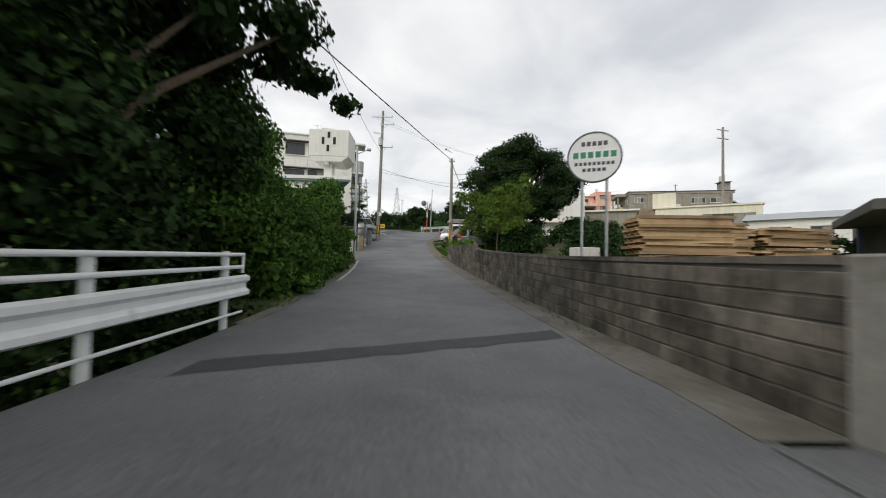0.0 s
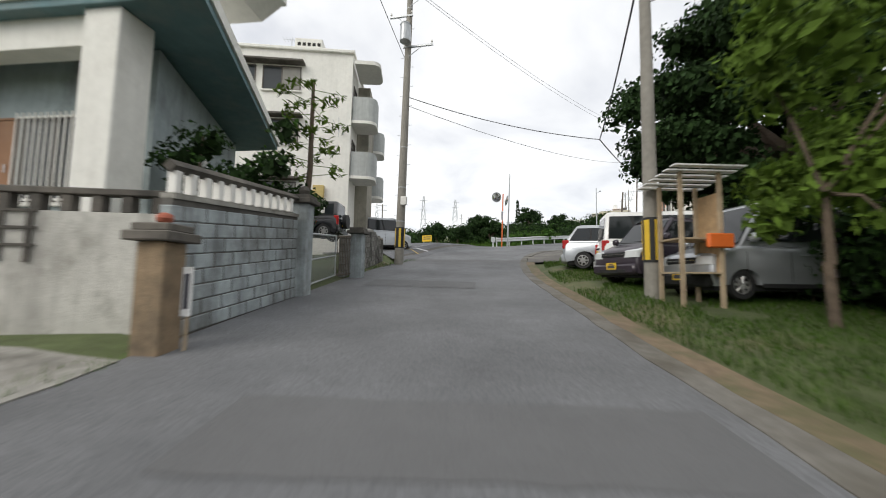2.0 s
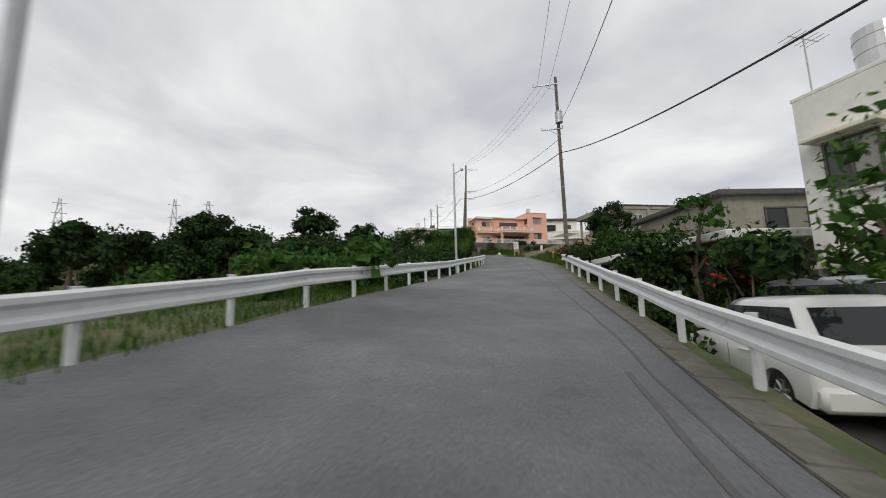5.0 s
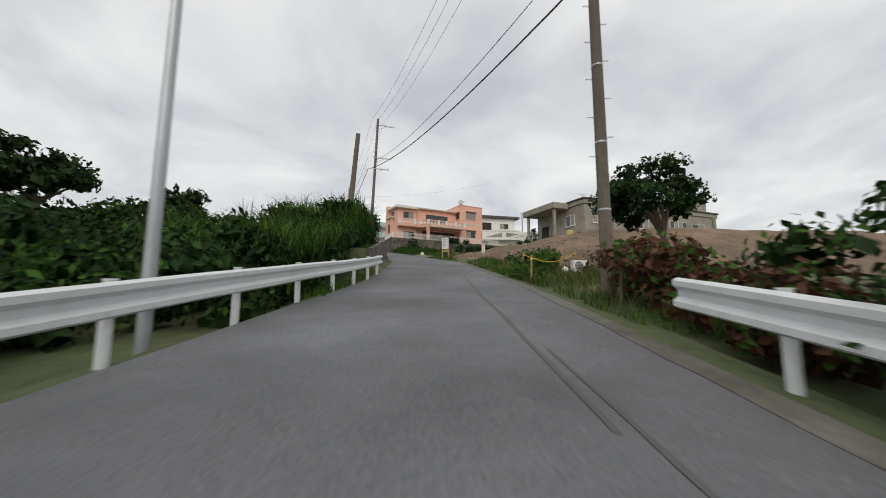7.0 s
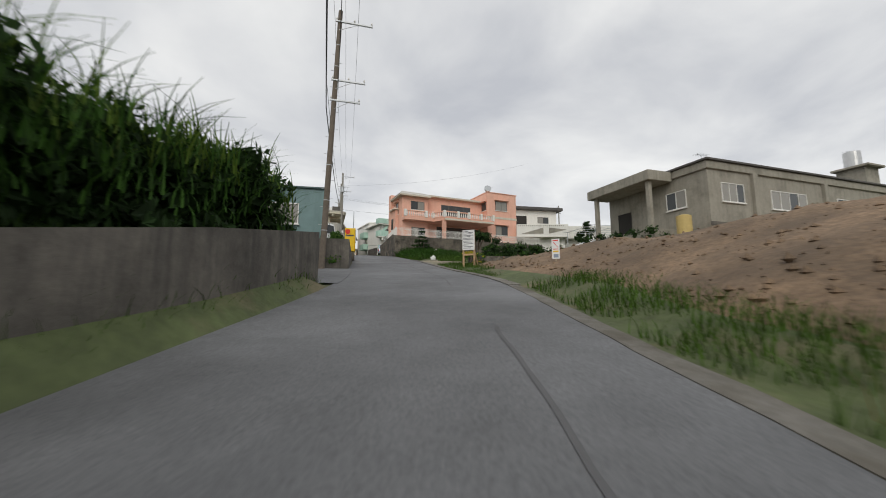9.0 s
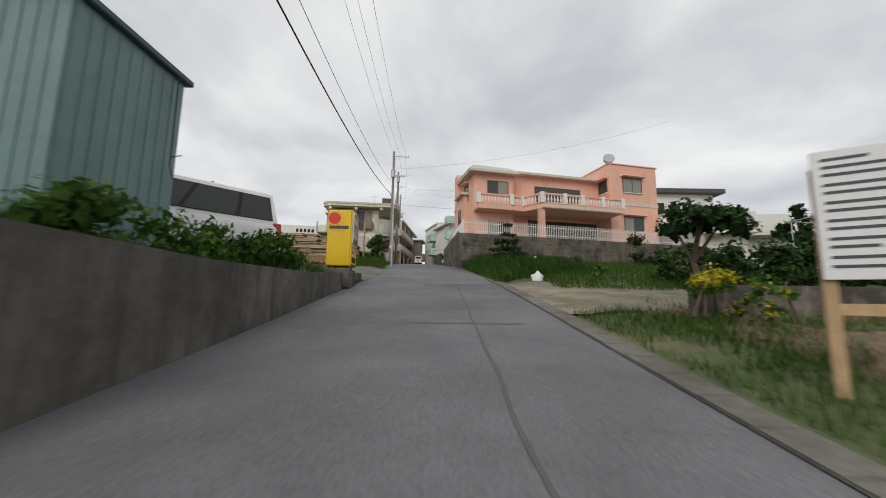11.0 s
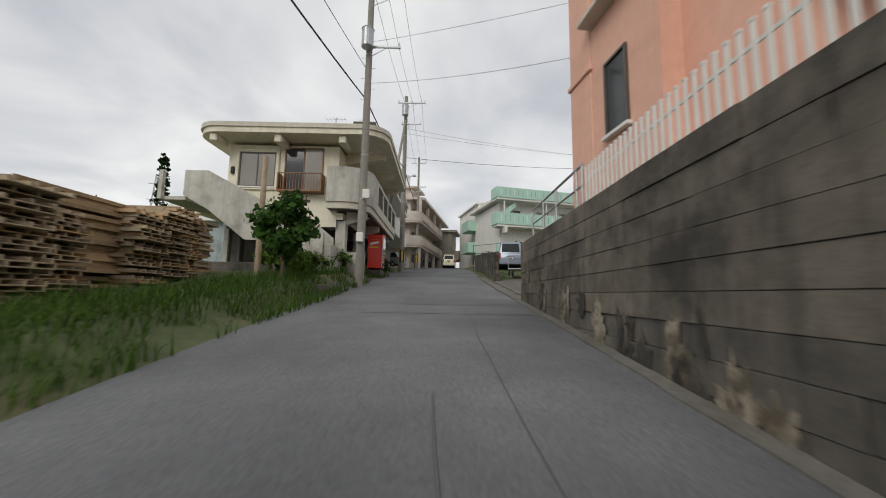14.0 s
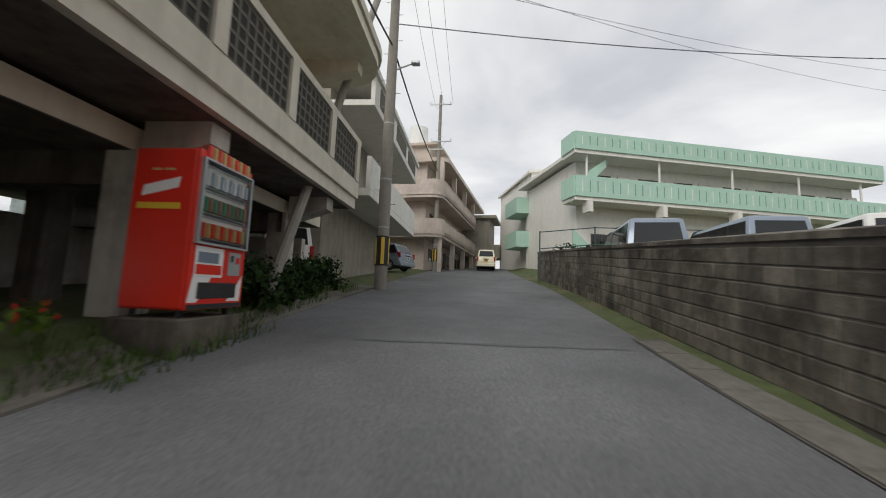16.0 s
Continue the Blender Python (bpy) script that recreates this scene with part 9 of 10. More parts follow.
for k, (x, y, z, h) in enumerate(((-48.0, 120.0, 3.0, 14.0), (-23.0, 218.0, 14.0, 20.0), (-30.0, 110.0, 3.0, 12.0), (95.0, 150.0, 14.0, 16.0), (42.0, 55.0, -1.0, 14.0))):
    e = empty("far_pole", "distant utility pole with crossarms", "utility pole", at=(x, y, land_z(x, y)), yaw=15, group="distant poles")
    part("shaft", tubes(((0, 0, -1), (0, 0, h), 0.22, 0.14), n=8), "pole", e)
    for q in (0.97, 0.88):
        part("crossarm", boxes(((-1.1, -0.06, h * q - 0.06), (1.1, 0.06, h * q + 0.06))), "steel", e)

# peeling paint and damp patches on the lane wall
for k in range(26):
    g = random.Random(400 + k)
    x, z = 0.5 + 9.6 * g.random(), 0.2 + 0.55 * g.random()
    w, h = g.uniform(0.05, 0.2), g.uniform(0.16, 0.46)
    ring = []
    for a in range(0, 360, 6):
        c, d = math.cos(radians(a)), math.sin(radians(a))
        q = 1 + 0.8 * noise.noise((c * 2.2 + k * 3, d * 2.2, 0.0)) + 0.35 * noise.noise((c * 7 + k, d * 7, 4.0))
        ring.append((x + w * q * c, z + h * q * d))
    base_z = 0.25 + (way_z(141.3) - 12.6) * (x / (pa - pb).length)
    part("paint_patch", prisms(([(a, b + base_z) for a, b in ring], 0.004, "y", 0.294)), "paint_flake" if k % 2 else "damp_patch", lane_face)


# ---- plants ----
def Pv(s, u):
    """Places on the ground for arrays of distances along and across the way."""
    s, u = np.asarray(s, float), np.asarray(u, float)
    x, y = np.interp(s, ALONG, LINE[:, 0]), np.interp(s, ALONG, LINE[:, 1])
    dx = np.interp(s + 0.6, ALONG, LINE[:, 0]) - np.interp(s - 0.6, ALONG, LINE[:, 0])
    dy = np.interp(s + 0.6, ALONG, LINE[:, 1]) - np.interp(s - 0.6, ALONG, LINE[:, 1])
    d = np.hypot(dx, dy)
    return np.stack([x + dy / d * u, y - dx / d * u, lie(s, u)], 1)


def quads_mesh(quads):
    n = len(quads)
    verts = np.asarray(quads).reshape(-1, 3)
    return verts.tolist(), [], np.arange(n * 4).reshape(n, 4).tolist()


def unit(a):
    return a / np.maximum(np.linalg.norm(a, axis=1, keepdims=True), 1e-6)


def leaf_quads(c, normal, size, rng, slim=0.55, droop=0.35):
    t = unit(np.cross(normal, rng.normal(size=c.shape)))
    t[:, 2] -= droop
    t = unit(t)
    b = unit(np.cross(normal, t)) * (size * slim / 2)[:, None]
    h = t * (size / 2)[:, None]
    up = normal * (size * 0.08)[:, None]
    return np.stack([c - h, c + b + up - h * 0.1, c + h, c - b + up - h * 0.1], 1)


def leaf_cloud(blobs, size, per, rng, slim=0.55, droop=0.35, inner=0.25, floor=None):
    """Leaves strewn over the outsides of overlapping clumps (x, y, z, r), and larger ones within."""
    out = []
    for x, y, z, r in blobs:
        n = max(12, int(per * r * r))
        d = unit(rng.normal(size=(n, 3)))
        d[:, 2] = np.where(d[:, 2] < -0.3, -d[:, 2] * 0.5, d[:, 2])
        rad = r * (0.62 + 0.45 * rng.random(n) ** 0.7)
        c = np.array([x, y, z]) + d * rad[:, None] * np.array([1, 1, 0.85])
        out.append(leaf_quads(c, unit(d + rng.normal(size=d.shape) * 0.55), size * (0.6 + 0.8 * rng.random(n)), rng, slim, droop))
        m = int(n * inner)
        if m:
            d = unit(rng.normal(size=(m, 3)))
            c = np.array([x, y, z]) + d * (r * 0.6 * rng.random(m) ** 0.5)[:, None]
            out.append(leaf_quads(c, unit(rng.normal(size=d.shape)), size * (1.5 + rng.random(m)), rng, 0.8, 0.1))
    q = np.concatenate(out)
    if floor is not None:
        q = q[q[:, :, 2].min(1) > floor]
    return q


def ball(rng, c, radii, n, r0, r1, low=-0.35):
    """Clumps spread over an uneven crown."""
    out = []
    for _ in range(n):
        d = rng.normal(size=3)
        d /= np.linalg.norm(d)
        if d[2] < low:
            d[2] = -d[2] * 0.4
        k = 0.62 + 0.36 * rng.random()
        out.append((c[0] + d[0] * radii[0] * k, c[1] + d[1] * radii[1] * k, c[2] + d[2] * radii[2] * k, r0 + (r1 - r0) * rng.random()))
    return out


def tree(name, label, at, height, crown, blobs, size, per, material, seed, trunk_r=0.15, limbs=6, slim=0.55, droop=0.35, inner=0.25, extra=None):
    """Tapered trunk, limbs that reach into the crown, and the crown's leaves."""
    rng = np.random.default_rng(seed)
    e = empty(name, label, "tree", at=at, yaw=0)
    fork = Vector((at[0] + rng.normal() * 0.15, at[1] + rng.normal() * 0.15, at[2] + height * 0.42))
    wpart("trunk", tubes((Vector(at) - Vector((0, 0, 0.3)), Vector(at).lerp(fork, 0.5) + Vector((rng.normal() * 0.05, 0, 0)), trunk_r, trunk_r * 0.85), (Vector(at).lerp(fork, 0.48), fork, trunk_r * 0.86, trunk_r * 0.65), n=9), "bark", e)
    bl = blobs if not callable(blobs) else blobs(rng)
    for x, y, z, r in [bl[i] for i in rng.choice(len(bl), min(limbs, len(bl)), replace=False)]:
        mid = fork.lerp(Vector((x, y, z)), 0.55) + Vector((0, 0, 0.15 * height * rng.random() * 0.5))
        wpart("limb", tubes((fork, mid, trunk_r * 0.5, trunk_r * 0.3), (mid, (x, y, z), trunk_r * 0.3, trunk_r * 0.1), n=6), "bark", e)
    wpart("crown", quads_mesh(leaf_cloud(bl, size, per, rng, slim, droop, inner)), material, e)
    if extra:
        wpart("light_leaves", quads_mesh(leaf_cloud([b for b in bl if rng.random() < 0.5], size, per * 0.25, rng, slim, droop, 0)), extra, e)
    return e


def bush(name, label, blobs, size, per, material, seed, extra=None, extra_share=0.2, slim=0.55, droop=0.35, category="bush", stems=4, group=""):
    rng = np.random.default_rng(seed)
    low = min(blobs, key=lambda b: b[2])
    e = empty(name, label, category, at=(low[0], low[1], low[2] - low[3] * 0.6), yaw=0, group=group)
    wpart("foliage", quads_mesh(leaf_cloud(blobs, size, per, rng, slim, droop)), material, e)
    if extra:
        wpart("light_leaves" if "leaf" in extra else "blossoms", quads_mesh(leaf_cloud(blobs, size * 0.9, per * extra_share, rng, slim, droop, 0)), extra, e)
    for k in range(stems):
        b = blobs[int(rng.integers(len(blobs)))]
        foot = (b[0] + rng.normal() * 0.15, b[1] + rng.normal() * 0.15, b[2] - b[3] - 0.4)
        wpart("stem", tubes((foot, (b[0], b[1], b[2] + b[3] * 0.3), 0.03, 0.012), n=5), "bark", e)
    return e


def row_blobs(rng, s0, s1, u, height, r0, r1, step=0.8, layers=2, spread=0.5, foot=0.3):
    out = []
    s = s0
    while s < s1:
        h = height(s) if callable(height) else height
        for k in range(layers):
            r = r0 + (r1 - r0) * rng.random()
            uu = (u(s) if callable(u) else u) + rng.normal() * spread
            p = P(s + rng.normal() * 0.2, uu)
            z = foot + (h - foot - r * 0.7) * (k + 0.6 * rng.random()) / max(1, layers - 0.5)
            out.append((p.x, p.y, p.z + min(z, h - r * 0.6), r))
        s += step
    return out


def blades(pts, length, width, rng, bend=0.5, segs=2):
    """Upright, bent blades standing on points."""
    n = len(pts)
    ang = rng.random(n) * 2 * math.pi
    lean = np.stack([np.cos(ang), np.sin(ang), np.zeros(n)], 1)
    side = np.stack([-np.sin(ang), np.cos(ang), np.zeros(n)], 1)
    L_ = length * (0.5 + 0.8 * rng.random(n))
    b = bend * (0.4 + rng.random(n))
    out = []

    def at(f):
        return pts + lean * (L_ * b * f * f)[:, None] + np.array([0, 0, 1]) * (L_ * (f - 0.35 * b * f * f))[:, None], side * (width * (1 - 0.85 * f) / 2)
    prev = at(0.0)
    for k in range(1, segs + 1):
        cur = at(k / segs)
        out.append(np.stack([prev[0] - prev[1], prev[0] + prev[1], cur[0] + cur[1], cur[0] - cur[1]], 1))
        prev = cur
    return np.concatenate(out)


def grass(label, areas, density, length, width, seed, material="grass", bend=0.6, name="grass", dz=0.0):
    """areas: (s0, s1, u0, u1), strewn with tufts."""
    rng = np.random.default_rng(seed)
    out = []
    for s0, s1, u0, u1 in areas:
        n = int((s1 - s0) * (u1 - u0) * density)
        s, u = s0 + (s1 - s0) * rng.random(n), u0 + (u1 - u0) * rng.random(n)
        keep = np.array([noise.noise((a * 0.8, b * 0.8, seed)) > -0.25 for a, b in zip(s, u)]) if n else np.zeros(0, bool)
        p = Pv(s[keep], u[keep]) + np.array([0, 0, dz - 0.02])
        out.append(blades(p, length, width, rng, bend))
    return tagged(part(name, quads_mesh(np.concatenate(out)), material), label, "grass", kind="stuff")


rng = np.random.default_rng(11)
# dark vine-grown trees over the lane's start
vine = row_blobs(rng, 8.6, 19.6, lambda s: -4.15, lambda s: 2.45 + min(1.5, max(0, s - 15) * 0.42), 0.55, 0.85, 0.6, 4, 0.3, 0.1)
vine += row_blobs(rng, 8.4, 19.4, -3.35, lambda s: 1.7 + 0.3 * math.sin(s * 1.9), 0.3, 0.5, 0.5, 3, 0.14, 0.15)
vine += row_blobs(rng, 8.2, 19.0, -5.6, lambda s: 2.8 + min(1.3, max(0, s - 15) * 0.4), 0.8, 1.1, 1.0, 4, 0.5, 0.4)
vine += [(*P(s, u)[:2], P(s, u).z + z, r) for s, u, z, r in ((9.8, -5.2, 2.9, 0.8), (10.8, -5.4, 3.0, 0.85), (11.8, -5.5, 3.1, 0.85), (12.8, -5.6, 3.2, 0.85), (13.8, -5.6, 3.2, 0.75), (10.6, -5.2, 3.7, 0.7), (14.6, -5.6, 3.0, 0.7), (11.4, -5.6, 3.9, 0.75), (11.6, -5.5, 4.5, 0.6), (12.9, -5.7, 4.1, 0.9), (13.3, -5.6, 4.7, 0.8), (12.6, -5.9, 4.8, 0.6), (13.9, -5.7, 3.9, 0.7), (10.2, -5.0, 3.6, 0.8), (9.4, -4.8, 3.8, 0.9), (8.6, -4.8, 4.2, 1.0), (8.9, -4.4, 2.6, 0.8), (8.0, -4.4, 1.6, 0.8))]
bush("vine_thicket", "tall dark thicket of vines and creepers", vine, 0.125, 720, "leaf_vine", 1, "leaf", 0.6, slim=0.7, droop=0.6, category="thicket", stems=8)
# last seven clumps are unseen, added overhead and behind to shade the crown
big = [P(s, u, dz) for s, u, dz in ((4.0, -7.6, 5.0), (6.0, -7.4, 5.2), (2.0, -7.8, 5.2), (7.8, -6.6, 4.6), (5.0, -7.4, 7.4), (3.0, -7.2, 7.8), (7.0, -6.6, 6.8), (8.4, -5.6, 5.4), (5.0, -7.8, 2.6), (7.4, -6.8, 2.4), (1.8, -4.6, 7.6), (3.6, -4.4, 7.4), (5.0, -4.6, 7.8), (2.6, -3.6, 7.0), (4.4, -3.6, 6.6), (0.4, -4.4, 7.2), (6.4, -4.2, 7.2), (4.5, -5.4, 5.6), (6.0, -5.8, 6.4), (3.2, -6.2, 6.0), (7.4, -5.0, 5.9), (2.0, -5.2, 4.6), (4.4, -4.8, 3.6), (6.0, -5.2, 2.6), (3.0, -6.0, 2.4), (7.2, -4.3, 4.2), (1.4, -6.6, 3.4), (0.6, -5.4, 5.4), (5.8, -3.4, 5.6), (7.6, -3.2, 4.9), (6.8, -2.6, 5.2), (2.4, -4.2, 5.6), (8.6, -2.7, 5.0), (9.4, -2.1, 4.75), (0.5, -6.5, 8.6), (3.5, -5.5, 9.2), (6.0, -6.0, 8.8), (-1.5, -5.0, 8.0), (1.0, -3.4, 8.6), (-2.5, -6.8, 6.0), (-0.6, -5.0, 6.4))]
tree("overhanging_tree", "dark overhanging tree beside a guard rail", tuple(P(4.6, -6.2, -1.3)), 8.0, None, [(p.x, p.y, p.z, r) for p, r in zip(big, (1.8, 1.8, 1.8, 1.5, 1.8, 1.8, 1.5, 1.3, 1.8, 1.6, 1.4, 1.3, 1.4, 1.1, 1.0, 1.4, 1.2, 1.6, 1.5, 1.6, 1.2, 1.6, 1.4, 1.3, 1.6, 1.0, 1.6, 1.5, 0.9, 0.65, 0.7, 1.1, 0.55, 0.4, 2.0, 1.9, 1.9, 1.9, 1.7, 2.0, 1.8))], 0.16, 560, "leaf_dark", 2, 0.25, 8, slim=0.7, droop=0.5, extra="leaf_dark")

curtain = row_blobs(np.random.default_rng(12), 2.6, 8.8, -4.9, lambda s: 5.6, 0.6, 0.95, 0.55, 6, 0.35, -0.6)
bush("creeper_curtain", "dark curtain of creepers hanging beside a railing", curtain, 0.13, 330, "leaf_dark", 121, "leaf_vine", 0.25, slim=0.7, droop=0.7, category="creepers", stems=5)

# spreading dark tree over the parked row
tree("banyan_tree", "large dark evergreen tree with a broad crown", (8.6, 38.9, 1.1), 9.0, None, lambda g: ball(g, (9.3, 38.9, 6.95), (5.7, 5.2, 4.7), 165, 0.7, 1.35, low=-0.92), 0.17, 300, "leaf_dark", 3, 0.55, 12, slim=0.75, extra="leaf_dark")
for k, (x, y, h, r) in enumerate(((3.6, 30.4, 4.4, 0.8), (6.9, 32.0, 5.4, 1.2), (6.4, 29.8, 5.2, 1.2), (5.3, 28.0, 4.2, 1.0))):
    tree("light_green_tree", "airy light green tree with drooping twigs", (x, y, -0.3 + 0.1 * (y - 27)), h, None, lambda g, x=x, y=y, h=h, r=r: [(x + g.normal() * r * 0.75, y + g.normal() * r * 0.75, 0.3 + 1.0 + (h - 1.2) * g.random(), 0.35 + 0.3 * g.random()) for _ in range(34)], 0.14, 330, "leaf_light", 40 + k, 0.07, 8, slim=0.4, droop=0.9, extra="leaf_light")
bush("broadleaf_plants", "clump of large-leaved plants at a wall end", [(*P(s, u)[:2], P(s, u).z + 0.55, 0.55) for s, u in ((22.8, 3.2), (23.6, 3.0), (24.4, 3.4), (23.2, 4.2), (24.8, 4.4), (25.2, 3.6))], 0.38, 90, "leaf_light", 5, "leaf", 0.4, slim=0.5)
shade = row_blobs(np.random.default_rng(6), 25, 34, 9.5, 2.3, 0.6, 0.9, 0.9, 3, 1.2, 0.2)
bush("dark_shrubbery", "dark shrubbery beneath a large tree", shade, 0.22, 190, "leaf_dark", 6, "leaf", 0.3, category="shrub", stems=5)
bush("garden_tree_row", "row of dark garden trees behind a block wall", row_blobs(np.random.default_rng(61), 30, 46, 17.5, 2.6, 0.8, 1.2, 1.6, 3, 1.2, 0.4), 0.26, 130, "leaf_dark", 61, "leaf", 0.2, category="shrub")
bush("verge_bush", "dark bushes under the large tree", row_blobs(np.random.default_rng(62), 30, 44, 9.5, 2.8, 0.7, 1.1, 1.1, 2, 0.6, 0.2), 0.22, 190, "leaf_dark", 62, category="shrub")
bush("far_hedge", "dark green hedge in front of a grey house", row_blobs(np.random.default_rng(63), 13, 30, 15, 2.3, 0.7, 1.0, 1.1, 3, 1.0, 0.2), 0.24, 150, "leaf_dark", 63, category="hedge")

# papaya tree and garden shrubs of the flat-roofed house
def papaya(at, h, seed):
    g = np.random.default_rng(seed)
    e = empty("papaya_tree", "slender papaya tree with deeply cut leaves", "tree", at=at, yaw=0)
    wpart("trunk", tubes((Vector(at), Vector(at) + Vector((0.12, 0.1, h * 0.55)), 0.085, 0.07), (Vector(at) + Vector((0.12, 0.1, h * 0.54)), Vector(at) + Vector((0.05, 0.2, h)), 0.07, 0.04), n=8), "bark", e)
    q, stalks = [], []
    for k in range(26):
        top = Vector(at) + Vector((0.08, 0.15, h * (0.52 + 0.48 * (k / 26))))
        a = k * 2.4
        out = Vector((math.cos(a), math.sin(a), 0.25 - 0.3 * g.random())) * (0.45 + 0.35 * g.random())
        stalks.append((top, top + out, 0.012, 0.008))
        c = np.array(top + out)
        n = 16
        d = unit(np.stack([g.normal(size=n), g.normal(size=n), -0.5 + 0.4 * g.normal(size=n)], 1))
        q.append(leaf_quads(c + d * 0.16, unit(np.array([0, 0, 1.0]) + g.normal(size=(n, 3)) * 0.4), np.full(n, 0.26), g, 0.3, 0.5))
    for row in stalks:
        wpart("leaf_stalk", tubes(row, n=4), "leaf_light", e)
    wpart("crown", quads_mesh(np.concatenate(q)), "leaf_light", e)


papaya((-5.9, 33.0, 0.5), 5.2, 7)
def clump(cx, cy, cz, r, n, seed, r0=0.3, r1=0.5):
    g = np.random.default_rng(seed)
    return [(cx + g.normal() * r * 0.5, cy + g.normal() * r * 0.5, cz + abs(g.normal()) * r * 0.5, r0 + (r1 - r0) * g.random()) for _ in range(n)]
bush("garden_shrub", "dark garden shrub with red blossoms behind a wall", clump(-6.0, 31.4, 1.9, 1.2, 16, 8, 0.35, 0.6), 0.14, 420, "leaf_dark", 8, "leaf", 0.25)
bush("blossom_shrub", "small shrub with red blossoms", clump(-5.7, 32.4, 1.8, 0.35, 4, 9, 0.2, 0.3), 0.09, 500, "leaf", 9, "flower", 0.3)
bush("garden_shrub", "rounded green shrub on a driveway", clump(-8.1, 27.6, 0.5, 0.35, 7, 10, 0.25, 0.4), 0.12, 450, "leaf", 10, "leaf_light", 0.3)
bush("garden_shrub", "spiky yellow-green plant beside a gate post", clump(-7.0, 22.6, 0.5, 0.4, 6, 11, 0.25, 0.4), 0.3, 130, "leaf_light", 11, slim=0.2, droop=0.1)
bush("garden_shrub", "low green shrub behind the gate", clump(-7.6, 35.0, 1.0, 0.7, 8, 12), 0.14, 350, "leaf", 12)

# field, tree line and bushes after the bend
far = np.random.default_rng(13)
bl = []
for k in range(120):
    a = far.random()
    x, y = -75 + 90 * a + far.normal() * 5, 92 + 22 * a + far.normal() * 7
    bl.append((x, y, land_z(x, y) + 0.6 + 1.8 * far.random(), 1.5 + 1.3 * far.random()))
bush("far_tree_line", "distant row of dark trees across a field", bl, 0.5, 40, "leaf_dark", 13, "leaf", 0.2, category="trees")
for k, (x, y, z, h) in enumerate(((-22, 78, 3.4, 4.4), (-12, 86, 3.6, 4.9), (-5, 92, 4.2, 6.2), (-3, 90, 4.2, 4.6), (4, 96, 5, 5.4), (-32, 82, 3.0, 4.2), (10, 101, 6, 5.0), (-17, 80, 3.4, 3.6), (-8, 84, 3.6, 4.0))):
    tree("field_tree", "dark rounded tree at the edge of a field", (x, y, land_z(x, y)), h, None, lambda g, x=x, y=y, z=z, h=h: ball(g, (x, y, land_z(x, y) + h * 0.6), (h * 0.42, h * 0.42, h * 0.4), 26, h * 0.12, h * 0.2), 0.35, 90, "leaf_dark", 130 + k, 0.2, 6)
bush("roadside_thicket", "low green thicket along the field's edge", row_blobs(np.random.default_rng(14), 62, 84, -8.5, 1.7, 0.6, 1.0, 0.9, 2, 1.6, 0.1), 0.22, 170, "leaf", 14, "leaf_light", 0.2, category="thicket")
bush("tall_thicket", "dark thicket rising behind the guard rail", row_blobs(np.random.default_rng(141), 70, 84, -7.0, lambda s: 1.4 + 0.06 * (s - 70), 0.6, 1.0, 0.8, 3, 1.0, 0.1), 0.2, 190, "leaf_dark", 141, "leaf", 0.4, category="thicket")
# cane hedge: leaves in arching sheaves over a dark mass
g = np.random.default_rng(15)
cane = empty("cane_hedge", "tall hedge of wild cane and creepers", "hedge", 89.0, -4.6)
hedge = row_blobs(g, 79.5, 98.0, -4.9, lambda s: 2.25 + 0.02 * (s - 80), 0.6, 0.9, 0.6, 4, 0.45, 0.1) + row_blobs(g, 76.5, 98.0, -7.5, 2.3, 0.8, 1.0, 1.2, 3, 0.8, 0.2)
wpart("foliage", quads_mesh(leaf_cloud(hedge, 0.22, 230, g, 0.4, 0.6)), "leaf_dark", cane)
n = 5200
s_, u_ = 79.0 + 19 * g.random(n), -3.7 - 3.6 * g.random(n) ** 1.3
pts = Pv(s_, u_) + np.stack([np.zeros(n), np.zeros(n), 0.3 + 1.6 * g.random(n) ** 0.6], 1)
wpart("cane_leaves", quads_mesh(blades(pts, 0.8, 0.04, g, 0.85, 4)), "leaf", cane)
pts = Pv(s_[:1800], u_[:1800]) + np.stack([np.zeros(1800), np.zeros(1800), 1.3 + 0.7 * g.random(1800)], 1)
wpart("young_leaves", quads_mesh(blades(pts, 0.8, 0.04, g, 0.8, 4)), "leaf_light", cane)

# right side of the climb
bush("rust_bush", "bush with rust-coloured leaves at the rail's end", row_blobs(np.random.default_rng(16), 74.5, 78.5, 3.9, 1.3, 0.4, 0.6, 0.5, 2, 0.4, 0.2), 0.16, 330, "leaf_rust", 16, "leaf", 0.6)
bush("weedy_bush", "tangle of green weeds on a slope", row_blobs(np.random.default_rng(17), 79, 88, 5.0, 0.6, 0.25, 0.4, 0.5, 1, 0.9, 0.1), 0.12, 260, "leaf", 17, "straw", 0.5, category="weeds", stems=3)
tree("roadside_tree", "leafy dark tree beside the climb", (25.35, 75.35, 7.0), 3.5, None, lambda g: ball(g, (25.4, 75.55, 9.8), (1.85, 1.85, 1.7), 66, 0.32, 0.56), 0.14, 300, "leaf_dark", 18, 0.16, 7, slim=0.7, extra="leaf")
bush("dark_undergrowth", "dark undergrowth below a roadside tree", [(24.6 + 0.55 * (k % 5) + 0.2 * math.sin(k * 2.7), 75.0 + 0.5 * (k // 5) + 0.2 * math.cos(k * 1.7), 7.35 + 0.3 * (k % 2), 0.42) for k in range(15)], 0.13, 300, "leaf_dark", 187, "straw", 0.2, category="undergrowth")
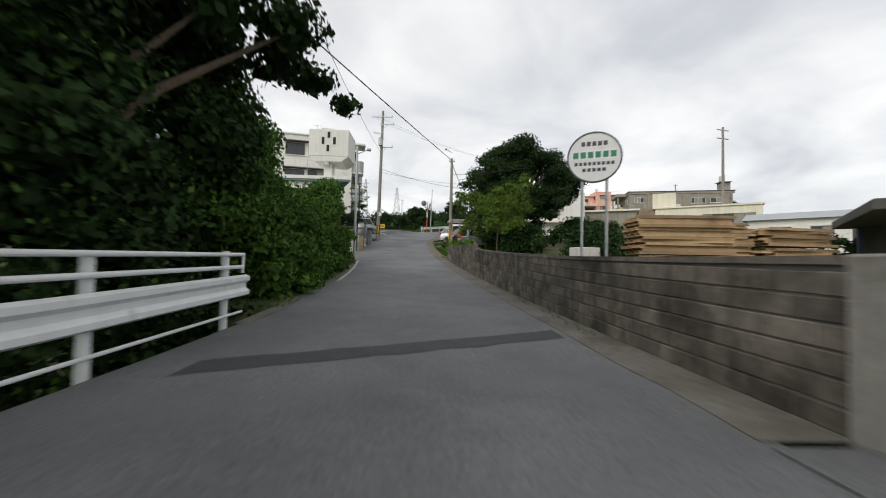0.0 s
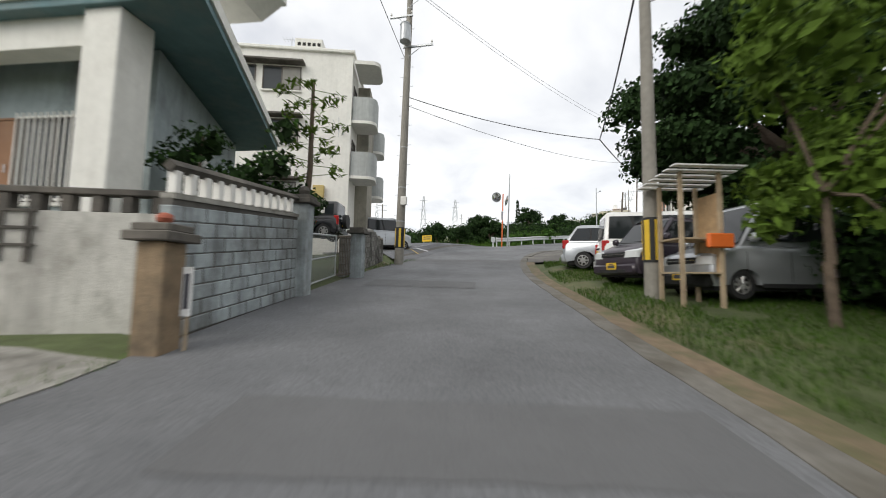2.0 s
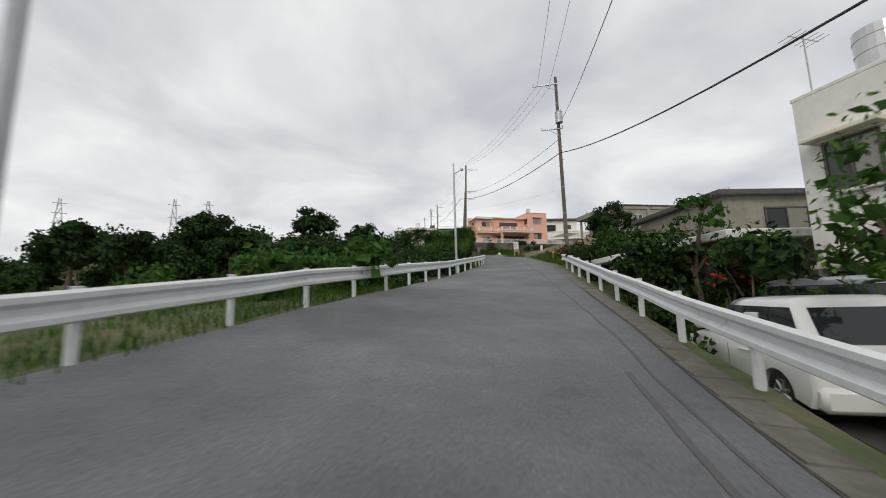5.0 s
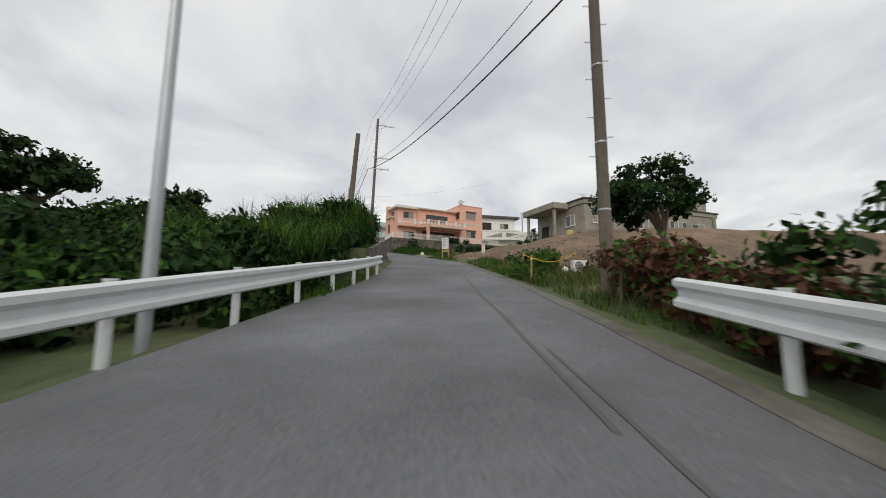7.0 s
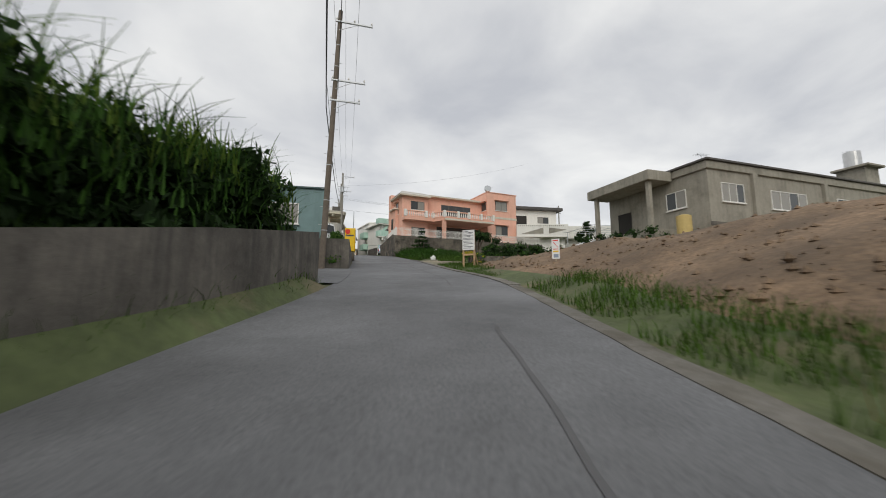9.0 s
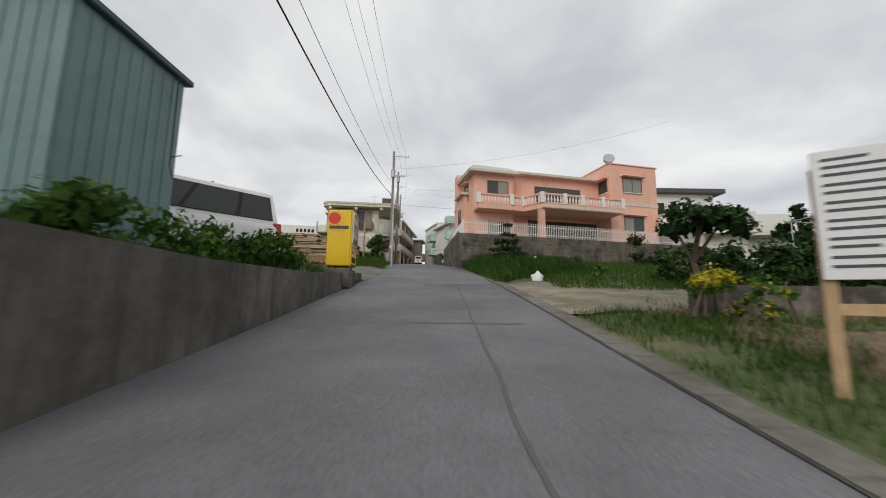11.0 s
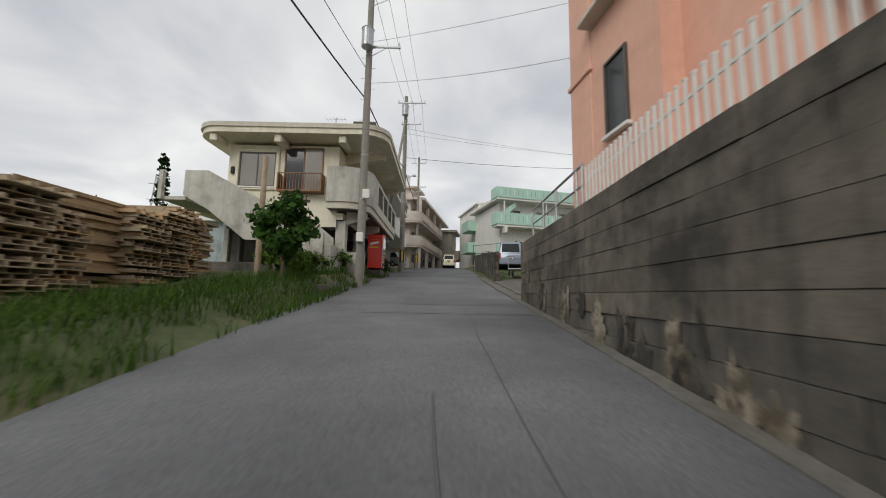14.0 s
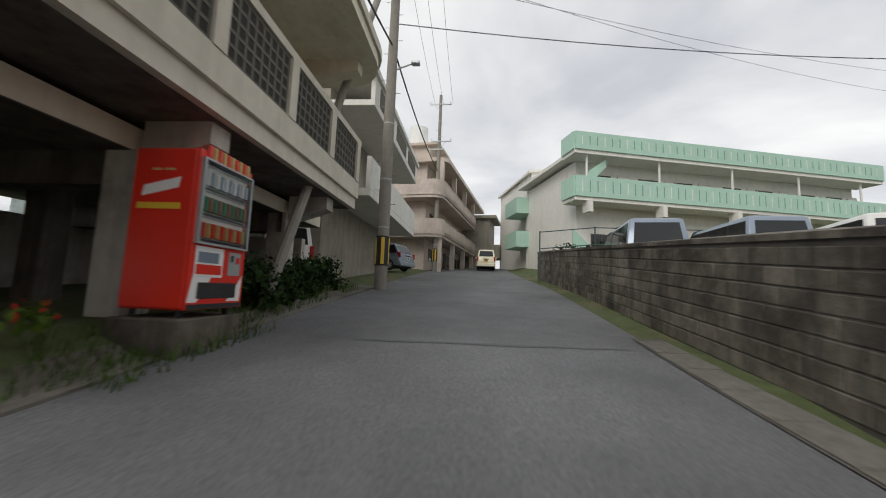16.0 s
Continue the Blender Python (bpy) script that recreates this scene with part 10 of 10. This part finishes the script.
bush("slope_shrubs", "mixed shrubs below the road on a slope", row_blobs(np.random.default_rng(181), 61, 76, 5.2, 2.6, 0.6, 1.0, 0.9, 3, 1.0, 0.1), 0.2, 200, "leaf_dark", 181, "leaf", 0.4, category="shrub")
tree("slope_tree", "green garden tree beside the white house", (12.6, 60.8, 3.2), 3.8, None, lambda g: ball(g, (12.6, 60.8, 6.2), (0.85, 0.85, 0.8), 14, 0.2, 0.36), 0.13, 260, "leaf", 182, 0.1, 6, extra="leaf_dark")
tree("slender_tree", "slender young tree with arching green leaves behind a rail", (7.35, 55.45, 2.6), 3.4, None, lambda g: ball(g, (7.5, 55.5, 5.15), (0.7, 0.7, 1.05), 34, 0.22, 0.36, low=-0.95), 0.11, 110, "leaf", 185, 0.06, 7, slim=0.35, droop=0.7, extra="leaf_light")
bush("rail_bushes", "leafy green bushes behind a guard rail", row_blobs(np.random.default_rng(184), 56.4, 58.2, 4.2, 0.95, 0.3, 0.45, 0.4, 2, 0.4, 0.1), 0.14, 260, "leaf", 184, "leaf_dark", 0.4)
bush("weedy_bush", "dense green weeds round a wooden stake", row_blobs(np.random.default_rng(171), 83.6, 87.0, 3.7, 0.95, 0.28, 0.45, 0.4, 2, 0.5, 0.1), 0.13, 380, "leaf", 171, "leaf_light", 0.3, category="weeds", stems=3)
bush("red_shrub", "shrub with deep red leaves behind parked cars", clump(11.2, 59.2, 3.4, 0.5, 7, 183, 0.3, 0.45) + clump(11.2, 59.2, 4.4, 0.45, 7, 186, 0.25, 0.4), 0.14, 380, "leaf_dark", 183, "flower", 0.35)
for sx_, sy_, hz, rr_ in ((34.62, 102.95, 0.72, 0.34), (34.05, 102.75, 0.62, 0.24)):
    foot = float(lie(111.0, 4.8)) + 0.05
    dome = [(sx_ + rr_ * 0.62 * math.cos(a), sy_ + rr_ * 0.62 * math.sin(a), foot + hz, rr_ * 0.5) for a in np.arange(0, 6.2, 0.8)] + [(sx_, sy_, foot + hz + 0.1, rr_ * 0.62)]
    skirt = [(x, y, z - rr_ * 0.5, r * 0.8) for x, y, z, r in dome]
    yb_ob = bush("clipped_yellow_bush", "clipped dome-shaped bush with bright yellow leaves", dome, 0.07, 900, "yellow_leaf", int(sx_ * 10), "leaf_light", 0.15, stems=3)
    wpart("lower_foliage", quads_mesh(leaf_cloud(skirt, 0.09, 420, np.random.default_rng(190), 0.55, 0.5)), "leaf", yb_ob)
bush("yellow_weed", "low yellow-green weeds at a wall's foot", clump(34.9, 102.4, foot + 0.1, 0.5, 6, 192, 0.15, 0.25), 0.1, 420, "leaf", 192, "yellow_leaf", 0.4)
gt = P(113.4, 6.3)
tree("garden_tree", "dense dark green garden tree behind a low wall", tuple(gt), 2.4, None, lambda g: ball(g, (gt.x - 0.2, gt.y - 0.2, gt.z + 1.75), (0.95, 0.95, 0.72), 26, 0.24, 0.42), 0.13, 420, "leaf_dark", 20, 0.09, 5, extra="leaf")
bush("porch_shrubs", "rough shrubs below a grey porch", [(46.6 + 0.5 * math.sin(k * 2.1), 96.6 + 0.45 * k, 12.0 + 0.5 * (k % 3), 0.55) for k in range(16)], 0.16, 260, "leaf_dark", 211, "leaf", 0.4, category="shrub")
bush("plot_hedge", "overgrown hedge at the edge of a bare plot", [(x, y, 11.9 + 0.6 * k, 0.65) for k in (0, 1) for x, y in zip(np.linspace(40, 55, 26), 107.5 + 1.5 * np.sin(np.arange(26) * 1.7))], 0.2, 190, "leaf_dark", 21, "leaf", 0.5, category="hedge")
for k, (x, y, z, h) in enumerate(((64.0, 117.0, 12.0, 7.0), (72.0, 116.0, 12.0, 8.0))):
    tree("pine_tree", "dark layered pine tree", (x, y, z), h, None, lambda g, x=x, y=y, z=z, h=h: [(x + g.normal() * 0.9 * (1.15 - q), y + g.normal() * 0.9 * (1.15 - q), z + h * (0.35 + 0.62 * q), 0.85 - 0.4 * q) for q in np.linspace(0, 1, 22)], 0.3, 200, "leaf_dark", 22 + k, 0.14, 10, slim=0.14, droop=-0.3)
# pruned pine of flat pads before the terrace wall
PX, PY = 38.95, 118.65
pads = [(PX, PY, 15.62, 0.42), (PX + 0.05, PY, 15.0, 0.58), (PX - 0.1, PY, 14.55, 0.95), (PX + 0.25, PY + 0.1, 14.15, 0.8), (PX - 0.7, PY + 0.2, 14.05, 0.55), (PX + 0.75, PY, 13.85, 0.7), (PX - 0.2, PY, 13.7, 0.85)]
tree("clipped_pine", "clipped garden pine with flat layered pads", (PX, PY, 12.9), 2.9, None, [(x + dx * r * 0.75, y + dy * r * 0.6, z + 0.03 * math.sin(9 * dx + 5 * dy), r * 0.3) for x, y, z, r in pads for rr, n_ in ((0.0, 1), (0.45, 5), (0.95, 10)) for dx, dy in [(rr * math.cos(6.283 * q / n_ + r), rr * math.sin(6.283 * q / n_ + r)) for q in range(n_)]], 0.085, 680, "leaf_dark", 24, 0.06, 8, slim=0.2, droop=-0.2)
bush("wall_foot_shrub", "dark rounded shrubs at the foot of a terrace wall", [(40.0 + 0.5 * k + 0.2 * math.sin(k * 2.3), 121.2 - 0.05 * k + 0.25 * math.cos(k * 1.9), 13.35 + 0.28 * (k % 3), 0.42) for k in range(13)], 0.13, 380, "leaf_dark", 241, "leaf", 0.2, category="shrub")
bush("verge_shrubs", "rough weeds below the terrace wall", row_blobs(np.random.default_rng(25), 119, 129, 6.2, 0.6, 0.25, 0.4, 0.9, 1, 0.6, 0.1), 0.16, 300, "leaf", 25, "leaf_light", 0.3, category="weeds", stems=3)
bush("bank_shrub", "dark shrub beside a white house", clump(50.5, 119.5, 13.0, 1.6, 14, 251, 0.5, 0.8), 0.18, 240, "leaf_dark", 251)

# left of the upper lane
bush("cabin_weeds", "weeds along the top of a retaining wall", row_blobs(np.random.default_rng(26), 106.9, 113.6, -3.6, 0.75, 0.28, 0.42, 0.35, 2, 0.22, 0.1), 0.11, 520, "leaf", 26, "leaf_light", 0.3, category="weeds", stems=0)
bush("cabin_shrub", "dark shrub beside a site cabin", clump(22.8, 103.0, 11.6, 0.8, 9, 27, 0.35, 0.55), 0.15, 360, "leaf_dark", 27)
tree("cabin_tree", "tree with sparse dark leaves behind a site cabin", tuple(P(112.2, -10.2)), 4.0, None, lambda g: ball(g, (20.4, 108.3, 13.7), (1.1, 1.1, 1.5), 16, 0.35, 0.55), 0.2, 190, "leaf_dark", 28, 0.1, 8)
bush("yard_trees", "dark trees behind a timber yard", [(x + g.normal(), y + g.normal(), 18.0 + 3.4 * g.random(), 1.5 + 0.6 * g.random()) for x, y in zip(np.linspace(-8, 12, 26), np.linspace(172, 182, 26))], 0.4, 80, "leaf_dark", 29, category="trees")
tree("norfolk_pine", "slender tall conifer on the skyline", (5.1, 185.5, 15.0), 19.5, None, [(5.1 + 0.9 * math.cos(k * 2.4) * (1.2 - k / 60), 185.5 + 0.9 * math.sin(k * 2.4) * (1.2 - k / 60), 20.0 + 0.3 * k, 0.75 - 0.009 * k) for k in range(50)], 0.5, 50, "leaf_dark", 30, 0.16, 10, slim=0.3)
tree("yard_bush_tree", "dense bushy tree beside the cream house", tuple(P(140.9, -4.3)), 2.6, None, [(*P(140.9 + a * 0.8, -4.3 + b * 0.8)[:2], P(140.9, -4.3).z + z * 0.74, r * 0.78) for a, b, z, r in ((0, 0, 2.6, 0.7), (0.5, 0.4, 2.2, 0.6), (-0.6, -0.4, 2.1, 0.65), (0.3, -0.7, 1.8, 0.6), (-0.3, 0.7, 1.7, 0.6), (0.7, -0.2, 1.4, 0.55), (-0.7, 0.2, 1.3, 0.6), (0, 0.2, 3.0, 0.5), (0.1, 0, 1.1, 0.6))], 0.18, 420, "leaf", 31, 0.06, 6, slim=0.7, extra="leaf_dark")
bush("flower_bed", "flower bed with red blossoms and ferns", row_blobs(np.random.default_rng(32), 142.2, 148.8, -4.6, 0.85, 0.3, 0.45, 0.4, 2, 0.5, 0.3), 0.13, 420, "leaf_light", 32, "leaf", 0.4, category="bush", stems=2)
bush("blossom_plants", "plants with red blossoms beside the stair", row_blobs(np.random.default_rng(33), 147.0, 149.2, -3.9, 0.7, 0.2, 0.32, 0.35, 2, 0.25, 0.3), 0.1, 500, "leaf_light", 33, "flower", 0.35, stems=2)
bush("clipped_hedge", "low clipped hedge below a raised house", row_blobs(np.random.default_rng(34), 151.4, 156.0, -3.7, 0.85, 0.35, 0.45, 0.35, 2, 0.2, 0.1), 0.09, 700, "leaf_dark", 34, category="hedge", stems=0)
bush("car_park_shrubs", "shrubs behind parked vans", [(*P(s, u)[:2], P(s, u).z + z, 0.8) for s, u, z in ((164, 6, 1.0), (164.5, 8, 1.4), (164, 10, 1.2), (164, 4.4, 0.9), (164.5, 12, 1.1), (163, 7, 1.8))], 0.2, 240, "leaf_dark", 35)
bush("car_park_trees", "dark trees behind the end of a car park", [(69.0 + 0.9 * k, 154.3 + 0.5 * math.sin(k * 2.2), 19.4 + 0.5 * math.sin(k * 1.3) + 0.9 * (k % 3), 1.0 + 0.2 * (k % 2)) for k in range(12)], 0.3, 130, "leaf_dark", 361, category="trees")
bush("far_trees", "dark trees beyond a car park", [(x, y, 18.6 + 1.4 * (k % 3), 1.6) for k, (x, y) in enumerate(zip(np.linspace(82, 104, 18), np.linspace(146, 132, 18)))], 0.45, 60, "leaf_dark", 36, category="trees")

# grass and weeds
grass("tufts of grass and weeds on the road verge", [(22.0, 40.4, 2.75, 7.4), (40.4, 46.4, 3.45, 5.1)], 520, 0.13, 0.013, 50)
grass("long grass along the field's edge", [(52.5, 72, -13, -5.2), (55, 72, -5.3, -4.4)], 60, 0.4, 0.022, 51)
grass("rough grass of the field", [(52, 90, -16, -9)], 30, 0.7, 0.04, 52)
grass("weeds below the hedge", [(79, 98, -3.5, -2.75)], 160, 0.3, 0.02, 53)
grass("weeds along a gutter", [(104.2, 112.6, 2.8, 4.0), (105.5, 112.4, 3.9, 5.6), (101.5, 104.2, 2.8, 3.2)], 260, 0.2, 0.016, 54)
grass("dry straw-coloured stalks among weeds on a slope", [(77, 90, 3.0, 7.2)], 60, 0.45, 0.016, 551, material="straw", bend=0.7)
grass("weeds on a roadside slope", [(76, 97.5, 2.75, 6.2)], 190, 0.32, 0.02, 55)
grass("long grass on a bank below a terrace wall", [(119.5, 130.0, 2.42, 4.4), (117, 130.0, 4.2, 6.0), (116.8, 130, 6.0, 14.0)], 150, 0.42, 0.022, 56)
grass("short grass beside a dirt track", [(108.5, 111.6, 3.4, 10.0), (112.4, 113.8, 5.0, 10)], 150, 0.26, 0.018, 57)
grass("tall lush grass at the foot of a wall corner", [(124.5, 130.6, 2.5, 5.2), (121, 130.4, 4.0, 7.5), (119.8, 124.5, 2.65, 5.0)], 260, 0.75, 0.026, 75, material="leaf", bend=0.8)
grass("lush grass on the verge of a timber yard", [(127.2, 146.6, -5.6, -2.85)], 230, 0.34, 0.02, 58)
grass("short dry grass of a car park", [(148.6, 164, 2.9, 22)], 120, 0.08, 0.014, 59, material="leaf_light")
grass("weeds at the foot of a wall", [(7.5, 20.0, -3.4, -2.85), (5.5, 24, 2.35, 2.6), (20.3, 27.0, -3.3, -2.95), (33.2, 41, -4.0, -3.4)], 130, 0.13, 0.014, 60)
grass("weeds around vending machines", [(116.6, 119.4, -3.4, -2.75), (148.4, 157, -3.9, -3.2), (149.2, 151.6, -3.6, -2.75)], 210, 0.26, 0.016, 64)

edge = np.random.default_rng(70)
bush("field_edge_thicket", "continuous dark thicket behind the field", [(x, y, land_z(x, y) + 0.4 + 1.3 * edge.random(), 1.0 + 0.8 * edge.random()) for x, y in ((-48 + 58 * a + edge.normal() * 2, 74 + 20 * a + edge.normal() * 2.5) for a in edge.random(110))], 0.36, 75, "leaf_dark", 71, "leaf", 0.3, category="thicket")

grass("lush grass on the cabin's plot", [(107.4, 119.0, -4.4, -3.15), (108, 119, -9.5, -4.4)], 150, 0.5, 0.022, 72)
bush("rail_bush", "dark bush behind the guard rail", row_blobs(np.random.default_rng(73), 62.6, 67.0, 3.9, 0.9, 0.4, 0.6, 0.5, 2, 0.3, -0.4), 0.16, 330, "leaf_dark", 73, "leaf", 0.3)
bush("tree_foot_bush", "dark bushes at the foot of light green trees", row_blobs(np.random.default_rng(74), 25.5, 31.0, 7.4, 1.9, 0.5, 0.8, 0.7, 3, 0.5, 0.1), 0.18, 260, "leaf_dark", 74, "leaf", 0.3)
